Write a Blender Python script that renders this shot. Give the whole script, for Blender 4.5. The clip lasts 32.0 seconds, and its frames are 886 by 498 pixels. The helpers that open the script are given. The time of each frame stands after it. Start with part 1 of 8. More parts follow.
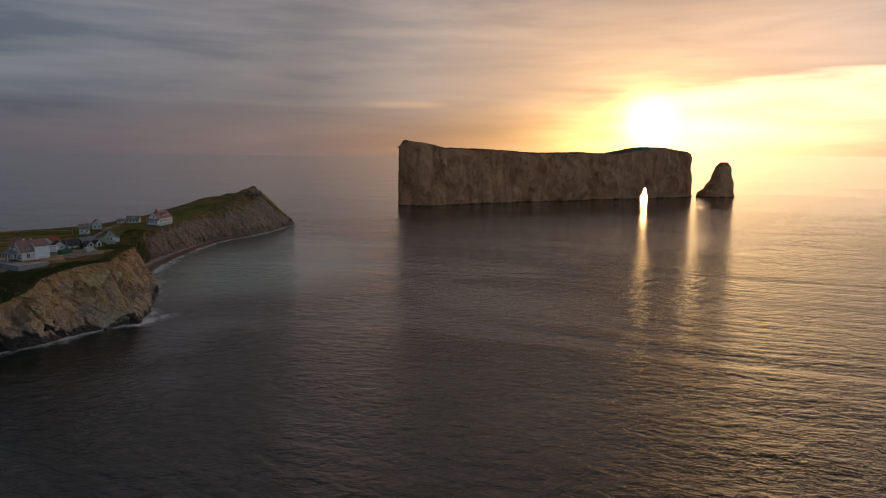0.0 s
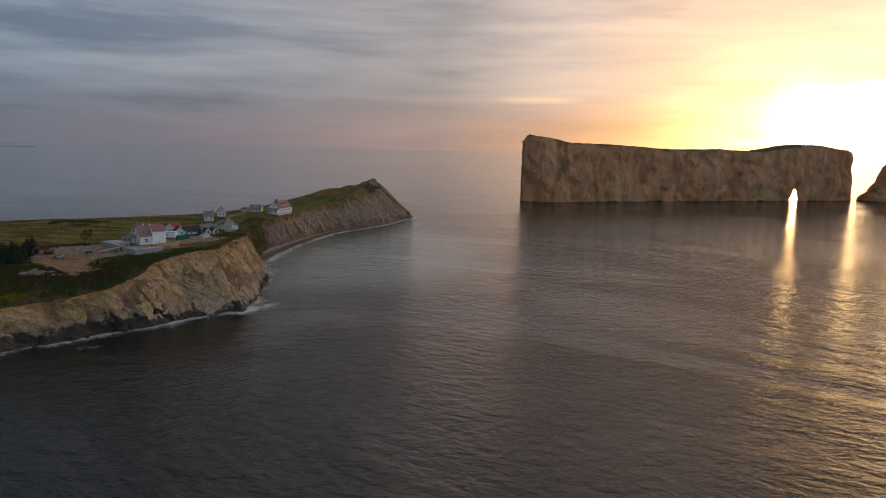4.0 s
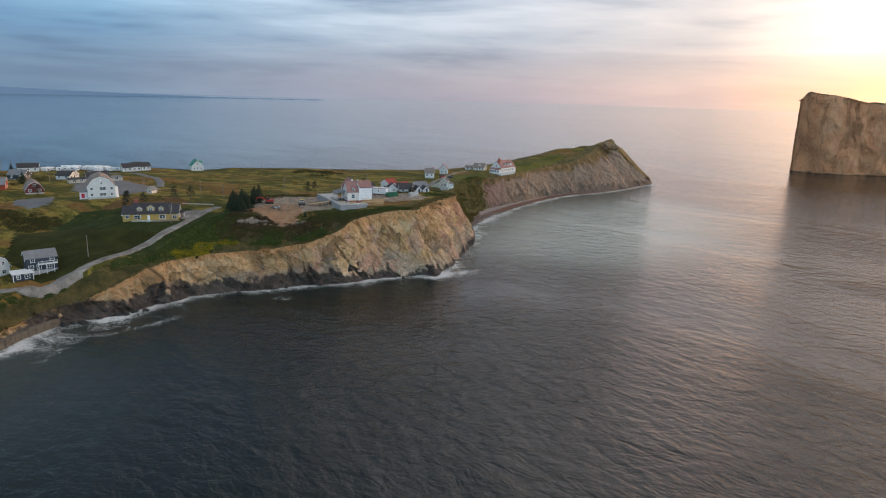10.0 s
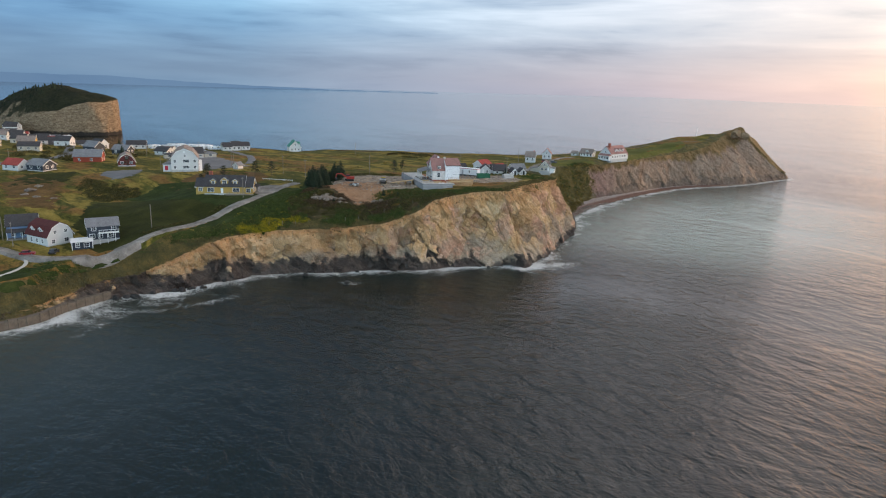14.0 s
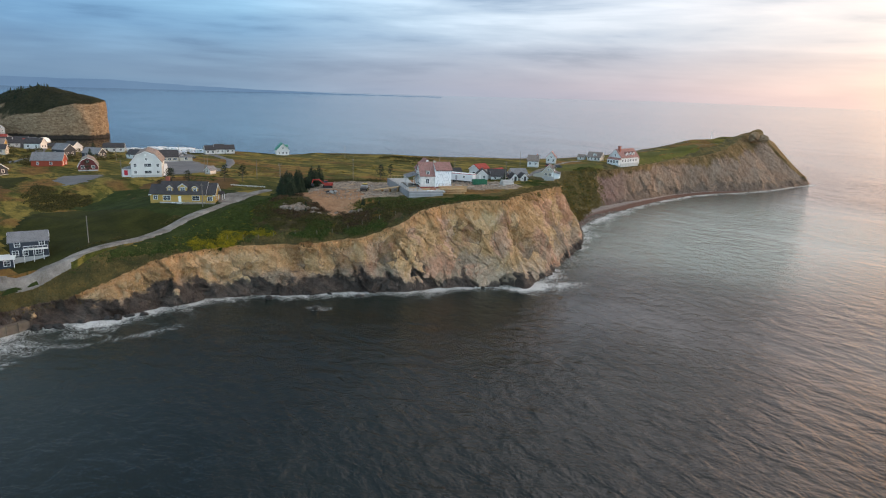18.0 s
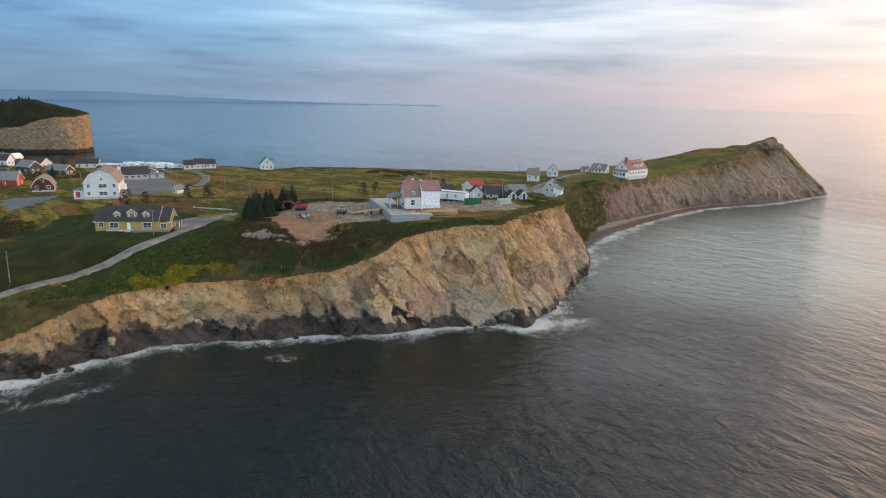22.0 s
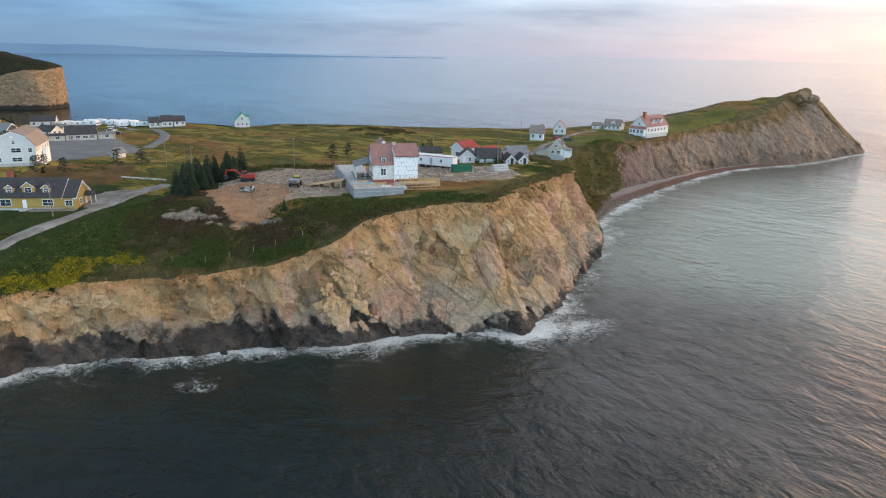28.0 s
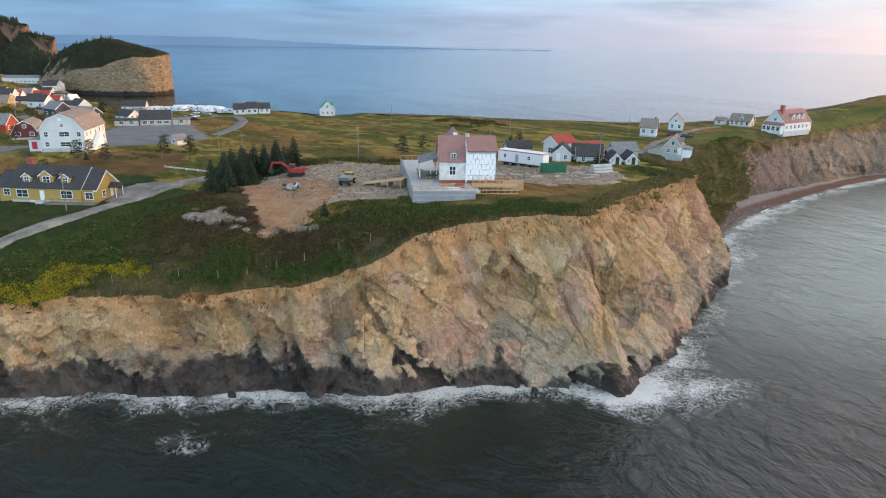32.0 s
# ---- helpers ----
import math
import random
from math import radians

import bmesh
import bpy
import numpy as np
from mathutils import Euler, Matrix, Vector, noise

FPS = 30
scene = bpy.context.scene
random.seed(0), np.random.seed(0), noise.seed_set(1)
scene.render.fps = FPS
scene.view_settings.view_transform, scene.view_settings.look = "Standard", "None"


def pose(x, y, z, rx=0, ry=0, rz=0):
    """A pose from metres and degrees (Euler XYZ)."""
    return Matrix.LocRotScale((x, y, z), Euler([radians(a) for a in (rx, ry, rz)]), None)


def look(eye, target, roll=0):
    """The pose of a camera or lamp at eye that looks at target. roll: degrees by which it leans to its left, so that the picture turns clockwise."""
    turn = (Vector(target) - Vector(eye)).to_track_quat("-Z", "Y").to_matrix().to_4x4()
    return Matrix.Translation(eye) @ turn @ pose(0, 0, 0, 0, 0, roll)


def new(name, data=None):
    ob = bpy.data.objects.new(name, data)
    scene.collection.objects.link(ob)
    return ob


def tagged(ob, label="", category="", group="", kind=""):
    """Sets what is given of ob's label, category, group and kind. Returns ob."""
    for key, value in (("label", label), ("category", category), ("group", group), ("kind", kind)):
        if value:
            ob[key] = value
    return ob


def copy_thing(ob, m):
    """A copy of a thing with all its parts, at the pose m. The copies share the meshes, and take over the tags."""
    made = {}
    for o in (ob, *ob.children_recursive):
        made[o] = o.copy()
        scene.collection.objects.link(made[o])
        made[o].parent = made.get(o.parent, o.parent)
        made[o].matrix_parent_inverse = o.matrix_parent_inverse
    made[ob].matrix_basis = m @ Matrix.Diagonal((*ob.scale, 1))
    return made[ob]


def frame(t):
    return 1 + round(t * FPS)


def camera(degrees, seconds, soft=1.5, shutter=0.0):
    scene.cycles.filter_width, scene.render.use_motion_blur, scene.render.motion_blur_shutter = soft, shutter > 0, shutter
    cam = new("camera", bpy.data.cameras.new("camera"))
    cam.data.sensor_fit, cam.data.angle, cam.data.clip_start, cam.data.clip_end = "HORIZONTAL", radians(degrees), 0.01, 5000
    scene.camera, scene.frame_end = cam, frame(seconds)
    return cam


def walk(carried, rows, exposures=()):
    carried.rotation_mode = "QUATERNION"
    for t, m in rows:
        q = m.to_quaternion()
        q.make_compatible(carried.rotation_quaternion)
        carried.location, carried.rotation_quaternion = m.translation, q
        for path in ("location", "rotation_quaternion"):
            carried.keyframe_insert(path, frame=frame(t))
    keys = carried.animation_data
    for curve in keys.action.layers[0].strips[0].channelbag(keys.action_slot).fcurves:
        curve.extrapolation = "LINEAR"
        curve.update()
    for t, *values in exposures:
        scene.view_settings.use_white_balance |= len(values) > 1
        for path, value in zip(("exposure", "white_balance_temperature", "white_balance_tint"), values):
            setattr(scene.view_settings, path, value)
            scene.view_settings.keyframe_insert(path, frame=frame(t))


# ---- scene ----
cam = camera(67.7, 32.0, soft=1.1)
PATH = [
    (0, (9.812, 6.378, 77.604), (9.854, 8.355, 77.306), 0.30),
    (0.5, (8.867, 10.009, 76.571), (8.877, 11.987, 76.275), 0.40),
    (1, (8.489, 13.415, 75.887), (8.468, 15.393, 75.592), 0.51),
    (1.5, (8.669, 16.546, 75.492), (8.604, 18.523, 75.197), 0.71),
    (2, (9.408, 19.344, 75.312), (9.301, 21.319, 75.016), 0.58),
    (2.5, (10.747, 21.746, 75.290), (10.592, 23.718, 74.994), 0.70),
    (3, (12.705, 23.706, 75.406), (12.491, 25.672, 75.110), 0.80),
    (3.5, (15.122, 25.291, 75.657), (14.854, 27.250, 75.354), 0.80),
    (5.5, (28.880, 28.116, 77.959), (28.299, 29.994, 77.593), 1.20),
    (6, (30.393, 31.065, 78.521), (29.752, 32.920, 78.136), 1.11),
    (6.5, (31.290, 34.790, 79.131), (30.586, 36.619, 78.729), 1.30),
    (7, (31.430, 38.768, 79.577), (30.674, 40.572, 79.161), 1.41),
    (7.5, (30.689, 42.789, 79.687), (29.868, 44.561, 79.257), 1.41),
    (8, (29.280, 46.805, 79.449), (28.369, 48.529, 79.007), 1.30),
    (8.5, (27.779, 50.693, 78.943), (26.791, 52.372, 78.491), 1.29),
    (9, (26.868, 54.354, 78.302), (25.865, 56.023, 77.849), 1.18),
    (9.5, (26.783, 57.812, 77.606), (25.779, 59.481, 77.153), 1.40),
    (10, (27.070, 61.205, 76.812), (26.054, 62.867, 76.358), 1.41),
    (10.5, (27.050, 64.694, 75.829), (25.995, 66.331, 75.374), 1.41),
    (11, (26.371, 68.391, 74.631), (25.309, 70.023, 74.175), 1.40),
    (11.5, (25.053, 72.314, 73.248), (23.989, 73.944, 72.791), 1.50),
    (12, (23.289, 76.356, 71.723), (22.125, 77.914, 71.258), 1.60),
    (12.5, (21.317, 80.365, 70.128), (20.140, 81.912, 69.661), 1.70),
    (13, (19.346, 84.273, 68.566), (18.167, 85.819, 68.097), 1.50),
    (13.5, (17.497, 88.129, 67.133), (16.274, 89.640, 66.663), 1.70),
    (14, (15.751, 91.999, 65.892), (14.476, 93.464, 65.416), 1.70),
    (14.5, (13.916, 95.842, 64.866), (12.632, 97.299, 64.390), 1.71),
    (16.5, (4.949, 110.579, 62.921), (3.665, 112.037, 62.444), 1.71),
    (17, (2.554, 114.162, 62.684), (1.269, 115.619, 62.209), 1.80),
    (17.5, (0.157, 117.692, 62.532), (-1.129, 119.149, 62.061), 1.80),
    (18, (-2.066, 121.111, 62.404), (-3.355, 122.568, 61.940), 1.68),
    (18.5, (-4.154, 124.433, 62.313), (-5.444, 125.891, 61.854), 1.59),
    (19, (-6.271, 127.699, 62.309), (-7.563, 129.157, 61.857), 1.24),
    (19.5, (-8.503, 130.937, 62.398), (-9.796, 132.395, 61.950), 1.39),
    (20, (-10.784, 134.146, 62.517), (-12.078, 135.604, 62.073), 1.38),
    (20.5, (-13.014, 137.316, 62.599), (-14.309, 138.774, 62.156), 1.31),
    (21, (-15.184, 140.467, 62.636), (-16.478, 141.926, 62.194), 1.20),
    (21.5, (-17.307, 143.635, 62.643), (-18.602, 145.093, 62.204), 1.20),
    (22, (-19.342, 146.813, 62.623), (-20.638, 148.271, 62.183), 1.09),
    (22.5, (-21.264, 149.945, 62.592), (-22.562, 151.401, 62.152), 1.09),
    (23, (-23.134, 152.983, 62.603), (-24.433, 154.439, 62.164), 1.04),
    (23.5, (-25.036, 155.947, 62.683), (-26.336, 157.402, 62.244), 1.08),
    (24, (-27.013, 158.908, 62.807), (-28.313, 160.363, 62.367), 1.10),
    (24.5, (-29.091, 161.934, 62.926), (-30.390, 163.389, 62.485), 1.00),
    (25, (-31.276, 165.032, 62.985), (-32.575, 166.486, 62.543), 1.11),
    (25.5, (-33.432, 168.136, 62.913), (-34.728, 169.586, 62.450), 0.98),
    (27.5, (-40.594, 180.485, 60.992), (-41.877, 181.909, 60.421), 0.80),
    (28, (-42.569, 183.539, 59.844), (-43.855, 184.961, 59.273), 0.80),
    (28.5, (-44.794, 186.539, 58.554), (-46.080, 187.960, 57.983), 0.87),
    (29, (-47.311, 189.621, 57.502), (-48.598, 191.042, 56.929), 0.90),
    (29.5, (-49.958, 192.832, 56.790), (-51.245, 194.250, 56.212), 0.92),
    (30, (-52.658, 196.102, 56.368), (-53.966, 197.497, 55.783), 1.00),
    (30.5, (-55.383, 199.408, 56.144), (-56.762, 200.731, 55.554), 1.21),
    (31, (-58.094, 202.855, 55.975), (-59.510, 204.136, 55.380), 1.27),
    (31.5, (-60.753, 206.721, 55.687), (-62.221, 207.943, 55.092), 1.32),
    (32, (-63.376, 211.450, 55.089), (-64.858, 212.655, 54.496), 0.92),
]
walk(cam, [(t, look(eye, target, roll)) for t, eye, target, roll in PATH],
     [(0, -1.6, 6950, 19), (2, -1.43, 6950, 19), (3.5, -1.04, 6980, 18), (5.5, -0.32, 7100, 17), (7, 0.0, 7040, 16), (9, 0.2, 6930, 15), (13, 0.44, 6760, 13), (20, 0.54, 6900, 13), (25, 0.56, 6860, 13), (28, 0.76, 6640, 12), (32, 0.88, 6580, 12)])

# ---- light ----
SUN_DIR = Vector((0.3117, 0.9485, 0.047)).normalized()


def world_sky():
    w = bpy.data.worlds.new("sky")
    scene.world = w
    w.use_nodes = True
    nt = w.node_tree
    nt.nodes.clear()
    L = nt.links.new
    out = nt.nodes.new("ShaderNodeOutputWorld")
    bg = nt.nodes.new("ShaderNodeBackground")
    L(bg.outputs[0], out.inputs[0])
    tc = nt.nodes.new("ShaderNodeTexCoord")
    nrm = nt.nodes.new("ShaderNodeVectorMath")
    nrm.operation = "NORMALIZE"
    L(tc.outputs["Generated"], nrm.inputs[0])
    sep = nt.nodes.new("ShaderNodeSeparateXYZ")
    L(nrm.outputs[0], sep.inputs[0])

    def math_(op, a, b=None, clamp=False):
        m = nt.nodes.new("ShaderNodeMath")
        m.operation, m.use_clamp = op, clamp
        for i, v in enumerate((a, b)):
            if v is None:
                continue
            if isinstance(v, (int, float)):
                m.inputs[i].default_value = v
            else:
                L(v, m.inputs[i])
        return m.outputs[0]

    def ramp(fac, stops):
        r = nt.nodes.new("ShaderNodeValToRGB")
        els = r.color_ramp.elements
        for i, (p, c) in enumerate(stops):
            e = els[i] if i < 2 else els.new(p)
            e.position, e.color = p, (*c, 1)
        L(fac, r.inputs[0])
        return r.outputs[0]

    def mix(fac, a, b, kind="MIX"):
        m = nt.nodes.new("ShaderNodeMix")
        m.data_type, m.blend_type = "RGBA", kind
        if isinstance(fac, (int, float)):
            m.inputs[0].default_value = fac
        else:
            L(fac, m.inputs[0])
        for i, v in ((6, a), (7, b)):
            if isinstance(v, tuple):
                m.inputs[i].default_value = (*v, 1)
            else:
                L(v, m.inputs[i])
        return m.outputs[2]

    up = math_("MAXIMUM", sep.outputs["Z"], 0.0)
    dot = nt.nodes.new("ShaderNodeVectorMath")
    dot.operation = "DOT_PRODUCT"
    L(nrm.outputs[0], dot.inputs[0])
    dot.inputs[1].default_value = SUN_DIR
    d = math_("MAXIMUM", dot.outputs["Value"], 0.0)
    # cloud field, drawn out along the horizon
    mp = nt.nodes.new("ShaderNodeMapping")
    mp.inputs["Scale"].default_value = (1.0, 1.0, 9.0)
    mp.inputs["Rotation"].default_value = (0.02, 0.03, 0)
    L(nrm.outputs[0], mp.inputs[0])
    n1 = nt.nodes.new("ShaderNodeTexNoise")
    n1.inputs["Scale"].default_value = 2.6
    n1.inputs["Detail"].default_value = 6
    n1.inputs["Roughness"].default_value = 0.55
    n1.inputs["Distortion"].default_value = 0.4
    L(mp.outputs[0], n1.inputs["Vector"])
    n2 = nt.nodes.new("ShaderNodeTexNoise")
    n2.inputs["Scale"].default_value = 7.0
    n2.inputs["Detail"].default_value = 5
    L(mp.outputs[0], n2.inputs["Vector"])
    cl = math_("ADD", math_("MULTIPLY", n1.outputs["Fac"], 0.7), math_("MULTIPLY", n2.outputs["Fac"], 0.3))
    # away from the sun: blue-grey bands; towards it: pale, then gold
    cool = ramp(cl, [(0.32, (0.081, 0.162, 0.286)), (0.45, (0.14, 0.244, 0.382)), (0.56, (0.245, 0.34, 0.477)), (0.68, (0.381, 0.445, 0.563))])
    pale = ramp(cl, [(0.34, (0.36, 0.38, 0.455)), (0.5, (0.575, 0.585, 0.65)), (0.66, (0.81, 0.78, 0.81))])
    side = ramp(math_("MULTIPLY", dot.outputs["Value"], 0.5), [(0.16, (0, 0, 0)), (0.46, (1, 1, 1))])
    pale = mix(1.0, pale, ramp(up, [(0.13, (1, 1, 1)), (0.24, (1.75, 1.66, 1.60)), (0.52, (2.2, 2.08, 1.98)), (0.8, (1.3, 1.3, 1.3))]), "MULTIPLY")
    cool = mix(1.0, cool, ramp(up, [(0.2, (1, 1, 1)), (0.38, (0.54, 0.58, 0.58)), (0.6, (0.54, 0.58, 0.58)), (0.8, (1, 1, 1))]), "MULTIPLY")
    body = mix(side, cool, pale)
    # the low sky: blue rain cloud far from the sun, mauve and peach towards it
    side_v = math_("MULTIPLY", dot.outputs["Value"], 0.5)
    low_c = ramp(side_v, [(0.0, (0.125, 0.295, 0.520)), (0.12, (0.180, 0.375, 0.600)), (0.25, (0.350, 0.485, 0.655)), (0.365, (0.470, 0.550, 0.675)), (0.44, (0.640, 0.640, 0.685)), (0.472, (1.12, 1.00, 0.93)), (0.492, (1.35, 1.04, 0.82))])
    bank_c = ramp(side_v, [(0.0, (0.130, 0.250, 0.400)), (0.12, (0.180, 0.300, 0.445)), (0.25, (0.310, 0.375, 0.495)), (0.365, (0.410, 0.415, 0.500)), (0.44, (0.620, 0.535, 0.545)), (0.472, (0.98, 0.66, 0.50)), (0.492, (1.50, 0.95, 0.50))])
    shade = ramp(cl, [(0.38, (0.60, 0.68, 0.76)), (0.46, (0.90, 0.93, 0.96)), (0.53, (1.05, 1.05, 1.04)), (0.62, (1.30, 1.25, 1.20))])
    low_c = mix(1.0, low_c, mix(ramp(side_v, [(0.30, (0, 0, 0)), (0.48, (0.6, 0.6, 0.6))]), shade, (1.0, 1.0, 1.0)), "MULTIPLY")
    low_c = mix(1.0, low_c, ramp(up, [(0.0, (0.86, 0.86, 0.88)), (0.05, (0.86, 0.87, 0.90)), (0.10, (1.10, 1.10, 1.08)), (0.17, (1.30, 1.28, 1.24))]), "MULTIPLY")
    low_c = mix(ramp(up, [(0.012, (1, 1, 1)), (0.075, (0, 0, 0))]), low_c, mix(0.35, bank_c, shade, "MULTIPLY"))
    # haze over the horizon
    haze_c = ramp(math_("MULTIPLY", dot.outputs["Value"], 0.5), [(0.10, (0.24, 0.37, 0.53)), (0.30, (0.48, 0.50, 0.60)), (0.42, (0.78, 0.62, 0.56)), (0.485, (1.0, 0.66, 0.38))])
    hz = math_("POWER", math_("SUBTRACT", 1.0, up), 11.0, True)
    body = mix(hz, body, haze_c)
    rt = nt.nodes.new("ShaderNodeVectorMath")
    rt.operation = "DOT_PRODUCT"
    L(nrm.outputs[0], rt.inputs[0])
    rt.inputs[1].default_value = (0.95, -0.312, 0)
    rt01 = math_("ADD", math_("MULTIPLY", rt.outputs["Value"], 0.5), 0.5)
    body = mix(1.0, body, ramp(rt01, [(0.46, (1, 1, 1)), (0.58, (0.48, 0.40, 0.34)), (0.66, (0.48, 0.40, 0.34)), (0.76, (1, 1, 1))]), "MULTIPLY")
    body = mix(ramp(up, [(0.17, (0, 0, 0)), (0.28, (1, 1, 1))]), low_c, body)
    # overcast: brighter overhead
    body = mix(1.0, body, ramp(up, [(0.50, (1, 1, 1)), (0.85, (2.25, 1.95, 1.65))]), "MULTIPLY")
    # the sun behind thin cloud
    body = mix(1.0, body, ramp(math_("ADD", math_("MULTIPLY", dot.outputs["Value"], 0.5), 0.5), [(0.05, (3.5, 3.12, 2.8)), (0.31, (1, 1, 1))]), "MULTIPLY")
    # the clear eastern sky, brightest low down
    east = math_("MULTIPLY", ramp(math_("ADD", math_("MULTIPLY", rt.outputs["Value"], 0.5), 0.5), [(0.64, (0, 0, 0)), (0.86, (1, 1, 1))]), ramp(up, [(0.30, (1, 1, 1)), (0.65, (0.25, 0.25, 0.25))]))
    body = mix(1.0, body, mix(east, (1.0, 1.0, 1.0), (5.2, 4.5, 3.8)), "MULTIPLY")
    tilt = math_("SUBTRACT", up, math_("ADD", math_("MULTIPLY", rt.outputs["Value"], 0.09), math_("MULTIPLY", math_("SUBTRACT", n2.outputs["Fac"], 0.5), 0.03)))
    gap = math_("MULTIPLY", ramp(math_("ADD", math_("MULTIPLY", rt.outputs["Value"], 0.5), 0.5), [(0.485, (0, 0, 0)), (0.535, (1, 1, 1))]), ramp(math_("ADD", tilt, 0.028), [(0.0, (0.22, 0.22, 0.22)), (0.02, (0.5, 0.5, 0.5)), (0.05, (1, 1, 1)), (0.10, (1, 1, 1)), (0.112, (0, 0, 0))]))
    gap = math_("MULTIPLY", math_("MULTIPLY", gap, math_("POWER", d, 3.0)), math_("ADD", math_("MULTIPLY", n1.outputs["Fac"], 9.5), 0.3))
    g1 = math_("MULTIPLY", math_("POWER", d, 46.0), 1.7)
    g2 = math_("MULTIPLY", math_("POWER", d, 150.0), 7.0)
    g3 = math_("MULTIPLY", math_("POWER", d, 1800.0), 30.0)
    low = math_("POWER", math_("SUBTRACT", 1.0, up), 13.0)
    g2 = math_("MULTIPLY", g2, math_("ADD", math_("MULTIPLY", n2.outputs["Fac"], 2.4), -0.2))
    streak = math_("MULTIPLY", ramp(up, [(0.0600, (0, 0, 0)), (0.0640, (1, 1, 1)), (0.0670, (1, 1, 1)), (0.0710, (0, 0, 0))]), ramp(rt01, [(0.295, (0, 0, 0)), (0.315, (1, 1, 1)), (0.34, (1, 1, 1)), (0.36, (0, 0, 0))]))
    lit = math_("MULTIPLY", ramp(up, [(0.050, (0, 0, 0)), (0.057, (1, 1, 1)), (0.064, (1, 1, 1)), (0.070, (0, 0, 0))]), ramp(rt01, [(0.38, (0, 0, 0)), (0.43, (1, 1, 1)), (0.50, (1, 1, 1)), (0.55, (0, 0, 0))]))
    g1 = math_("ADD", g1, math_("ADD", math_("MULTIPLY", streak, 1.5), math_("MULTIPLY", math_("MULTIPLY", lit, 2.2), n2.outputs["Fac"])))
    glow = math_("MULTIPLY", math_("ADD", math_("ADD", g1, g2), g3), low)
    gcol = nt.nodes.new("ShaderNodeVectorMath")
    gcol.operation = "SCALE"
    gcol.inputs[0].default_value = (1.0, 0.60, 0.20)
    L(glow, gcol.inputs["Scale"])
    body = mix(1.0, body, gcol.outputs[0], "ADD")
    # the bright rift beside the sun, and the peach cloud over it
    rift = nt.nodes.new("ShaderNodeVectorMath")
    rift.operation = "SCALE"
    rift.inputs[0].default_value = (1.0, 0.78, 0.42)
    L(math_("MULTIPLY", gap, 0.8), rift.inputs["Scale"])
    body = mix(1.0, body, rift.outputs[0], "ADD")
    peach = nt.nodes.new("ShaderNodeVectorMath")
    peach.operation = "SCALE"
    peach.inputs[0].default_value = (1.0, 0.70, 0.48)
    over = math_("MULTIPLY", ramp(rt01, [(0.48, (0, 0, 0)), (0.62, (1, 1, 1)), (0.72, (1, 1, 1)), (0.80, (0, 0, 0))]), ramp(up, [(0.0, (0.6, 0.6, 0.6)), (0.10, (1, 1, 1)), (0.18, (1, 1, 1)), (0.27, (0, 0, 0))]))
    L(math_("MULTIPLY", over, math_("MULTIPLY", math_("ADD", n1.outputs["Fac"], 0.35), 0.95)), peach.inputs["Scale"])
    body = mix(1.0, body, peach.outputs[0], "ADD")
    warm = nt.nodes.new("ShaderNodeVectorMath")
    warm.operation = "SCALE"
    warm.inputs[0].default_value = (1.0, 0.62, 0.36)
    L(math_("MULTIPLY", math_("MULTIPLY", math_("POWER", d, 14.0), 0.62), math_("ADD", math_("MULTIPLY", n1.outputs["Fac"], 2.4), -0.5, True)), warm.inputs["Scale"])
    body = mix(1.0, body, warm.outputs[0], "ADD")
    sky = nt.nodes.new("ShaderNodeTexSky")
    sky.sky_type, sky.sun_disc = "NISHITA", False
    sky.sun_elevation, sky.sun_rotation = radians(3.5), math.atan2(SUN_DIR.x, SUN_DIR.y)
    body = mix(0.02, body, sky.outputs[0], "ADD")
    L(body, bg.inputs[0])
    bg.inputs[1].default_value = 0.82


world_sky()
sun_data = bpy.data.lights.new("sun", "SUN")
sun_data.energy, sun_data.angle, sun_data.color = 1.6, radians(2.0), (1.0, 0.62, 0.34)
sun = new("sun", sun_data)
sun.matrix_world = look((0, 0, 300), Vector((0, 0, 300)) - SUN_DIR * 10)


# ---- materials ----
MATS = {}


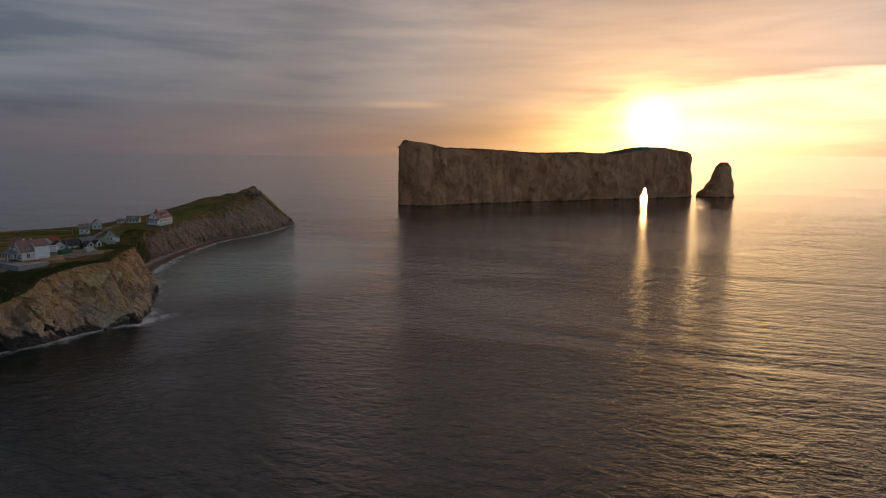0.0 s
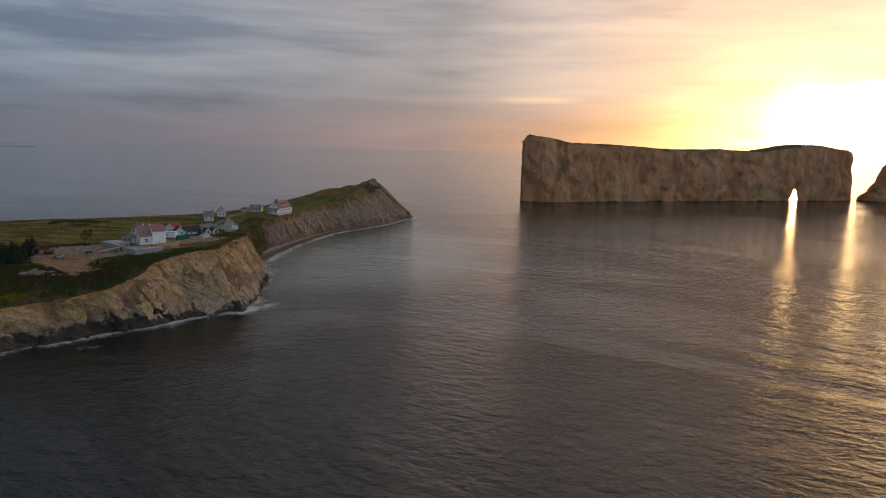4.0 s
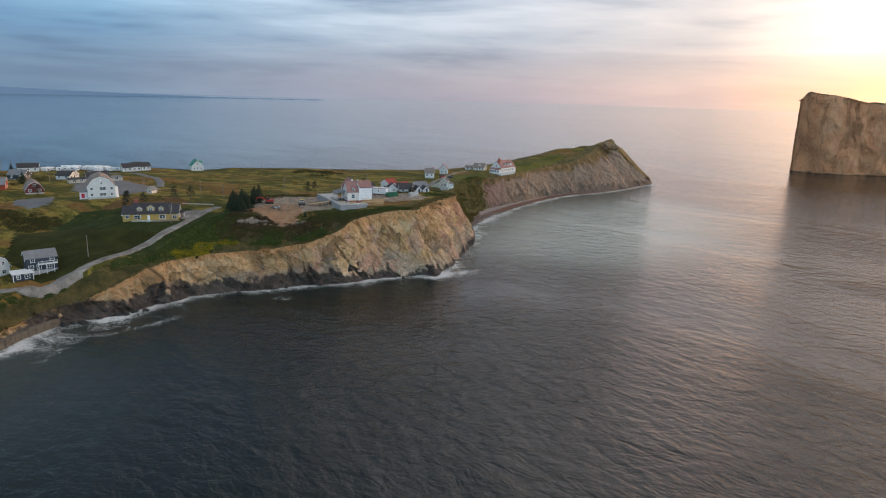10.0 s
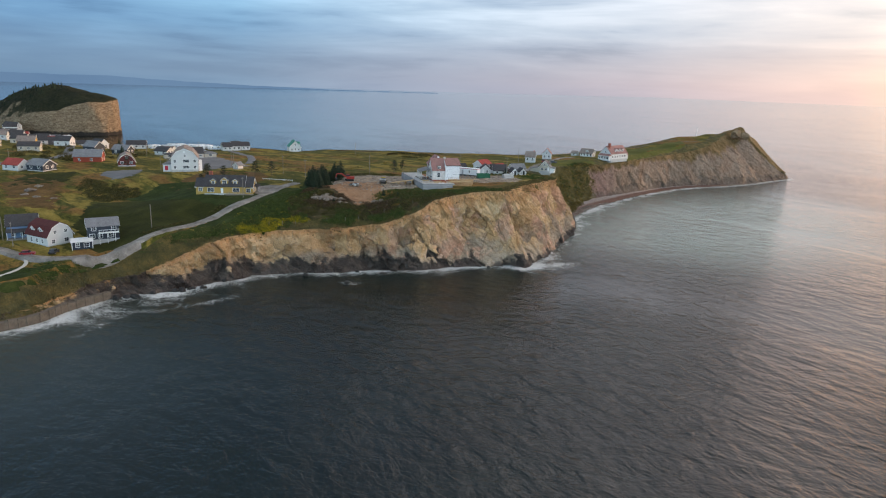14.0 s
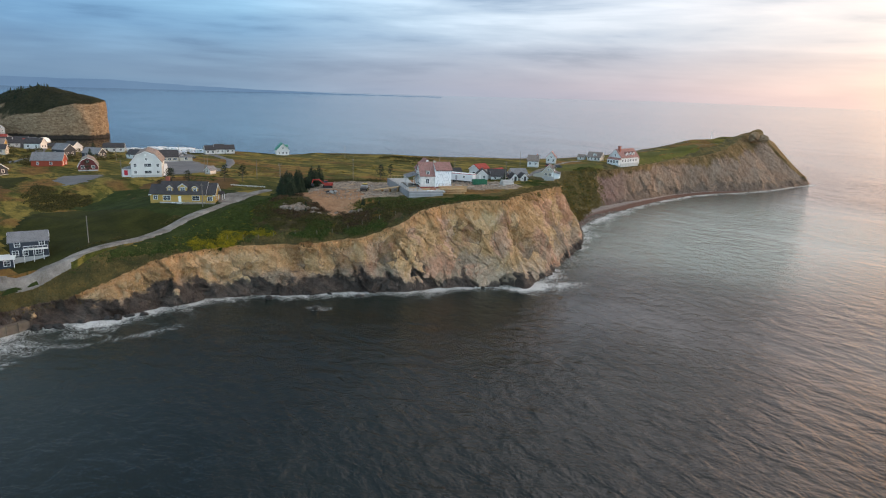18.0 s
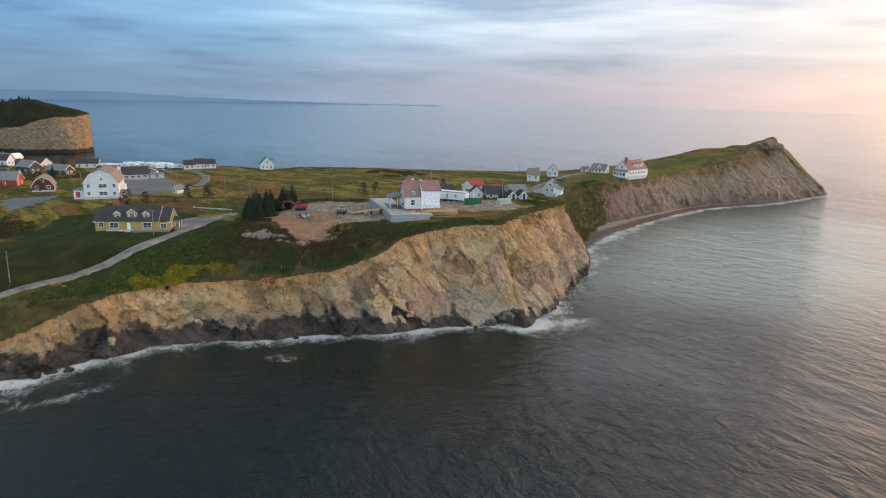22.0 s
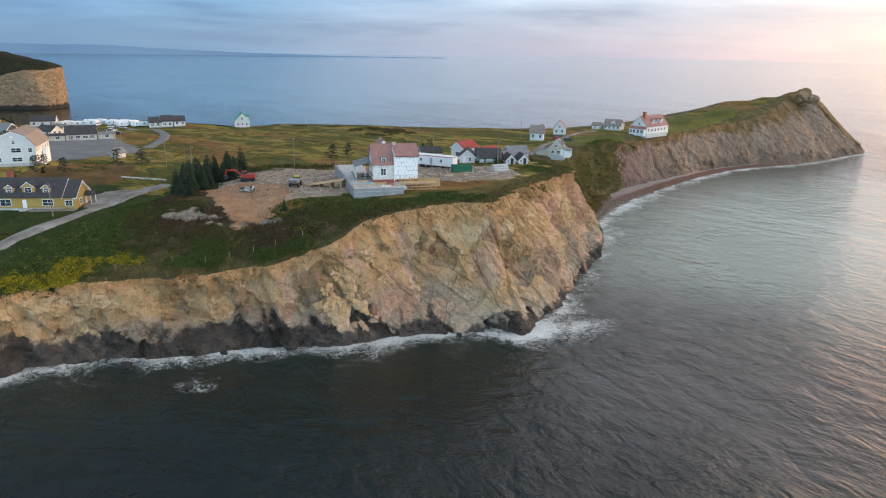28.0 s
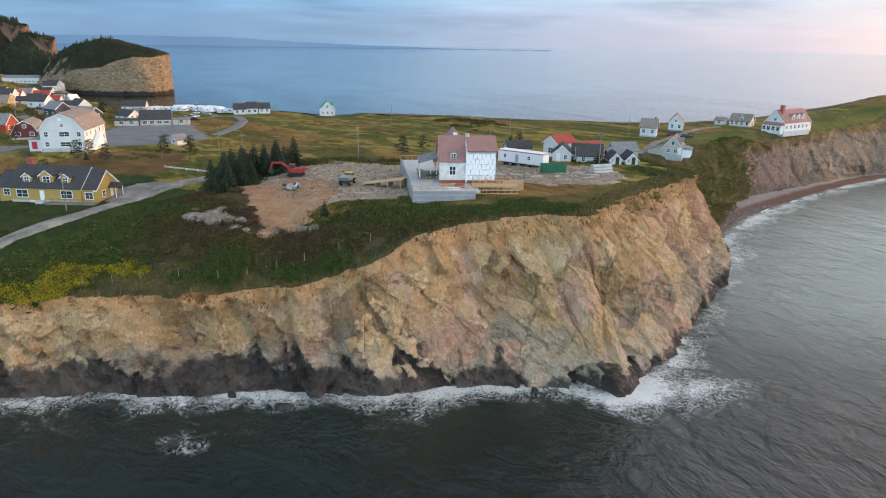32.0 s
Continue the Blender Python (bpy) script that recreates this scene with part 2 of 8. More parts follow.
class Mat:
    """A small wrapper to write node materials in few lines."""

    def __init__(self, name, rough=0.8, metal=0.0, spec=0.3):
        self.m = bpy.data.materials.new(name)
        self.m.use_nodes = True
        self.nt = self.m.node_tree
        self.b = self.nt.nodes["Principled BSDF"]
        self.b.inputs["Roughness"].default_value = rough
        self.b.inputs["Metallic"].default_value = metal
        self.b.inputs["Specular IOR Level"].default_value = spec
        self.tc = self.nt.nodes.new("ShaderNodeTexCoord")
        self.geo = self.nt.nodes.new("ShaderNodeNewGeometry")
        self.pos = self.geo.outputs["Position"]
        MATS[name] = self.m

    def link(self, a, b):
        self.nt.links.new(a, b)

    def val(self, v, sock):
        if isinstance(v, (int, float)):
            sock.default_value = v
        elif isinstance(v, tuple):
            sock.default_value = (*v, 1) if len(sock.default_value) == 4 else v
        else:
            self.link(v, sock)

    def noise(self, scale, detail=4, rough=0.55, vec=None, stretch=None, rot=(0, 0, 0), dist=0.0):
        n = self.nt.nodes.new("ShaderNodeTexNoise")
        n.inputs["Scale"].default_value, n.inputs["Detail"].default_value = scale, detail
        n.inputs["Roughness"].default_value, n.inputs["Distortion"].default_value = rough, dist
        v = vec or self.pos
        if stretch or rot != (0, 0, 0):
            mp = self.nt.nodes.new("ShaderNodeMapping")
            mp.inputs["Scale"].default_value = stretch or (1, 1, 1)
            mp.inputs["Rotation"].default_value = rot
            self.link(v, mp.inputs[0])
            v = mp.outputs[0]
        self.link(v, n.inputs["Vector"])
        return n.outputs["Fac"]

    def math(self, op, a, b=0.0, clamp=False):
        m = self.nt.nodes.new("ShaderNodeMath")
        m.operation, m.use_clamp = op, clamp
        self.val(a, m.inputs[0])
        self.val(b, m.inputs[1])
        return m.outputs[0]

    def step(self, v, lo, hi):
        m = self.nt.nodes.new("ShaderNodeMapRange")
        m.interpolation_type = "SMOOTHSTEP"
        self.val(v, m.inputs["Value"])
        m.inputs["From Min"].default_value, m.inputs["From Max"].default_value = lo, hi
        return m.outputs["Result"]

    def ramp(self, v, stops):
        r = self.nt.nodes.new("ShaderNodeValToRGB")
        els = r.color_ramp.elements
        for i, (p, c) in enumerate(stops):
            e = els[i] if i < 2 else els.new(p)
            e.position, e.color = p, (*c, 1)
        self.link(v, r.inputs[0])
        return r.outputs[0]

    def mix(self, f, a, b, kind="MIX"):
        m = self.nt.nodes.new("ShaderNodeMix")
        m.data_type, m.blend_type = "RGBA", kind
        self.val(f, m.inputs[0])
        self.val(a, m.inputs[6])
        self.val(b, m.inputs[7])
        return m.outputs[2]

    def sepz(self, which="Z"):
        s = self.nt.nodes.new("ShaderNodeSeparateXYZ")
        self.link(self.pos, s.inputs[0])
        return s.outputs[which]

    def normz(self):
        s = self.nt.nodes.new("ShaderNodeSeparateXYZ")
        self.link(self.geo.outputs["Normal"], s.inputs[0])
        return s.outputs["Z"]

    def attr(self, name, ch=None):
        a = self.nt.nodes.new("ShaderNodeAttribute")
        a.attribute_name = name
        if ch is None:
            return a.outputs["Fac"]
        s = self.nt.nodes.new("ShaderNodeSeparateColor")
        self.link(a.outputs["Color"], s.inputs[0])
        return s.outputs[ch]

    def rnd(self):
        o = self.nt.nodes.new("ShaderNodeObjectInfo")
        return o.outputs["Random"]

    def color(self, c):
        self.val(c, self.b.inputs["Base Color"])
        return self

    def bump(self, h, strength=0.5, dist=0.1, prev=None):
        b = self.nt.nodes.new("ShaderNodeBump")
        b.inputs["Strength"].default_value, b.inputs["Distance"].default_value = strength, dist
        self.link(h, b.inputs["Height"])
        if prev is not None:
            self.link(prev, b.inputs["Normal"])
        self.link(b.outputs[0], self.b.inputs["Normal"])
        return b.outputs[0]


def plain(name, c, rough=0.7, var=0.15, scale=1.2, metal=0.0, bump=0.0, bscale=8.0):
    m = Mat(name, rough, metal)
    dark = tuple(v * (1 - var) for v in c)
    light = tuple(min(1, v * (1 + var * 0.6)) for v in c)
    n = m.math("ADD", m.math("MULTIPLY", m.noise(scale, 5, vec=m.tc.outputs["Object"]), 0.65), m.math("MULTIPLY", m.noise(scale * 9, 3, vec=m.tc.outputs["Object"]), 0.35))
    m.color(m.ramp(n, [(0.3, dark), (0.7, light)]))
    if bump:
        m.bump(m.noise(bscale, 4, vec=m.tc.outputs["Object"]), bump, 0.03)
    return m.m


def cliff_material():
    m = Mat("cliff_rock", 0.9)
    up, head, grass = (m.attr("mask", c) for c in ("Red", "Green", "Blue"))
    z = m.sepz()
    warp = m.nt.nodes.new("ShaderNodeTexNoise")
    warp.inputs["Scale"].default_value, warp.inputs["Detail"].default_value = 0.25, 4
    m.link(m.pos, warp.inputs["Vector"])
    bend = m.nt.nodes.new("ShaderNodeVectorMath")
    bend.operation = "MULTIPLY_ADD"
    m.link(warp.outputs["Color"], bend.inputs[0])
    bend.inputs[1].default_value = (5.0, 5.0, 5.0)
    m.link(m.pos, bend.inputs[2])

    def blocks(scale, stretch, rot, edge=False):
        """Slabs of rock bounded by joints: a chance value for each, or the way to its joint."""
        mp = m.nt.nodes.new("ShaderNodeMapping")
        mp.vector_type = "TEXTURE"
        mp.inputs["Rotation"].default_value = rot
        mp.inputs["Scale"].default_value = stretch
        m.link(bend.outputs[0], mp.inputs[0])
        v = m.nt.nodes.new("ShaderNodeTexVoronoi")
        v.feature = "DISTANCE_TO_EDGE" if edge else "F1"
        v.inputs["Scale"].default_value = scale
        m.link(mp.outputs[0], v.inputs["Vector"])
        if edge:
            return v.outputs["Distance"]
        sp = m.nt.nodes.new("ShaderNodeSeparateColor")
        m.link(v.outputs["Color"], sp.inputs[0])
        return sp.outputs["Red"]

    lean, lean2 = (0.35, -0.55, 0.3), (-0.25, 0.5, 0.2)
    slab, slab_edge = blocks(0.13, (1, 1, 2.4), lean), blocks(0.13, (1, 1, 2.4), lean, True)
    chip, chip_edge = blocks(0.42, (1, 1, 2.0), lean2), blocks(0.42, (1, 1, 2.0), lean2, True)
    big = m.noise(0.055, 5, 0.6, dist=0.8)
    mid = m.noise(0.30, 7, 0.66, stretch=(1, 1, 0.6), rot=(0.5, 0.35, 0), dist=1.2)
    streak = m.noise(0.8, 6, 0.68, stretch=(1.6, 1.6, 0.28), rot=(0.5, -0.45, 0.3), dist=1.6)
    strata = m.noise(0.8, 6, 0.7, stretch=(0.3, 0.3, 1.7), rot=(0.8, 0.55, 0.3), dist=1.3)
    fine = m.noise(2.4, 7, 0.72)
    lines = m.noise(1.5, 6, 0.62, stretch=(2.0, 2.0, 0.30), rot=(0.42, -0.50, 0.3), dist=1.4)
    crease = m.step(m.math("ABSOLUTE", m.math("SUBTRACT", lines, 0.5)), 0.0, 0.011)
    ledge = m.noise(0.9, 5, 0.6, stretch=(0.5, 0.5, 1.6), rot=(-0.5, 0.6, 0.2), dist=1.6)
    crack = m.step(m.math("ABSOLUTE", m.math("SUBTRACT", ledge, 0.5)), 0.0, 0.009)
    grit = m.math("ADD", m.math("MULTIPLY", m.math("ADD", m.math("MULTIPLY", streak, 0.5), m.math("MULTIPLY", fine, 0.5)), 0.72), m.math("MULTIPLY", m.math("ADD", m.math("MULTIPLY", slab, 0.5), m.math("MULTIPLY", chip, 0.5)), 0.28))
    tan = m.ramp(grit, [(0.34, (0.34, 0.194, 0.084)), (0.46, (0.50, 0.308, 0.148)), (0.56, (0.60, 0.402, 0.212)), (0.68, (0.67, 0.512, 0.325))])
    grey = m.ramp(m.math("ADD", m.math("MULTIPLY", strata, 0.35), m.math("MULTIPLY", grit, 0.65)), [(0.36, (0.24, 0.175, 0.125)), (0.48, (0.43, 0.325, 0.235)), (0.64, (0.59, 0.475, 0.365))])
    pink = m.ramp(grit, [(0.34, (0.40, 0.18, 0.115)), (0.5, (0.59, 0.325, 0.215)), (0.66, (0.68, 0.46, 0.335))])
    # ochre soil and weathered rock above, greyer towards the foot, whole slabs of one colour
    mixed = m.math("ADD", m.math("MULTIPLY", up, 0.62), m.math("ADD", m.math("MULTIPLY", big, 0.5), m.math("ADD", m.math("MULTIPLY", mid, 0.25), m.math("MULTIPLY", slab, 0.22))))
    c = m.mix(m.step(mixed, 0.62, 0.80), grey, tan)
    blush = m.math("ADD", m.noise(0.06, 5, 0.6, stretch=(1, 1, 0.6), rot=(0.6, 0.4, 0), dist=0.8), m.math("MULTIPLY", m.math("SUBTRACT", chip, 0.5), 0.10))
    c = m.mix(m.math("MULTIPLY", m.step(blush, 0.47, 0.60), m.math("ADD", 0.15, m.math("MULTIPLY", m.step(m.sepz("X"), -172.0, -146.0), 0.65))), c, pink)
    soil = m.ramp(fine, [(0.3, (0.46, 0.235, 0.095)), (0.7, (0.66, 0.375, 0.17))])
    c = m.mix(m.math("MULTIPLY", m.step(m.math("ADD", up, m.math("MULTIPLY", mid, 0.45)), 1.02, 1.16), 0.9), c, soil)
    # thin pale veins, dark seams and open joints
    c = m.mix(m.math("MULTIPLY", m.step(streak, 0.63, 0.70), 0.45), c, (0.62, 0.52, 0.39))
    c = m.mix(m.math("MULTIPLY", m.step(m.noise(0.55, 6, 0.7, stretch=(1.5, 1.5, 0.35), rot=(-0.4, 0.5, 0), dist=2.0), 0.38, 0.31), 0.7), c, (0.17, 0.12, 0.08))
    joint = m.math("MULTIPLY", m.step(slab_edge, 0.035, 0.0), m.step(m.noise(0.12, 4, 0.6), 0.44, 0.58))
    hair = m.math("MULTIPLY", m.step(chip_edge, 0.03, 0.0), m.step(m.noise(0.2, 4, 0.6), 0.48, 0.60))
    c = m.mix(m.math("MULTIPLY", m.math("MAXIMUM", joint, m.math("MULTIPLY", hair, 0.7)), 0.6), c, (0.15, 0.10, 0.065))
    c = m.mix(m.math("MULTIPLY", m.math("SUBTRACT", 1.0, m.math("MULTIPLY", crease, crack)), 0.42), c, (0.20, 0.135, 0.085))
    c = m.mix(m.math("MULTIPLY", m.step(lines, 0.575, 0.64), 0.35), c, (0.70, 0.56, 0.42))
    tone = m.ramp(m.math("ADD", m.math("MULTIPLY", m.noise(0.032, 4, 0.6, rot=(0.4, 0.3, 0), dist=1.0), 0.7), m.math("MULTIPLY", slab, 0.3)), [(0.34, (0.90, 0.87, 0.85)), (0.5, (1.18, 1.15, 1.13)), (0.66, (1.32, 1.29, 1.27))])
    c = m.mix(1.0, c, tone, "MULTIPLY")
    # the headland: grey-brown shale in leaning beds, brown earth and thin grass on its shoulder
    beds = m.noise(0.5, 6, 0.7, stretch=(1, 1, 0.22), rot=(0.45, 0.35, 0), dist=0.8)
    shale = m.ramp(m.math("ADD", m.math("MULTIPLY", beds, 0.6), m.math("MULTIPLY", grit, 0.4)), [(0.36, (0.185, 0.125, 0.088)), (0.5, (0.31, 0.220, 0.160)), (0.64, (0.42, 0.315, 0.24))])
    shale = m.mix(m.math("MULTIPLY", m.step(m.noise(0.030, 4, dist=1.0), 0.46, 0.60), 0.55), shale, m.ramp(beds, [(0.36, (0.20, 0.115, 0.075)), (0.64, (0.42, 0.27, 0.18))]))
    scree = m.ramp(m.math("ADD", m.math("MULTIPLY", fine, 0.4), m.math("MULTIPLY", mid, 0.6)), [(0.34, (0.23, 0.125, 0.10)), (0.64, (0.40, 0.255, 0.205))])
    shale = m.mix(m.step(m.math("ADD", m.sepz("Y"), m.math("MULTIPLY", m.noise(0.05, 4), 40.0)), 520.0, 478.0), shale, scree)
    rough_top = m.step(m.math("ADD", m.math("ADD", up, m.math("MULTIPLY", m.noise(0.075, 5, 0.65, stretch=(1, 1, 0.4)), 0.9)), m.math("MULTIPLY", m.step(m.sepz("Y"), 545.0, 605.0), 0.12)), 1.22, 1.36)
    shale = m.mix(m.math("MULTIPLY", rough_top, 0.9), shale, m.ramp(m.math("ADD", m.math("MULTIPLY", fine, 0.5), m.math("MULTIPLY", m.noise(0.15, 4), 0.5)), [(0.36, (0.085, 0.07, 0.022)), (0.5, (0.20, 0.125, 0.045)), (0.66, (0.36, 0.225, 0.10))]))
    c = m.mix(head, c, shale)
    # wet dark foot above the sea
    lift = m.math("ADD", m.math("MULTIPLY", m.math("SUBTRACT", m.noise(0.10, 4, 0.6), 0.5), 15.0), m.math("ADD", m.math("MULTIPLY", m.math("SUBTRACT", m.noise(0.5, 5, 0.7), 0.5), 4.0), m.math("MULTIPLY", m.math("SUBTRACT", slab, 0.5), 3.5)))
    wet = m.step(m.math("ADD", m.math("ADD", z, lift), m.math("MULTIPLY", m.step(m.sepz("X"), -146.0, -128.0), 2.0)), 5.4, 3.6)
    wet = m.math("MULTIPLY", wet, m.math("SUBTRACT", 1.0, m.math("MULTIPLY", head, 0.45)))
    c = m.mix(m.math("MULTIPLY", wet, 0.95), c, m.ramp(grit, [(0.36, (0.030, 0.023, 0.021)), (0.64, (0.140, 0.112, 0.098))]))
    peb = m.ramp(m.noise(1.6, 4, 0.7), [(0.3, (0.27, 0.22, 0.195)), (0.7, (0.52, 0.45, 0.41))])
    peb = m.mix(m.step(z, 1.25, 0.75), peb, m.ramp(fine, [(0.3, (0.13, 0.06, 0.042)), (0.7, (0.24, 0.13, 0.095))]))
    c = m.mix(m.step(m.attr("beach"), 0.35, 0.6), c, peb)
    # turf and shrubs where the ground lies back
    green = m.ramp(m.math("ADD", m.math("MULTIPLY", m.noise(0.22, 5), 0.6), m.math("MULTIPLY", fine, 0.4)), [(0.35, (0.042, 0.045, 0.017)), (0.5, (0.11, 0.092, 0.03)), (0.65, (0.23, 0.15, 0.05))])
    g = m.step(m.math("ADD", m.math("ADD", grass, m.math("MULTIPLY", m.math("SUBTRACT", m.noise(0.5, 5), 0.5), 0.9)), m.math("MULTIPLY", m.normz(), 0.12)), 0.42, 0.60)
    c = m.mix(g, c, green)
    m.color(c)
    relief = m.math("ADD", m.math("ADD", m.math("MULTIPLY", grit, 0.9), m.math("MULTIPLY", strata, 0.3)), m.math("ADD", m.math("MULTIPLY", m.step(slab_edge, 0.0, 0.06), 0.20), m.math("MULTIPLY", m.step(chip_edge, 0.0, 0.06), 0.10)))
    relief = m.math("ADD", relief, m.math("ADD", m.math("MULTIPLY", crease, 0.22), m.math("ADD", m.math("MULTIPLY", crack, 0.16), m.math("MULTIPLY", lines, 0.45))))
    m.bump(relief, 1.0, 0.85)
    m.val(m.math("SUBTRACT", 0.92, m.math("MULTIPLY", wet, 0.4)), m.b.inputs["Roughness"])
    return m.m


def ground_material():
    m = Mat("turf", 0.95, spec=0.1)
    a = m.noise(0.017, 6, 0.62, stretch=(0.55, 1.3, 1), dist=0.6)
    b = m.noise(0.055, 6, 0.65, stretch=(0.5, 1.5, 1), dist=0.8)
    e = m.noise(0.11, 6, 0.66, stretch=(0.6, 1.4, 1), dist=0.8)
    f = m.noise(1.3, 5, 0.7)
    g = m.math("ADD", m.math("MULTIPLY", f, 0.45), m.math("MULTIPLY", m.noise(0.30, 5, 0.65, stretch=(0.5, 1.2, 1)), 0.55))
    grass = m.ramp(g, [(0.36, (0.030, 0.036, 0.008)), (0.5, (0.074, 0.074, 0.016)), (0.64, (0.140, 0.120, 0.028))])
    dry = m.ramp(g, [(0.36, (0.110, 0.088, 0.019)), (0.5, (0.215, 0.160, 0.036)), (0.64, (0.34, 0.245, 0.066))])
    rust = m.ramp(g, [(0.36, (0.105, 0.050, 0.018)), (0.64, (0.29, 0.145, 0.050))])
    c = m.mix(m.step(b, 0.46, 0.56), grass, dry)
    c = m.mix(m.math("MULTIPLY", m.step(a, 0.525, 0.585), 0.75), c, rust)
    c = m.mix(m.math("MULTIPLY", m.step(e, 0.54, 0.60), 0.8), c, m.ramp(g, [(0.36, (0.020, 0.027, 0.007)), (0.64, (0.088, 0.090, 0.021))]))
    m.color(c)
    m.bump(f, 0.7, 0.3)
    return m.m


def sea_material():
    m = Mat("sea_water", 0.12, spec=0.5)
    m.b.inputs["IOR"].default_value = 1.41
    shore = m.attr("shore")

    def waves(scale, detail, rough, turn, long, dist):
        """Wave crests drawn out along one level direction."""
        mp = m.nt.nodes.new("ShaderNodeMapping")
        mp.vector_type = "TEXTURE"
        mp.inputs["Rotation"].default_value = (0, 0, radians(turn))
        mp.inputs["Scale"].default_value = (long, 1, 1)
        m.link(m.pos, mp.inputs[0])
        return m.noise(scale, detail, rough, vec=mp.outputs[0], dist=dist)

    swell = waves(0.060, 3, 0.5, -24, 2.2, 0.5)
    chop = waves(0.30, 4, 0.58, -18, 1.9, 0.5)
    cross = waves(0.16, 4, 0.6, 26, 1.8, 0.6)
    rip = waves(1.7, 4, 0.65, -10, 1.4, 0.3)
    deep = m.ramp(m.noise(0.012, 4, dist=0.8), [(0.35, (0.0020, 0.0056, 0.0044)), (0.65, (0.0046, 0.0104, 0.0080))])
    # shallows and milky cove, the cove painted paler still to stand for reflected sky
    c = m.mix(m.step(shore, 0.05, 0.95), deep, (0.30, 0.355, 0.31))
    # broken foam along the shore
    patch = m.noise(0.075, 6, 0.65, dist=1.4)
    lace = m.noise(0.75, 8, 0.74, dist=3.0)
    web = m.math("ABSOLUTE", m.math("SUBTRACT", m.noise(0.26, 7, 0.62, dist=2.4), 0.5))
    web2 = m.math("ABSOLUTE", m.math("SUBTRACT", m.noise(0.62, 6, 0.62, dist=1.6), 0.5))
    band = m.math("ADD", m.attr("foam"), m.math("MULTIPLY", m.math("SUBTRACT", patch, 0.5), 2.6))
    solid = m.math("MULTIPLY", m.step(band, 0.66, 1.15), m.step(m.math("ADD", lace, m.math("MULTIPLY", band, 0.16)), 0.56, 0.72))
    thread = m.math("MULTIPLY", m.math("MULTIPLY", m.step(band, 0.22, 0.7), m.step(m.attr("foam"), 0.02, 0.25)), m.math("MAXIMUM", m.step(web, 0.030, 0.004), m.math("MULTIPLY", m.step(web2, 0.028, 0.004), 0.8)))
    foam = m.math("MAXIMUM", solid, m.math("MULTIPLY", thread, 0.62))
    m.color(m.mix(foam, c, (0.66, 0.67, 0.66)))
    # calmer water far out
    ln = m.nt.nodes.new("ShaderNodeVectorMath")
    ln.operation = "LENGTH"
    m.link(m.pos, ln.inputs[0])
    m.val(m.math("ADD", 0.045, m.math("MULTIPLY", foam, 0.6)), m.b.inputs["Roughness"])
    gust = waves(0.009, 4, 0.6, -20, 2.4, 1.0)
    calm = m.math("SUBTRACT", 1.0, m.math("MULTIPLY", m.step(ln.outputs["Value"], 350.0, 1250.0), 0.72))
    calm = m.math("MULTIPLY", calm, m.math("ADD", 0.6, m.math("MULTIPLY", m.step(gust, 0.36, 0.64), 0.8)))
    n = m.bump(m.math("MULTIPLY", swell, calm), 1.0, 0.55)
    n = m.bump(m.math("MULTIPLY", cross, calm), 1.0, 0.65, n)
    n = m.bump(m.math("MULTIPLY", chop, calm), 1.0, 0.72, n)
    m.bump(m.math("MULTIPLY", rip, calm), 1.0, 0.13, n)
    return m.m


CLIFF, TURF, SEA = cliff_material(), ground_material(), sea_material()


# ---- geometry helpers ----
class Geo:
    def __init__(self):
        self.v, self.f = [], []

    def add(self, vs, fs):
        n = len(self.v)
        self.v += [tuple(p) for p in vs]
        self.f += [tuple(n + i for i in f) for f in fs]
        return self

    def box(self, x0, y0, z0, x1, y1, z1):
        return self.add([(x, y, z) for z in (z0, z1) for x, y in ((x0, y0), (x1, y0), (x1, y1), (x0, y1))],
                        [(3, 2, 1, 0), (4, 5, 6, 7), (0, 1, 5, 4), (1, 2, 6, 5), (2, 3, 7, 6), (3, 0, 4, 7)])

    def prism(self, outline, axis, a, b):
        """Extrudes a convex or simple outline of (u, w) from a to b along x or y; u is the other level axis, w is up."""
        n = len(outline)
        at = (lambda t, u, w: (t, u, w)) if axis == "x" else (lambda t, u, w: (u, t, w))
        vs = [at(a, u, w) for u, w in outline] + [at(b, u, w) for u, w in outline]
        fs = [tuple(range(n)), tuple(range(2 * n - 1, n - 1, -1))] + [(i, n + i, n + (i + 1) % n, (i + 1) % n) for i in range(n)]
        return self.add(vs, fs)

    def cyl(self, p, q, r0, r1=None, n=8):
        p, q, r1 = Vector(p), Vector(q), r0 if r1 is None else r1
        d = (q - p).normalized()
        s = d.orthogonal().normalized()
        t = d.cross(s)
        ring = [(s * math.cos(i * math.tau / n) + t * math.sin(i * math.tau / n)) for i in range(n)]
        vs = [p + k * r0 for k in ring] + [q + k * r1 for k in ring]
        return self.add(vs, [(i, (i + 1) % n, n + (i + 1) % n, n + i) for i in range(n)] + [tuple(range(n - 1, -1, -1)), tuple(range(n, 2 * n))])

    def mesh(self, name, mat, smooth=False):
        me = bpy.data.meshes.new(name)
        me.from_pydata(self.v, [], self.f)
        me.materials.append(mat)
        if smooth:
            me.polygons.foreach_set("use_smooth", [True] * len(me.polygons))
        else:
            bm = bmesh.new()
            bm.from_mesh(me)
            bmesh.ops.recalc_face_normals(bm, faces=bm.faces)
            bm.to_mesh(me)
            bm.free()
        me.update()
        return me


def part(name, geo, mat, parent, label="", smooth=False):
    ob = new(name, geo.mesh(name, mat, smooth))
    ob.parent = parent
    return tagged(ob, label)


def thing(name, x, y, z, rz, label, category, group=""):
    e = new(name)
    e.matrix_world = pose(x, y, z, 0, 0, rz)
    return tagged(e, label, category, group)


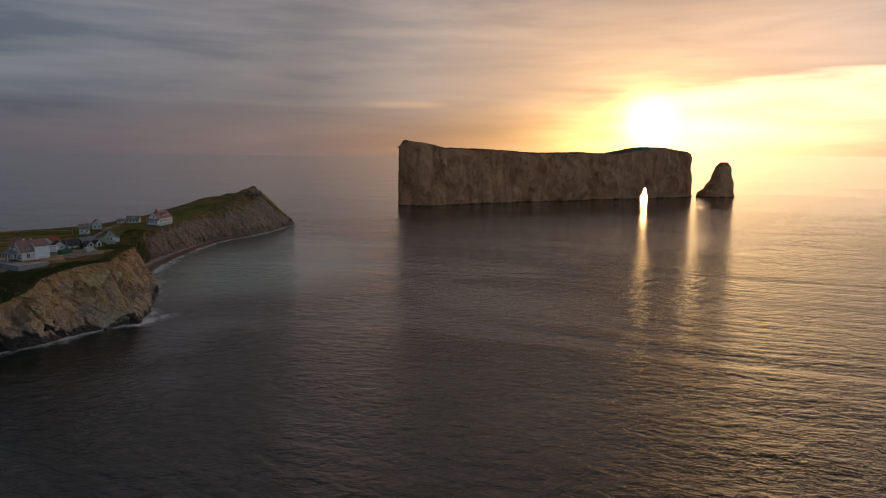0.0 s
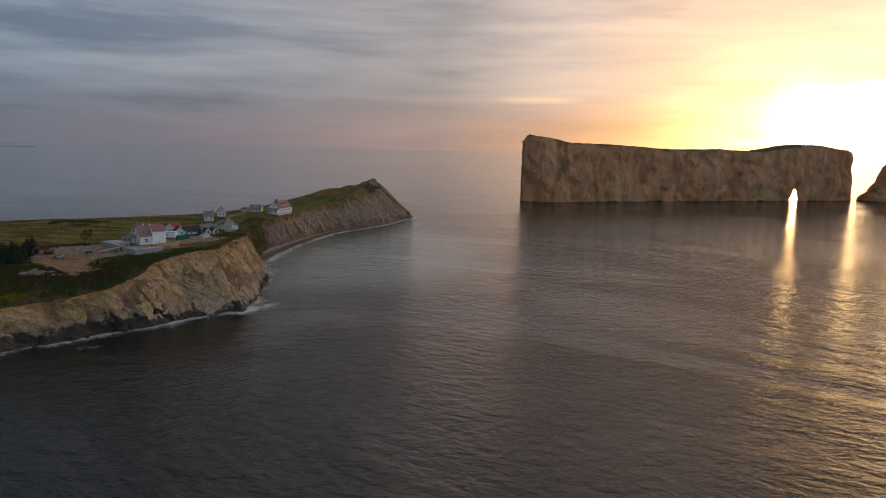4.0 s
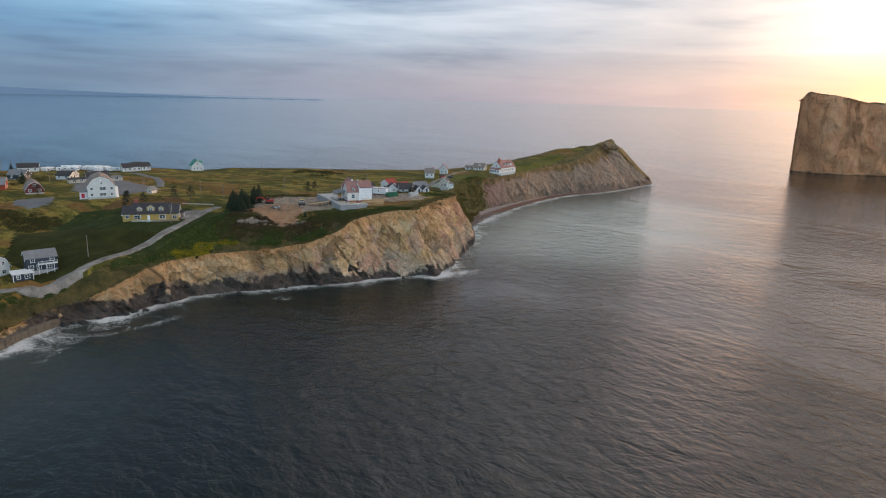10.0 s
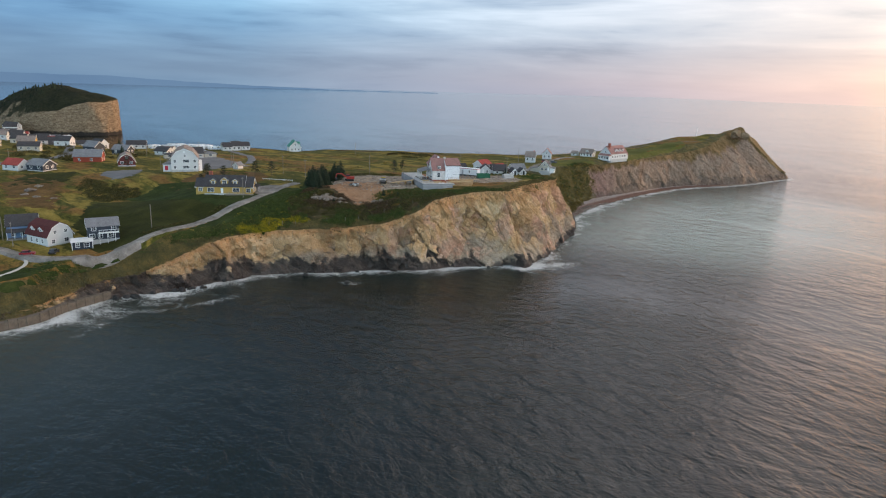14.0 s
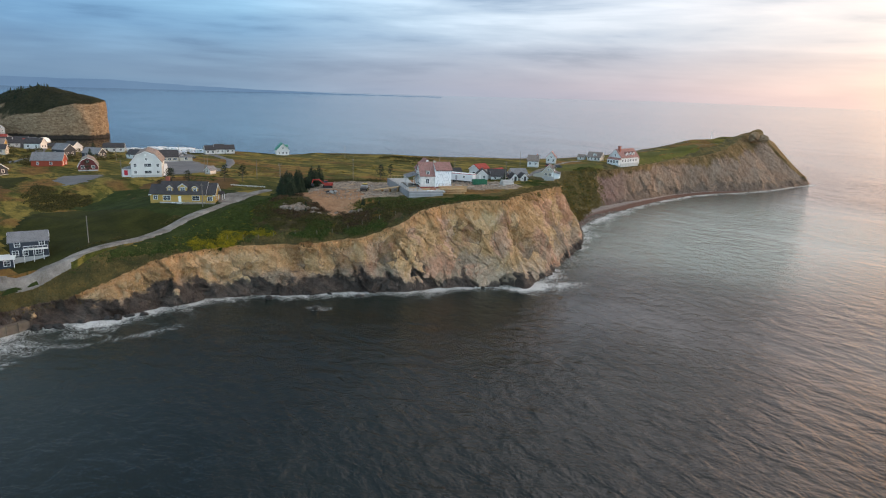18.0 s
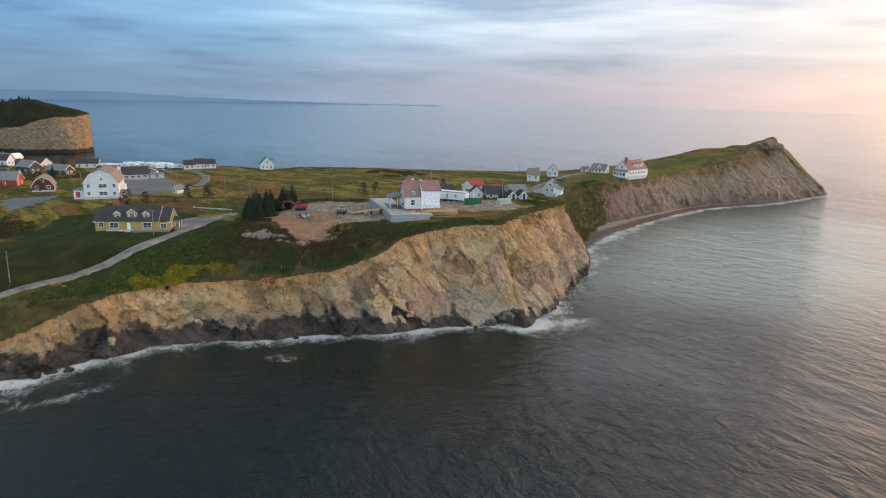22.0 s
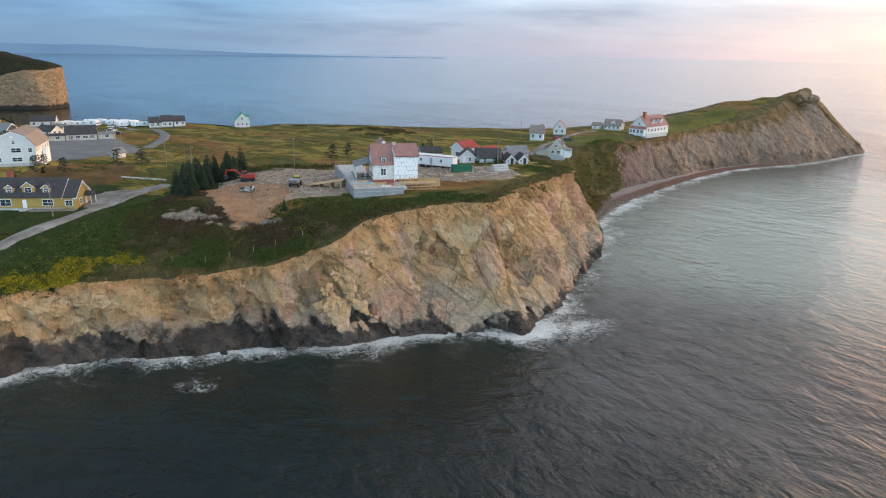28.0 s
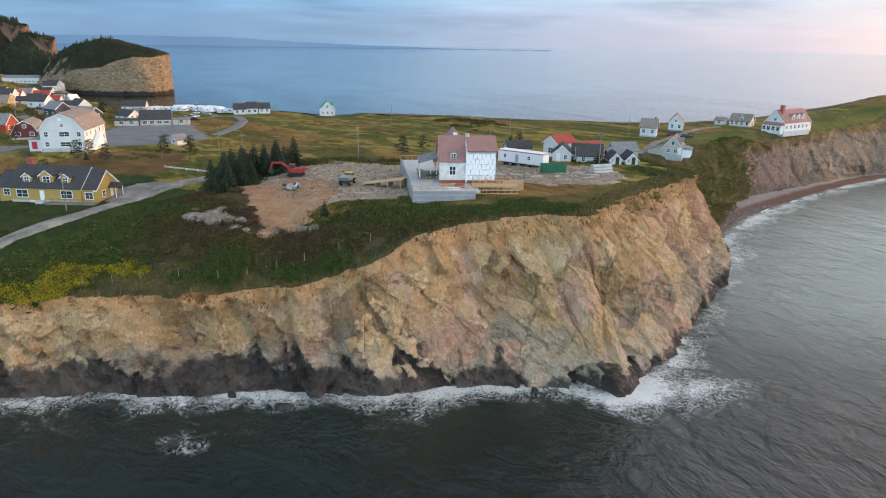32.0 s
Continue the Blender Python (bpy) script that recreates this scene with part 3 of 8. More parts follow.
def grid_mesh(name, xs_count, ys_count, co, mat, smooth=True):
    """A sheet from an array of places, rows by columns."""
    r, c = co.shape[:2]
    me = bpy.data.meshes.new(name)
    idx = np.arange(r * c).reshape(r, c)
    quads = np.stack([idx[:-1, :-1], idx[:-1, 1:], idx[1:, 1:], idx[1:, :-1]], -1).reshape(-1, 4)
    me.from_pydata(co.reshape(-1, 3).tolist(), [], quads.tolist())
    me.materials.append(mat)
    if smooth:
        me.polygons.foreach_set("use_smooth", [True] * len(me.polygons))
    me.update()
    return me


def fbm(p, octaves=4):
    return noise.fractal(p, 0.9, 2.1, octaves, noise_basis="PERLIN_ORIGINAL")


# ---- lie of the land ----
HILL = [(-161, 304, 26.3), (-150, 332, 26.3), (-166, 346, 25.5), (-170, 280, 25.3), (-185, 283, 25.4), (-207, 288, 25.0), (-176, 258, 21.0), (-198, 261, 24.0),
        (-222, 235, 21.2), (-211, 246, 21.2), (-199, 204, 16.0), (-207, 168, 11.3), (-203, 150, 9.5), (-235, 164, 11.8), (-262, 205, 16.5), (-280, 248, 23.4), (-297, 283, 20.6),
        (-369, 304, 19.2), (-340, 246, 20.4), (-330, 295, 19.6), (-445, 362, 13.4), (-415, 402, 13.0), (-400, 350, 16.5), (-252, 268, 22.9), (-224, 260, 22.9), (-383, 425, 16.5), (-310, 445, 19.5), (-253, 460, 22.0), (-210, 430, 22.8),
        (-177, 397, 22.8), (-213, 490, 22.8), (-186, 480, 23.4), (-181, 520, 23.6), (-180, 232, 16.0), (-168, 247, 17.0)]
FAR = [(-470, 277, 16), (-505, 322, 12.5), (-510, 270, 16.4), (-595, 300, 12), (-366, 240, 20.5), (-180, 560, 26), (-180, 600, 29.5), (-168, 668, 38.5), (-178, 645, 35), (-197, 640, 32), (-202, 560, 25.5), (-560, 320, 8), (-640, 315, 6), (-720, 320, 5.5),
       (-800, 335, 4.5), (-600, 240, 18), (-640, 200, 20), (-850, 280, 14), (-250, 90, 13), (-400, 120, 20), (-340, 350, 18.5), (-280, 380, 22), (-250, 300, 22.5), (-440, 220, 18), (-190, 100, 7), (-880, 335, 5), (-950, 370, 5), (-1000, 385, 9), (-1040, 330, 16)]
CTRL = np.array(HILL + FAR, float)


def ground(x, y):
    """The height of the land, for arrays or single places."""
    x, y = np.asarray(x, float), np.asarray(y, float)
    d2 = (x[..., None] - CTRL[:, 0]) ** 2 + (y[..., None] - CTRL[:, 1]) ** 2 + 30.0
    w = d2 ** -1.6
    return (w * CTRL[:, 2]).sum(-1) / w.sum(-1)


def gz(x, y):
    return float(ground(x, y))


# stations of the shore: x, y at the water, width of beach, set-back of the top, height of the top
WEST = [(-200, 40, 0, 10, 5), (-184, 100, 0, 8, 3.5), (-179, 145, 0, 4, 3.2), (-184, 157, 0, 4, 3.2), (-187, 171, 0, 5, 4.2), (-182, 184, 0, 7, 6), (-179.5, 202, 0, 8, 12.3),
        (-178, 216, 0, 7, 13.8), (-172.5, 228, 0, 7, 14.3), (-165, 236, 0, 7, 14.6), (-158, 246.5, 0, 7, 15), (-151, 256, 0, 7, 16.7)]
CAPE = [(-145, 262, 0, 8, 20), (-141, 270, 0, 9, 24.3), (-136.5, 279, 0, 10, 25.8), (-131, 286, 0, 11, 26.8), (-126, 291.5, 0, 12, 27.2), (-119, 295.5, 0, 14, 27.4),
        (-121.5, 306, 0, 14, 27.4), (-124.3, 317.5, 0, 13, 27.3), (-128.2, 331.5, 0, 12, 27), (-134.3, 350, 0, 10, 26.3), (-139.3, 363.5, 0, 10, 25.3), (-144, 375, 1, 12.5, 23.8), (-150, 387, 3, 20, 22.5)]
HEAD = [(-158, 400, 9, 22, 22), (-165, 428, 14, 24, 22.6), (-168, 460, 12, 17, 21.4), (-169.7, 500, 8, 13, 21.2), (-167, 545, 6, 14, 22.4), (-160, 575, 5, 15.5, 24.0), (-152, 592, 4, 19, 26.2),
        (-146, 608, 3, 23, 29.4), (-141, 625, 3, 28, 33), (-138, 640, 2, 32, 36.4), (-136.8, 649, 1.7, 31.5, 38.0), (-136, 655, 1.5, 30, 40.6), (-135, 661, 1.3, 28, 40.0), (-133, 671, 1, 21, 28), (-130.5, 683, 0.8, 9, 11), (-129, 689, 0.5, 3, 3.5)]
NORTH = [(-133, 698, 0, 4, 6), (-148, 704, 0, 15, 25), (-165, 706, 0, 22, 34), (-188, 696, 0, 18, 33), (-210, 660, 0, 12, 31), (-220, 600, 0, 8, 27), (-228, 535, 0, 8, 23.5),
         (-238, 492, 0, 8, 22.8), (-255, 472, 0, 6, 22), (-310, 457, 0, 6, 19.3), (-383, 437, 0, 6, 16.4), (-430, 421, 0, 6, 12.3), (-462, 402, 0, 6, 11.0), (-490, 380, 0, 8, 9), (-515, 360, 0, 8, 7), (-545, 343, 0, 8, 5)]
BAY = [(-575, 341, 3, 8, 3.5), (-625, 345, 5, 8, 3), (-690, 347, 6, 8, 3), (-770, 349, 6, 8, 3), (-868, 361, 8, 10, 3), (-930, 386, 9, 11, 3), (-966, 412, 9, 11, 3)]


def spline(rows, step, first=0, last=None):
    """Smooth stations at about even steps, from rows of values of which the first two are the place."""
    p = np.array(rows, float)
    ext = np.vstack([2 * p[0] - p[1], p, 2 * p[-1] - p[-2]])
    last = len(p) - 1 if last is None else last
    out = []
    for i in range(1 + first, 1 + last):
        n = max(1, int(np.hypot(*(ext[i + 1] - ext[i])[:2]) / step))
        for k in range(n):
            t = k / n
            a, b, c, d = ext[i - 1], ext[i], ext[i + 1], ext[i + 2]
            out.append(0.5 * (2 * b + (c - a) * t + (2 * a - 5 * b + 4 * c - d) * t * t + (3 * b - a - 3 * c + d) * t ** 3))
    out.append(p[last])
    return np.array(out)


STATIONS = WEST + CAPE + HEAD + NORTH + BAY
SHORE = spline(STATIONS, 3.0)
ALONG = np.r_[0, np.cumsum(np.hypot(*np.diff(SHORE[:, :2], axis=0).T))]


def inland(st):
    t = np.gradient(st[:, :2], axis=0)
    k = 9
    pad = np.pad(t, ((k, k), (0, 0)), mode="edge")
    t = np.array([pad[i:i + 2 * k + 1].mean(0) for i in range(len(t))])
    t /= np.linalg.norm(t, axis=1)[:, None]
    return np.stack([-t[:, 1], t[:, 0]], 1)


CAVE = (-123.4, 293.6)


def facet(a, b, size, seed):
    """Broken rock: flat pieces, each set back and tilted a little differently."""
    v = Vector((a / size, b / size, seed))
    near = noise.voronoi(v)[1][0]
    h = noise.cell_vector(near * 91.7)
    return (h.x - 0.5) * 0.8 + (v.x - near.x) * (h.y - 0.5) * 2.0 + (v.y - near.y) * (h.z - 0.5) * 2.0


def shore_strip(name, first, last, step, nrow, head, grassy, label, rough=1.0):
    """The face of the shore between two stations as one sheet: foot, beach, cliff, lip."""
    st = spline(STATIONS, step, first, last)
    whole_in = inland(SHORE)
    ends = [ALONG[((SHORE[:, :2] - np.array(STATIONS[k][:2])) ** 2).sum(1).argmin()] for k in (first, last)]
    run = np.r_[0, np.cumsum(np.hypot(*np.diff(st[:, :2], axis=0).T))]
    run = ends[0] + run / run[-1] * (ends[1] - ends[0])
    nin = np.stack([np.interp(run, ALONG, whole_in[:, k]) for k in (0, 1)], 1)
    nin /= np.linalg.norm(nin, axis=1)[:, None]
    n = len(st)
    co, mask = np.zeros((nrow + 5, n, 3)), np.zeros((nrow + 5, n, 4))
    for j in range(n):
        x, y, bw, sb, zt = st[j]
        nx, ny = nin[j]
        g = grassy(x, y)
        hd = head(x, y)
        for i in range(nrow + 5):
            if i == 0:
                s, z, u = -1.0, -4.0, 0.0
            elif i == 1:
                s, z, u = 0.0, -0.5, 0.0
            elif i == 2:
                s, z, u = bw, 0.4 + bw * 0.12, 0.0
            elif i < nrow + 2:
                u = (i - 2) / (nrow - 1)
                e = u ** (0.85 + 0.0 * u)
                s, z = bw + (sb - bw) * e ** 1.25, (0.4 + bw * 0.12) * (1 - u) + zt * u
            else:
                u = 1.0
                s = sb + (1.2, 4.0, 8.0)[i - nrow - 2]
                f = (0.12, 0.55, 1.0)[i - nrow - 2]
                z = zt * (1 - f) + (gz(x + nx * s, y + ny * s) + 0.10) * f
                if y > 652:
                    z = zt - 0.75 * (s - sb)
            px, py = x + nx * s, y + ny * s
            d = 0.0
            if 2 <= i < nrow + 2:
                q = Vector((px, py, z * 0.8))
                al = run[j]
                wob = fbm(Vector((px * 0.055, py * 0.055, z * 0.022)), 4) * 3.3
                gul = noise.noise(Vector((al * 0.10 + z * 0.05, z * 0.03, 7.0)))
                turn = 0.10 * noise.noise(Vector((al * 0.03, 4.0, 0)))
                rib = 1.2 * math.exp(-(gul / 0.09) ** 2) + abs(noise.noise(Vector((al * 0.13 + z * turn, z * 0.06, 2.0)))) * 2.0 - 0.6
                sa, sb_ = al + 0.55 * z, 0.95 * z - 0.22 * al + 2.0 * noise.noise(Vector((al * 0.05, z * 0.05, 1.0)))
                bed = facet(sa, sb_ * 0.75, 7.5, 0.3) * 1.7 + facet(sa * 1.1, sb_, 3.2, 5.3) * 0.75 + facet(sa, sb_ * 1.2, 1.5, 8.1) * 0.38 + fbm(Vector((al * 0.3 + z * 0.3, z * 0.5 - al * 0.2, 0)), 4) * 0.4
                fine = fbm(q * 0.9, 4) * 0.22
                env = min(1.0, 0.25 + u * 3) * min(1.0, 0.25 + (1 - u) * 3.5)
                d = (wob * env + rib * env + bed + fine) * rough * (1 - 0.6 * g)
                if z < 4.5 and bw < 1:
                    d += (1 - z / 4.5) * (1.1 + 1.4 * noise.noise(Vector((px * 0.3, py * 0.3, 3)))) * rough * 0.6
                    cave = math.hypot(px - CAVE[0], py - CAVE[1]) / 4.2
                    d += 7.0 * max(0, 1 - (z / 4.4) ** 2 - cave ** 2) ** 0.4
            elif i >= nrow + 2:
                z += fbm(Vector((px * 0.3, py * 0.3, 0)), 3) * 0.35 * (1 if i < nrow + 4 else 0)
            co[i, j] = (px + nx * d, py + ny * d, z)
            gl = g if i < nrow + 2 or y > 640 else 1.0
            mask[i, j] = (u, hd, max(gl if i > 2 else 0, 0.30 if u > 0.97 else 0), 1)
    co = co[:, ::-1]
    mask = mask[:, ::-1]
    me = grid_mesh(name, 0, 0, co, CLIFF, False)
    at = me.attributes.new("mask", "FLOAT_COLOR", "POINT")
    at.data.foreach_set("color", mask.reshape(-1))
    at = me.attributes.new("beach", "FLOAT", "POINT")
    sand = np.zeros((nrow + 5, n))
    sand[:3] = np.clip((st[:, 2] - 2.0) / 3.0, 0, 1)
    at.data.foreach_set("value", sand[:, ::-1].reshape(-1))
    return tagged(new(name, me), label, "cliff", kind="structure"), st, nin


def ramp01(v, a, b):
    return min(1.0, max(0.0, (v - a) / (b - a)))


cliff_w, _, _ = shore_strip("cliff_west", 0, len(WEST), 0.5, 60, lambda x, y: 0, lambda x, y: 0.55 * (1 - ramp01(y, 148, 174)), "low ochre and grey sea cliff with a dark wet foot", 1.35)
cliff_c, _, _ = shore_strip("cliff_cape", len(WEST), len(WEST + CAPE), 0.4, 60, lambda x, y: 0, lambda x, y: ramp01(y, 366, 384), "tall tan and pinkish rock cliff of the cape")
cliff_h, _, _ = shore_strip("cliff_headland", len(WEST + CAPE), len(WEST + CAPE + HEAD), 1.0, 60, lambda x, y: ramp01(y, 440, 462), lambda x, y: 1 - ramp01(y, 446, 470), "grey-brown shale cliff of the headland above a pebble beach", 0.6)
cliff_n, _, _ = shore_strip("cliff_north", len(WEST + CAPE + HEAD), len(STATIONS) - 1, 6, 10, lambda x, y: 0.5 if x > -480 else 2.0, lambda x, y: 0.5 * ramp01(-x, 240, 300), "low shore bank on the far side of the fields")


def plateau_outline():
    nin = inland(SHORE)
    s = SHORE[:, 3] + 6.5
    line = (SHORE[:, :2] + nin * s[:, None])[SHORE[:, 1] < 646]
    return np.vstack([line, [(-1010, 424), (-1180, 330), (-1150, 100), (-700, -150), (-230, 20)]])


OUTLINE = plateau_outline()


def inside(px, py, poly):
    hit = np.zeros(px.shape, bool)
    x0, y0 = poly[-1]
    for x1, y1 in poly:
        cross = ((y1 > py) != (y0 > py)) & (px < (x0 - x1) * (py - y1) / (y0 - y1 + 1e-12) + x1)
        hit ^= cross
        x0, y0 = x1, y1
    return hit


def land_sheet(name, x0, x1, y0, y1, step, hole=None, label=""):
    xs, ys = np.arange(x0, x1 + step / 2, step), np.arange(y0, y1 + step / 2, step)
    X, Y = np.meshgrid(xs, ys)
    Z = ground(X, Y)
    Z += np.array([fbm(Vector((a * 0.08, b * 0.08, 0)), 3) for a, b in zip(X.ravel(), Y.ravel())]).reshape(X.shape) * 0.25
    ok = inside(X, Y, OUTLINE)
    if hole:
        ok &= ~((X > hole[0]) & (X < hole[1]) & (Y > hole[2]) & (Y < hole[3]))
    keep = ok[:-1, :-1] | ok[1:, :-1] | ok[:-1, 1:] | ok[1:, 1:]
    Z = np.where(ok, Z, Z - 3.0 if hole is None else Z - 0.6)
    idx = np.arange(X.size).reshape(X.shape)
    q = np.stack([idx[:-1, :-1], idx[:-1, 1:], idx[1:, 1:], idx[1:, :-1]], -1)[keep]
    used, inv = np.unique(q, return_inverse=True)
    co = np.stack([X, Y, Z], -1).reshape(-1, 3)[used]
    me = bpy.data.meshes.new(name)
    me.from_pydata(co.tolist(), [], inv.reshape(-1, 4).tolist())
    me.materials.append(TURF)
    me.polygons.foreach_set("use_smooth", [True] * len(me.polygons))
    me.update()
    return tagged(new(name, me), label, "ground", kind="structure")


land_sheet("ground", -330, -120, 60, 680, 1.6, label="grassy clifftop ground with rust and yellow patches")
land_sheet("ground_far", -1180, -326, -160, 460, 7.0, label="far grassy ground under the village")

# ---- sea ----
def sea():
    xs = np.r_[-5000, -4200, -3400, -2500, -1400, np.arange(-950, -260, 30), np.arange(-260, -60, 2.0), np.arange(-60, 200, 20), 400, 800, 1500, 2600, 3400, 4200, 5000]
    ys = np.r_[-5000, -3000, -2000, -800, -200, np.arange(0, 120, 15), np.arange(120, 420, 2.0), np.arange(420, 720, 4), np.arange(740, 1300, 40), 1600, 2500, 3400, 4200, 5000]
    X, Y = np.meshgrid(xs, ys)
    # the far water lifts a little towards the horizon
    Z = 26 * (np.maximum(0, np.hypot(X, Y) - 2200) / 2800) ** 2
    co = np.stack([X, Y, np.minimum(Z, 40)], -1)
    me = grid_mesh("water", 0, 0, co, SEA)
    d = np.full(X.size, 1e6)
    p = np.stack([X.ravel(), Y.ravel()], 1)
    along = np.arange(0, ALONG[-1], 1.2)
    line = np.stack([np.interp(along, ALONG, SHORE[:, k]) for k in (0, 1)], 1)
    for sx, sy in line[line[:, 0] > -330]:
        d = np.minimum(d, (p[:, 0] - sx) ** 2 + (p[:, 1] - sy) ** 2)
    d = np.sqrt(d)
    corner = np.exp(-(((p[:, 0] + 115) / 9) ** 2 + ((p[:, 1] - 311) / 8) ** 2)) + 0.7 * np.exp(-(((p[:, 0] + 118) / 7) ** 2 + ((p[:, 1] - 300) / 6) ** 2))
    west = np.exp(-(((p[:, 0] + 176) / 11) ** 2 + ((p[:, 1] - 160) / 34) ** 2))
    lee = 1 - 0.5 * np.exp(-(((p[:, 1] - 352) / 30) ** 2))
    foam = (np.clip(1 - d / 6.5, 0, 1) * 0.9 + 0.26 * np.clip(1 - d / 16, 0, 1) + 0.22 * np.clip(1 - d / 11, 0, 1) * np.exp(-(((p[:, 1] - 275) / 24) ** 2))) * lee + 0.62 * corner + 0.62 * west + 0.55 * np.exp(-(((d - 17) / 1.6) ** 2)) * np.exp(-(((p[:, 1] - 185) / 28) ** 2)) * (p[:, 0] < -100) + 0.75 * np.exp(-(((p[:, 0] + 149.5) / 4.0) ** 2 + ((p[:, 1] - 234) / 2.6) ** 2))
    # the pale cove patch fades out where the cliff's dark reflection would lie
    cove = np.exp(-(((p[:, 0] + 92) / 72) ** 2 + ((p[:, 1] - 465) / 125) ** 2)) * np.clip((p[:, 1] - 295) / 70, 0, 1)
    at = me.attributes.new("foam", "FLOAT", "POINT")
    at.data.foreach_set("value", np.clip(foam, 0, 1.3))
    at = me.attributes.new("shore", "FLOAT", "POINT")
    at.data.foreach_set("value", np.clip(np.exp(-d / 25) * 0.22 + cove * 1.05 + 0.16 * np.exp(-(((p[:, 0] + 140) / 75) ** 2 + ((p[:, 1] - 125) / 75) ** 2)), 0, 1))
    return tagged(new("water", me), "dark grey-green sea with small waves and shore foam", "sea", kind="structure")


sea()

# ---- the great rock in the sea ----
def rock_material():
    m = Mat("island_rock", 0.95)
    mid = m.noise(0.022, 7, 0.68, stretch=(1, 1, 0.8), rot=(0.3, 0.3, 0), dist=0.3)
    rib = m.noise(0.10, 6, 0.7, stretch=(1, 1, 0.5), rot=(0.2, -0.25, 0), dist=0.2)
    fine = m.noise(0.5, 6, 0.75, stretch=(1, 1, 0.6))
    mixed = m.math("ADD", m.math("MULTIPLY", mid, 0.4), m.math("ADD", m.math("MULTIPLY", rib, 0.3), m.math("MULTIPLY", fine, 0.3)))
    c = m.ramp(mixed, [(0.36, (0.46, 0.175, 0.08)), (0.46, (0.60, 0.26, 0.125)), (0.54, (0.68, 0.33, 0.17)), (0.64, (0.76, 0.44, 0.26))])
    c = m.mix(m.math("MULTIPLY", m.step(m.noise(0.02, 4, dist=0.6), 0.54, 0.64), 0.25), c, m.ramp(fine, [(0.3, (0.33, 0.22, 0.14)), (0.7, (0.58, 0.44, 0.31))]))
    z = m.sepz()
    c = m.mix(m.step(m.math("ADD", z, m.math("MULTIPLY", m.noise(0.08), 6)), 4.6, 3.0), c, (0.13, 0.08, 0.055))
    c = m.mix(m.step(m.normz(), 0.6, 0.85), c, (0.12, 0.105, 0.045))
    seam = m.math("ABSOLUTE", m.math("SUBTRACT", m.noise(0.05, 7, 0.65, stretch=(1, 1, 0.35), rot=(0.3, -0.3, 0.2), dist=0.7), 0.5))
    c = m.mix(m.math("MULTIPLY", m.step(seam, 0.014, 0.002), 0.4), c, (0.22, 0.09, 0.05))
    m.color(c)
    m.bump(m.math("ADD", mixed, m.math("MULTIPLY", m.step(seam, 0.0, 0.05), 0.2)), 1.0, 6.0)
    return m.m


ISLAND = rock_material()


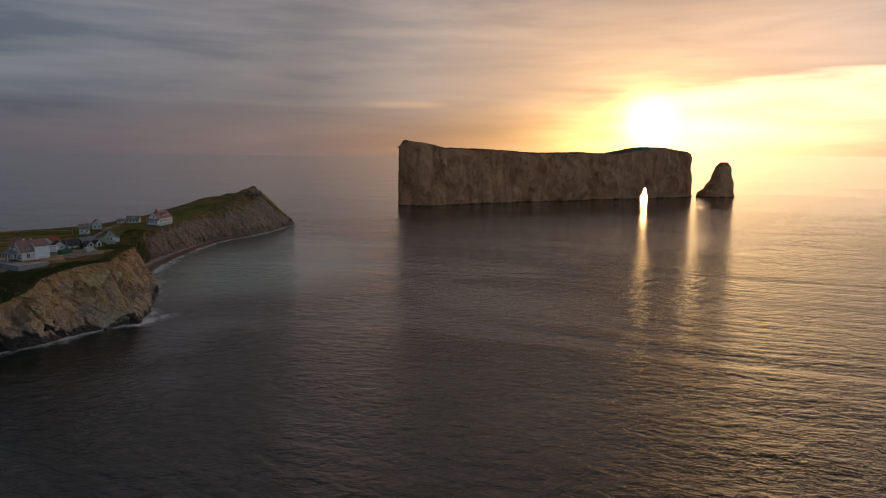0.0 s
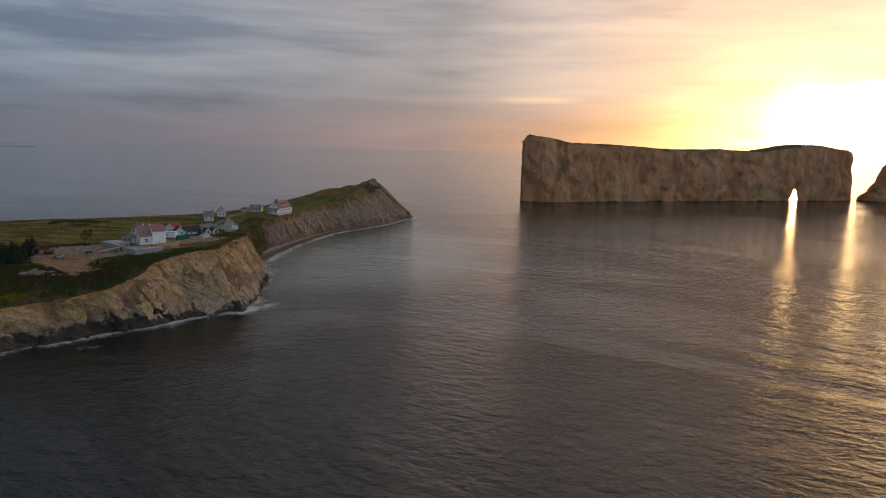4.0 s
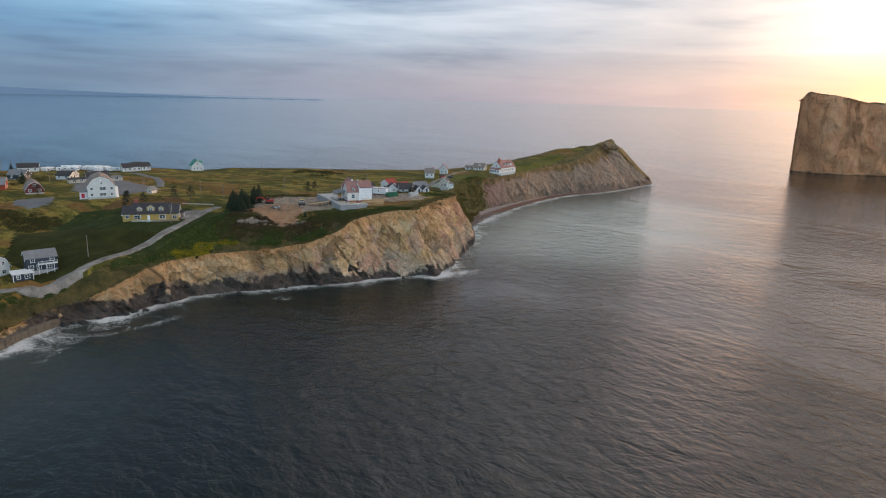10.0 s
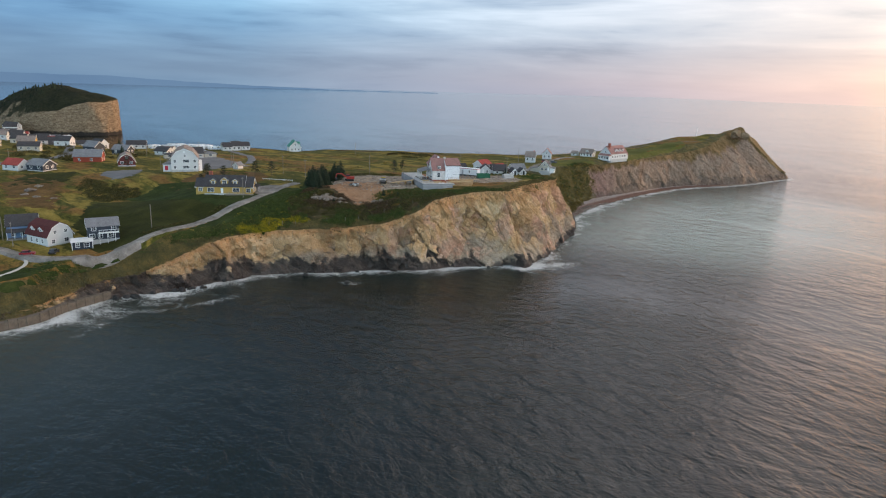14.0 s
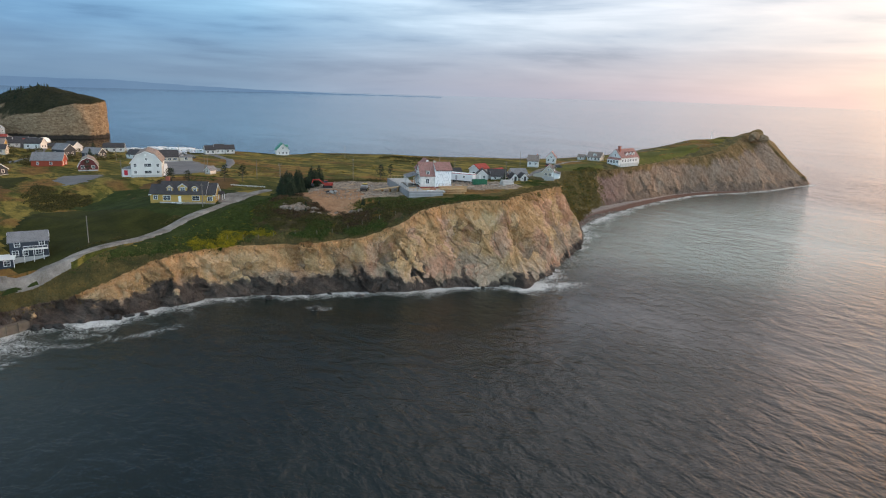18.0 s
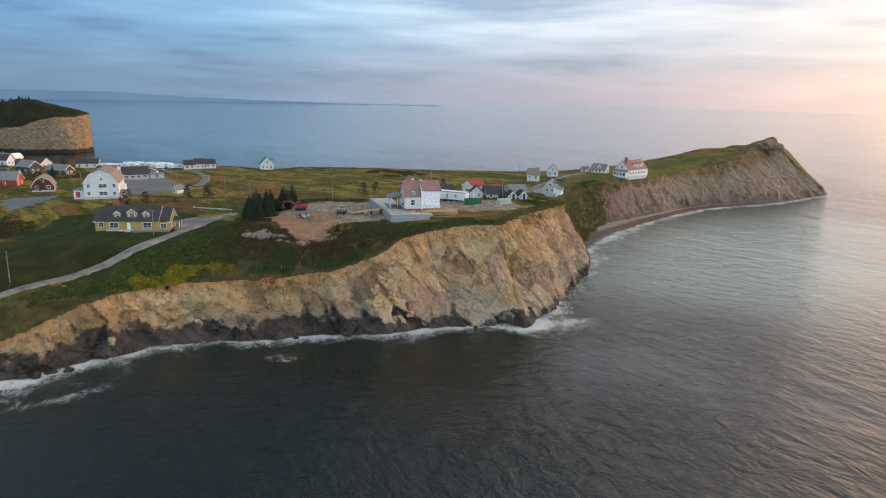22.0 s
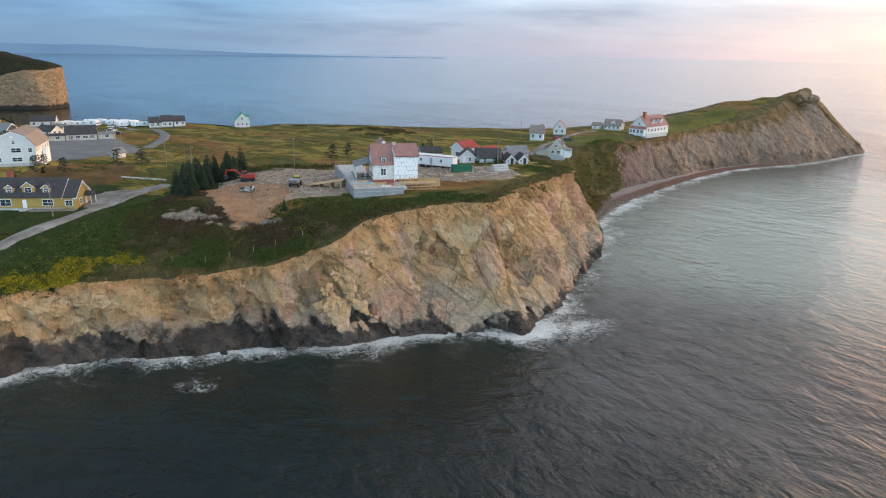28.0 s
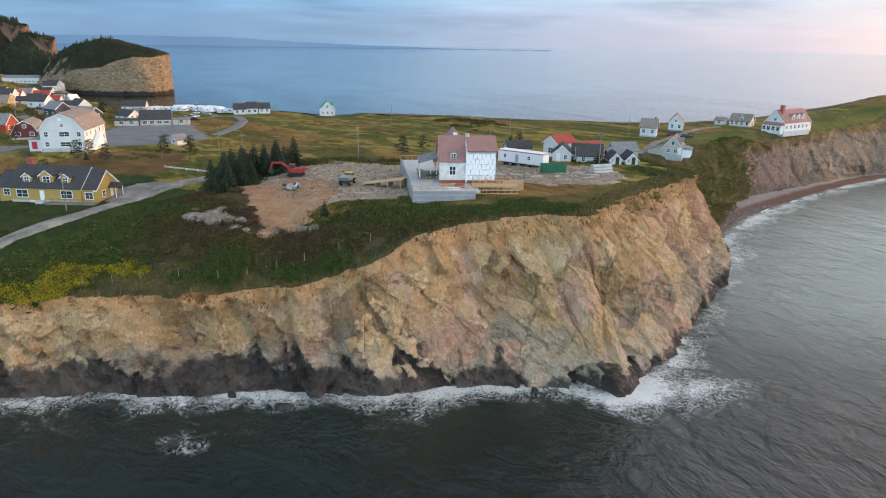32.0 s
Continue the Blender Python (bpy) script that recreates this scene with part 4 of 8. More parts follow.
def great_rock():
    a, b = Vector((-19, 905)), Vector((474, 1134))
    along = (b - a).normalized()
    back = Vector((-along.y, along.x))
    n, rows, length = 300, 42, (b - a).length
    tops = [(0, 80), (0.02, 89), (0.06, 86), (0.12, 79), (0.25, 77.5), (0.42, 72), (0.56, 73), (0.68, 71), (0.74, 77), (0.80, 82), (0.86, 81.5), (0.94, 75), (0.985, 71), (1, 62)]
    tu, tz = zip(*tops)
    co = []
    for j in range(n + 1):
        u = j / n
        zt = float(np.interp(u, tu, tz)) + 1.2 * fbm(Vector((u * 40, 3, 0)), 3)
        w = 66 * min(1, (u * 14) ** 0.5, ((1 - u) * 16 + 0.02) ** 0.5)
        mid_line = 33 + 8 * math.sin(u * 5)
        ring = []
        for i in range(rows * 2 + 12):
            if i < rows:
                v = i / (rows - 1)
                s, z = mid_line - w / 2 + v ** 2 * 6 * min(1, w / 40), -3 + (zt + 3) * v
            elif i < rows + 12:
                v = (i - rows + 0.5) / 12
                s, z = mid_line - w / 2 + 6 + (w - 12) * v, zt + 1.5 * math.sin(v * math.pi)
            else:
                v = 1 - (i - rows - 12) / (rows - 1)
                s, z = mid_line + w / 2 - v ** 2 * 6, -3 + (zt + 3) * v
            p = a + along * (u * length) + back * s
            q = Vector((p.x * 0.03, p.y * 0.03, z * 0.02))
            d = (fbm(q, 4) * 7 + abs(noise.noise(Vector((p.x * 0.04 + z * 0.015, p.y * 0.04, z * 0.03)))) * 7 + (noise.voronoi(Vector((p.x * 0.045 + z * 0.01, p.y * 0.045, z * 0.05)))[0][0] - 0.35) * 5 + fbm(Vector((p.x * 0.15, p.y * 0.15, z * 0.1)), 3) * 1.6)
            side = -1 if i < rows + 6 else 1
            d *= min(1, w / 30) * (1 if not rows <= i < rows + 12 else 0.25)
            p = p - back * side * d * 0.9
            e = along * (math.copysign(1, u - 0.5) * 0.8 * fbm(Vector((z * 0.06, 9, u)), 3)) if u < 0.01 or u > 0.99 else along * 0
            ring.append((p.x + e.x, p.y + e.y, z))
        co.append(ring)
    co = np.array(co)
    g = Geo()
    g.v = [tuple(p) for p in co.reshape(-1, 3)]
    m = co.shape[1]
    for j in range(n):
        for i in range(m):
            k = (i + 1) % m
            g.f.append((j * m + i, (j + 1) * m + i, (j + 1) * m + k, j * m + k))
    g.f.append(tuple(range(m)))
    g.f.append(tuple(n * m + i for i in range(m - 1, -1, -1)))
    me = g.mesh("great_rock", ISLAND, False)
    ob = new("sea_rock", me)
    me.polygons.foreach_set("use_smooth", [True] * len(me.polygons))
    # the sea arch, cut right through
    c = Geo()
    pa = a + along * (length * 0.773)
    prof = [(-6.5, -6), (4.5, -6), (4.6, 3), (3.6, 7), (2.4, 12), (0.9, 17), (-0.4, 17), (-1.4, 13), (-3.4, 7), (-5.8, 3)]
    view = Vector((pa.x - 10, pa.y - 6)).normalized()
    side = Vector((view.y, -view.x))
    vs = []
    for k in (-80, 160):
        for uu, zz in prof:
            q = pa + view * k + side * uu
            vs.append((q.x, q.y, zz))
    nn = len(prof)
    c.add(vs, [tuple(range(nn)), tuple(range(2 * nn - 1, nn - 1, -1))] + [(i, nn + i, nn + (i + 1) % nn, (i + 1) % nn) for i in range(nn)])
    cutter = new("cutter", c.mesh("cutter", ISLAND))
    mod = ob.modifiers.new("arch", "BOOLEAN")
    mod.operation, mod.object, mod.solver = "DIFFERENCE", cutter, "EXACT"
    dg = bpy.context.evaluated_depsgraph_get()
    cut = bpy.data.meshes.new_from_object(ob.evaluated_get(dg))
    ob.modifiers.clear()
    ob.data = cut
    bpy.data.objects.remove(cutter)
    tagged(ob, "huge reddish limestone rock island with a sea arch", "sea rock")
    # the stack that stands off its end
    g = Geo()
    base = Vector((517, 1143))
    k, r = 40, 24
    for i in range(r + 1):
        v = i / r
        z = -3 + 61 * v
        for j in range(k):
            th = j / k * math.tau
            rad = 11 * (1 - v) ** 1.3 + 11.5 * (1 - max(0, v - 0.88) * 3.4)
            lean = (1 - v) ** 1.6 * 26 * max(0, math.cos(th - 3.5)) ** 2
            rad = (rad + lean) * (1 + 0.18 * fbm(Vector((math.cos(th) * 1.5, math.sin(th) * 1.5, z * 0.06)), 4))
            g.v.append((base.x + math.cos(th) * rad, base.y + math.sin(th) * rad, z))
    for i in range(r):
        for j in range(k):
            g.f.append((i * k + j, i * k + (j + 1) % k, (i + 1) * k + (j + 1) % k, (i + 1) * k + j))
    g.f.append(tuple(r * k + j for j in range(k)))
    tagged(new("rock_pillar", g.mesh("rock_pillar", ISLAND, True)), "narrow rock stack beside the island", "sea rock")


great_rock()


# ---- far cape and hills ----
def wood_material():
    m = Mat("far_wood", 0.95, spec=0.1)
    n = m.math("ADD", m.math("MULTIPLY", m.noise(0.05, 5), 0.5), m.math("MULTIPLY", m.noise(0.4, 5, 0.7), 0.5))
    c = m.ramp(n, [(0.35, (0.014, 0.017, 0.011)), (0.6, (0.042, 0.043, 0.022)), (0.75, (0.09, 0.075, 0.036))])
    rock = m.ramp(m.noise(0.22, 7, 0.72, stretch=(1, 1, 2.6), rot=(0.18, 0.25, 0), dist=0.8), [(0.34, (0.13, 0.09, 0.056)), (0.48, (0.29, 0.208, 0.132)), (0.64, (0.43, 0.33, 0.22))])
    red = m.ramp(m.noise(0.1, 5), [(0.3, (0.19, 0.098, 0.068)), (0.7, (0.34, 0.19, 0.135))])
    rock = m.mix(m.step(m.sepz("X"), -1200, -1250), rock, red)
    # dark foot ledge, painted to pass for the cliff's dark reflection in the water too
    rock = m.mix(m.step(m.math("ADD", m.sepz(), m.math("MULTIPLY", m.math("SUBTRACT", m.noise(0.12, 4), 0.5), 8.0)), 5.0, 3.0), rock, (0.05, 0.045, 0.04))
    m.color(m.mix(m.step(m.math("ADD", m.normz(), m.math("MULTIPLY", m.math("SUBTRACT", m.noise(0.1, 4), 0.5), 0.5)), 0.45, 0.62), rock, c))
    m.bump(m.math("ADD", m.noise(0.3, 5, 0.7), m.math("MULTIPLY", m.noise(0.16, 5, 0.7, stretch=(1, 1, 1.8), rot=(0.18, 0.25, 0), dist=1.0), 0.8)), 1.0, 4.0)
    return m.m


WOOD = wood_material()


def hill(name, cx, cy, rx, ry, rz, height, cut, label):
    """A hill over an oval plan, with its seaward side broken off as a cliff where cut says so."""
    n, r = 120, 34
    g = Geo()
    cs, sn = math.cos(radians(rz)), math.sin(radians(rz))
    for i in range(r + 1):
        v = i / r
        for j in range(n):
            th = j / n * math.tau
            steep = cut(th)
            # v runs from the shore to the summit
            rr = 1 - v
            if steep > 0:
                z = height(th, rr) * (1 - (1 - min(1, v * r / 9)) ** 1.2) if v * r < 9 else height(th, rr)
                rr2 = 1 - 0.05 * min(1, v * r / 9) if v * r < 9 else 0.95 * (1 - v) / (1 - 9 / r)
                rr2 = steep * rr2 + (1 - steep) * rr
                z2 = height(th, rr)
                z = steep * (height(th, min(rr2, 0.95)) * min(1, v * r / 9)) + (1 - steep) * z2
                rr = rr2
            else:
                z = height(th, rr)
            wob = 1 + 0.05 * fbm(Vector((math.cos(th) * 3, math.sin(th) * 3, z * 0.03)), 4)
            x, y = rx * rr * math.cos(th) * wob, ry * rr * math.sin(th) * wob
            z += 3.0 * fbm(Vector((x * 0.03, y * 0.03, 0)), 4) * min(1, v * 4)
            g.v.append((cx + x * cs - y * sn, cy + x * sn + y * cs, z - 2.0 * (i == 0)))
    for i in range(r):
        for j in range(n):
            g.f.append((i * n + j, i * n + (j + 1) % n, (i + 1) * n + (j + 1) % n, (i + 1) * n + j))
    return tagged(new(name, g.mesh(name, WOOD, True)), label, "hill", kind="structure")


def cape_cut(th):
    th = (th + math.pi) % math.tau - math.pi
    return max(0.0, min(1.0, (th + 2.75) * 2.4, (1.5 - th) * 3))


def cape_height(th, rr):
    """A rounded wooded back; its cliff is tallest at the point and dies away towards the village."""
    th = (th + math.pi) % math.tau - math.pi
    rim = float(np.interp(th, (-2.2, -1.3, -0.5, 0.2), (0.14, 0.38, 0.66, 0.74)))
    cut = cape_cut(th)
    dome = 1 - rr ** 2.2
    return 54 * (cut * (rim + (1 - rim) * max(0.0, 1 - (rr / 0.95) ** 2.2)) + (1 - cut) * max(0.03, dome))


hill("far_cape", -881, 391, 96, 51, 21, cape_height, cape_cut, "wooded cape with a pale layered rock cliff across the bay")


def far_coast():
    """The low coast on the horizon, beyond the bay, its haze painted in as a glow."""
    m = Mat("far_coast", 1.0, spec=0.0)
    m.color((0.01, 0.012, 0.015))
    # haze blue put in as emission over a near-black base
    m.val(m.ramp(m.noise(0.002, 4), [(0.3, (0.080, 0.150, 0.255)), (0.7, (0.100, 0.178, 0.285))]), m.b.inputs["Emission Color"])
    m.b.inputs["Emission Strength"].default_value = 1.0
    g = Geo()
    n = 160
    for i in range(n + 1):
        t = i / n
        az = radians(-86 + 45 * t)
        h = (66 if t < 0.44 else 66 * max(0, 1 - (t - 0.44) / 0.56) ** 2.4) + 9 * noise.noise(Vector((t * 9, 1, 0))) + 4 * noise.noise(Vector((t * 37, 2, 0)))
        x, y = 4800 * math.sin(az), 4800 * math.cos(az)
        g.v += [(x, y, 10), (x, y, 24 + max(0, h) * 0.78)]
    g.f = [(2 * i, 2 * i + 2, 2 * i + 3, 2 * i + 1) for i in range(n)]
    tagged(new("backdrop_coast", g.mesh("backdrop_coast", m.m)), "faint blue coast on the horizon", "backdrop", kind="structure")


far_coast()

# ---- building materials ----
def clapboard(name, c, pitch=0.16, var=0.10, rough=0.6):
    m = Mat(name, rough)
    w = m.nt.nodes.new("ShaderNodeTexWave")
    w.wave_type, w.bands_direction, w.wave_profile = "BANDS", "Z", "SAW"
    w.inputs["Scale"].default_value = 1 / pitch / 3.2
    m.link(m.tc.outputs["Object"], w.inputs["Vector"])
    n = m.math("ADD", m.math("MULTIPLY", m.noise(0.5, 5, vec=m.tc.outputs["Object"]), 0.6), m.math("MULTIPLY", m.noise(7, 4, vec=m.tc.outputs["Object"]), 0.4))
    m.color(m.ramp(n, [(0.3, tuple(v * (1 - var * 1.6) for v in c)), (0.65, c)]))
    m.bump(w.outputs["Fac"], 0.5, 0.03)
    return m.m


def shingle(name, c, c2, rough=0.85):
    m = Mat(name, rough)
    b = m.nt.nodes.new("ShaderNodeTexBrick")
    b.inputs["Scale"].default_value = 2.2
    b.inputs["Mortar Size"].default_value = 0.012
    b.inputs["Color1"].default_value, b.inputs["Color2"].default_value = (*c, 1), (*c2, 1)
    b.inputs["Mortar"].default_value = (*(v * 0.5 for v in c), 1)
    m.link(m.tc.outputs["Object"], b.inputs["Vector"])
    n = m.noise(0.6, 6, 0.65, vec=m.tc.outputs["Object"])
    m.color(m.mix(m.math("MULTIPLY", m.step(n, 0.42, 0.68), 0.6), b.outputs["Color"], tuple(min(1, v * 1.5) for v in c)))
    m.bump(m.noise(5, 4, vec=m.tc.outputs["Object"]), 0.3, 0.03)
    return m.m


WHITE = clapboard("white_clapboard", (0.66, 0.66, 0.645))
YELLOW = clapboard("yellow_clapboard", (0.47, 0.30, 0.08))
GREYW = clapboard("slate_clapboard", (0.034, 0.044, 0.060))
BLUEW = clapboard("blue_clapboard", (0.15, 0.22, 0.34))
MAROON = clapboard("maroon_clapboard", (0.16, 0.035, 0.035))
ORANGE = clapboard("red_clapboard", (0.33, 0.06, 0.03))
BEIGE = clapboard("beige_clapboard", (0.52, 0.47, 0.38))
WORN = plain("worn_white_boards", (0.66, 0.62, 0.58), 0.8, 0.35, 0.9, bump=0.3, bscale=4)
DARKROOF = shingle("dark_shingles", (0.045, 0.042, 0.045), (0.07, 0.065, 0.066))
GREYROOF = shingle("grey_shingles", (0.17, 0.17, 0.18), (0.22, 0.22, 0.225))
BROWNROOF = shingle("brown_shingles", (0.20, 0.16, 0.14), (0.27, 0.22, 0.19))
PINKROOF = shingle("faded_red_shingles", (0.26, 0.125, 0.11), (0.36, 0.21, 0.185))
REDROOF = shingle("red_roofing", (0.30, 0.05, 0.04), (0.36, 0.07, 0.055))
MAROONROOF = shingle("maroon_roofing", (0.085, 0.022, 0.022), (0.11, 0.03, 0.028))
GREENROOF = shingle("green_roofing", (0.06, 0.24, 0.18), (0.08, 0.28, 0.21))
TRIM = plain("white_trim", (0.80, 0.80, 0.78), 0.5, 0.06)
BRICK = shingle("red_brick", (0.26, 0.08, 0.055), (0.34, 0.11, 0.08))
CONCRETE = plain("concrete", (0.46, 0.46, 0.45), 0.85, 0.22, 0.5, bump=0.2)
LUMBER = plain("raw_lumber", (0.52, 0.34, 0.18), 0.75, 0.25, 2.0, bump=0.2)
OLDWOOD = plain("weathered_wood", (0.24, 0.205, 0.17), 0.9, 0.3, 1.0, bump=0.4)
STEEL = plain("galvanised_steel", (0.42, 0.43, 0.44), 0.45, 0.2, 2.0, metal=0.7)
RUBBER = plain("black_rubber", (0.025, 0.025, 0.027), 0.8, 0.2)
ORANGEP = plain("orange_red_paint", (0.36, 0.040, 0.026), 0.55, 0.45, 1.5)
YELLOWP = plain("yellow_paint", (0.62, 0.44, 0.04), 0.45, 0.25, 2)
GREENP = plain("green_paint", (0.025, 0.14, 0.075), 0.5, 0.3, 1.5)
VANWHITE = plain("white_panel", (0.80, 0.80, 0.80), 0.4, 0.07)
REDSTRIPE = plain("red_stripe", (0.45, 0.03, 0.05), 0.45, 0.1)
BLUEP = plain("blue_paint", (0.03, 0.12, 0.42), 0.5, 0.2)
DARKMETAL = plain("dark_metal", (0.05, 0.05, 0.055), 0.5, 0.2, metal=0.4)
glass = Mat("window_glass", 0.08, spec=0.6)
glass.color(glass.ramp(glass.noise(0.7, 2), [(0.35, (0.02, 0.026, 0.034)), (0.7, (0.07, 0.08, 0.09))]))
GLASS = glass.m


def wrap_material():
    m = Mat("house_wrap", 0.5)
    b = m.nt.nodes.new("ShaderNodeTexBrick")
    b.inputs["Scale"].default_value = 1.0
    b.inputs["Mortar Size"].default_value = 0.06
    b.inputs["Brick Width"].default_value, b.inputs["Row Height"].default_value = 0.9, 1.25
    b.inputs["Color1"].default_value = b.inputs["Color2"].default_value = (0.82, 0.82, 0.82, 1)
    b.inputs["Mortar"].default_value = (0.25, 0.27, 0.30, 1)
    mp = m.nt.nodes.new("ShaderNodeMapping")
    mp.inputs["Rotation"].default_value = (radians(90), 0, 0)
    m.link(m.tc.outputs["Object"], mp.inputs[0])
    m.link(mp.outputs[0], b.inputs["Vector"])
    keep = m.step(m.noise(1.6, 3, vec=m.tc.outputs["Object"]), 0.45, 0.55)
    m.color(m.mix(keep, (0.80, 0.80, 0.80), b.outputs["Color"]))
    m.bump(m.noise(1.2, 3, vec=m.tc.outputs["Object"]), 0.5, 0.08)
    return m.m


WRAP = wrap_material()
WINDOWS = {}


def window(parent, x, y, z, face, w=0.95, h=1.3, name="window"):
    """A framed sash window on a wall; face: the turn of the wall, 0 looks to -y."""
    if (w, h) not in WINDOWS:
        t = 0.13
        g = Geo().box(-w / 2 - t, -0.07, -h / 2 - t, w / 2 + t, 0.02, -h / 2).box(-w / 2 - t, -0.07, h / 2, w / 2 + t, 0.02, h / 2 + t)
        g.box(-w / 2 - t, -0.07, -h / 2, -w / 2, 0.02, h / 2).box(w / 2, -0.07, -h / 2, w / 2 + t, 0.02, h / 2)
        g.box(-w / 2, -0.05, -0.03, w / 2, 0.0, 0.03).box(-0.03, -0.05, -h / 2, 0.03, 0.0, -0.03).box(-0.03, -0.05, 0.03, 0.03, 0.0, h / 2)
        p = Geo().box(-w / 2, -0.03, -h / 2, w / 2, 0.02, h / 2)
        WINDOWS[w, h] = g.mesh("window", TRIM), p.mesh("pane", GLASS)
    fr, pa = WINDOWS[w, h]
    ob = new(name, fr)
    ob.parent = parent
    ob.matrix_local = pose(x, y, z, 0, 0, face)
    pane = new("pane", pa)
    pane.parent = ob
    return ob


def roof_profile(style, half, h, rh, drop=0.0):
    if style == "gambrel":
        return [(-half, h), (-half * 0.62, h + rh * 0.66), (0, h + rh), (half * 0.62, h + rh * 0.66), (half, h)]
    return [(-half, h), (0, h + rh), (half, h)]


def roof_slab(prof, over, thick=0.2):
    """The outline of a roof of that profile: eaves carried out, top raised."""
    (x0, z0), (x1, z1) = prof[0], prof[1]
    k = over / abs(x1 - x0)
    low = [(x0 - (x1 - x0) * k, z0 - (z1 - z0) * k)] + prof[1:-1] + [(-(x0 - (x1 - x0) * k), z0 - (z1 - z0) * k)]
    return low + [(x, z + thick * 1.25) for x, z in reversed(low)]


def house(name, x, y, rz, w, d, h, rh, wall, roof, label, style="gable", ridge="x", z=None, wins=(), doors=(), over=0.4, chimney=(), dormers=(), category="house", group="", porch=None, base=0.5):
    z = gz(x, y) if z is None else z
    e = thing(name, x, y, z, rz, label, category, group)
    half, run = (d / 2, w / 2) if ridge == "x" else (w / 2, d / 2)
    prof = roof_profile(style, half, h, rh)
    if style == "hip":
        part("wall", Geo().box(-w / 2, -d / 2, -1.5, w / 2, d / 2, h), wall, e)
        o, k = over, min(w, d) / 2
        rx, ry = (w / 2 - k * 0.8, 0) if w >= d else (0, d / 2 - k * 0.8)
        g = Geo().add([(-w / 2 - o, -d / 2 - o, h), (w / 2 + o, -d / 2 - o, h), (w / 2 + o, d / 2 + o, h), (-w / 2 - o, d / 2 + o, h), (-rx, -ry, h + rh), (rx, ry, h + rh)],
                      [(3, 2, 1, 0), (0, 1, 5, 4), (2, 3, 4, 5), (1, 2, 5), (3, 0, 4)] if w >= d else [(3, 2, 1, 0), (0, 1, 4), (2, 3, 5), (1, 2, 5, 4), (3, 0, 4, 5)])
        part("roof", g, roof, e)
    elif style == "flat":
        part("wall", Geo().box(-w / 2, -d / 2, -1.5, w / 2, d / 2, h), wall, e)
        part("roof", Geo().box(-w / 2 - over, -d / 2 - over, h + 0.004, w / 2 + over, d / 2 + over, h + 0.3), roof, e)
    else:
        outline = [(-half, -1.5), *prof, (half, -1.5)]
        part("wall", Geo().prism(outline, ridge, -run, run), wall, e)
        part("roof", Geo().prism([(u, v + 0.02) for u, v in roof_slab(prof, over)], ridge, -run - over, run + over), roof, e)
        # barge boards on the two gables
        for s in (-1, 1):
            bb = Geo()
            o = [(u, v - 0.24) for u, v in roof_slab(prof, over, 0.22)]
            n = len(prof)
            bb.prism(o, ridge, s * (run + over) - 0.04, s * (run + over) + 0.04)
            part("barge_board", bb, TRIM, e)
    part("foundation", Geo().box(-w / 2 - 0.05, -d / 2 - 0.05, -1.6, w / 2 + 0.05, d / 2 + 0.05, base - 0.1), CONCRETE, e)
    for f, u, zz, *size in wins:
        at = {"f": (u, -d / 2, 0), "b": (u, d / 2, 180), "l": (-w / 2, u, -90), "r": (w / 2, u, 90)}[f]
        window(e, at[0], at[1], zz, at[2], *size)
    for f, u, mat in doors:
        at = {"f": (u, -d / 2, 0), "b": (u, d / 2, 180), "l": (-w / 2, u, -90), "r": (w / 2, u, 90)}[f]
        g = Geo().box(-0.48, -0.06, base, 0.48, 0.02, base + 2.05)
        ob = part("door", g, mat, e)
        ob.matrix_local = pose(at[0], at[1], 0, 0, 0, at[2])
        s = Geo().box(-0.8, -1.1, -0.6, 0.8, -0.03, base - 0.02).box(-0.8, -1.5, -0.6, 0.8, -1.1, base - 0.2)
        ob = part("step", s, CONCRETE, e)
        ob.matrix_local = pose(at[0], at[1], 0, 0, 0, at[2])
    for cx, cy, top, size in chimney:
        part("chimney", Geo().box(cx - size, cy - size, h * 0.6, cx + size, cy + size, top).box(cx - size - 0.08, cy - size - 0.08, top - 0.35, cx + size + 0.08, cy + size + 0.08, top - 0.1), BRICK, e)
    for u, zz, dw, dh, side in dormers:
        # along the ridge; side -1 faces the front
        s = side
        y0 = s * (half * (1 - (zz - h) / rh) + 0.15)
        dep = half * (dh + 0.6) / rh + 0.5
        y1 = y0 - s * dep
        if ridge == "x":
            g = Geo().prism([(u - dw / 2, zz - 0.4), (u + dw / 2, zz - 0.4), (u + dw / 2, zz + dh), (u, zz + dh + dw * 0.38), (u - dw / 2, zz + dh)], "y", y0, y1)
            part("dormer", g, wall, e)
            pr = [(-dw / 2, zz + dh), (0, zz + dh + dw * 0.38), (dw / 2, zz + dh)]
            part("dormer_roof", Geo().prism([(u + a, b + 0.02) for a, b in roof_slab(pr, 0.25, 0.14)], "y", y0 + s * 0.25, y1), roof, e)
            part("barge_board", Geo().prism([(u + a, b - 0.14) for a, b in roof_slab(pr, 0.25, 0.15)], "y", y0 + s * 0.22, y0 + s * 0.29), TRIM, e)
            window(e, u, y0, zz + dh * 0.45, 0 if s < 0 else 180, dw * 0.5, dh * 0.75)
        else:
            g = Geo().prism([(u - dw / 2, zz - 0.4), (u + dw / 2, zz - 0.4), (u + dw / 2, zz + dh), (u, zz + dh + dw * 0.38), (u - dw / 2, zz + dh)], "x", y0, y1)
            part("dormer", g, wall, e)
            pr = [(-dw / 2, zz + dh), (0, zz + dh + dw * 0.38), (dw / 2, zz + dh)]
            part("dormer_roof", Geo().prism([(u + a, b + 0.02) for a, b in roof_slab(pr, 0.25, 0.14)], "x", y0 + s * 0.25, y1), roof, e)
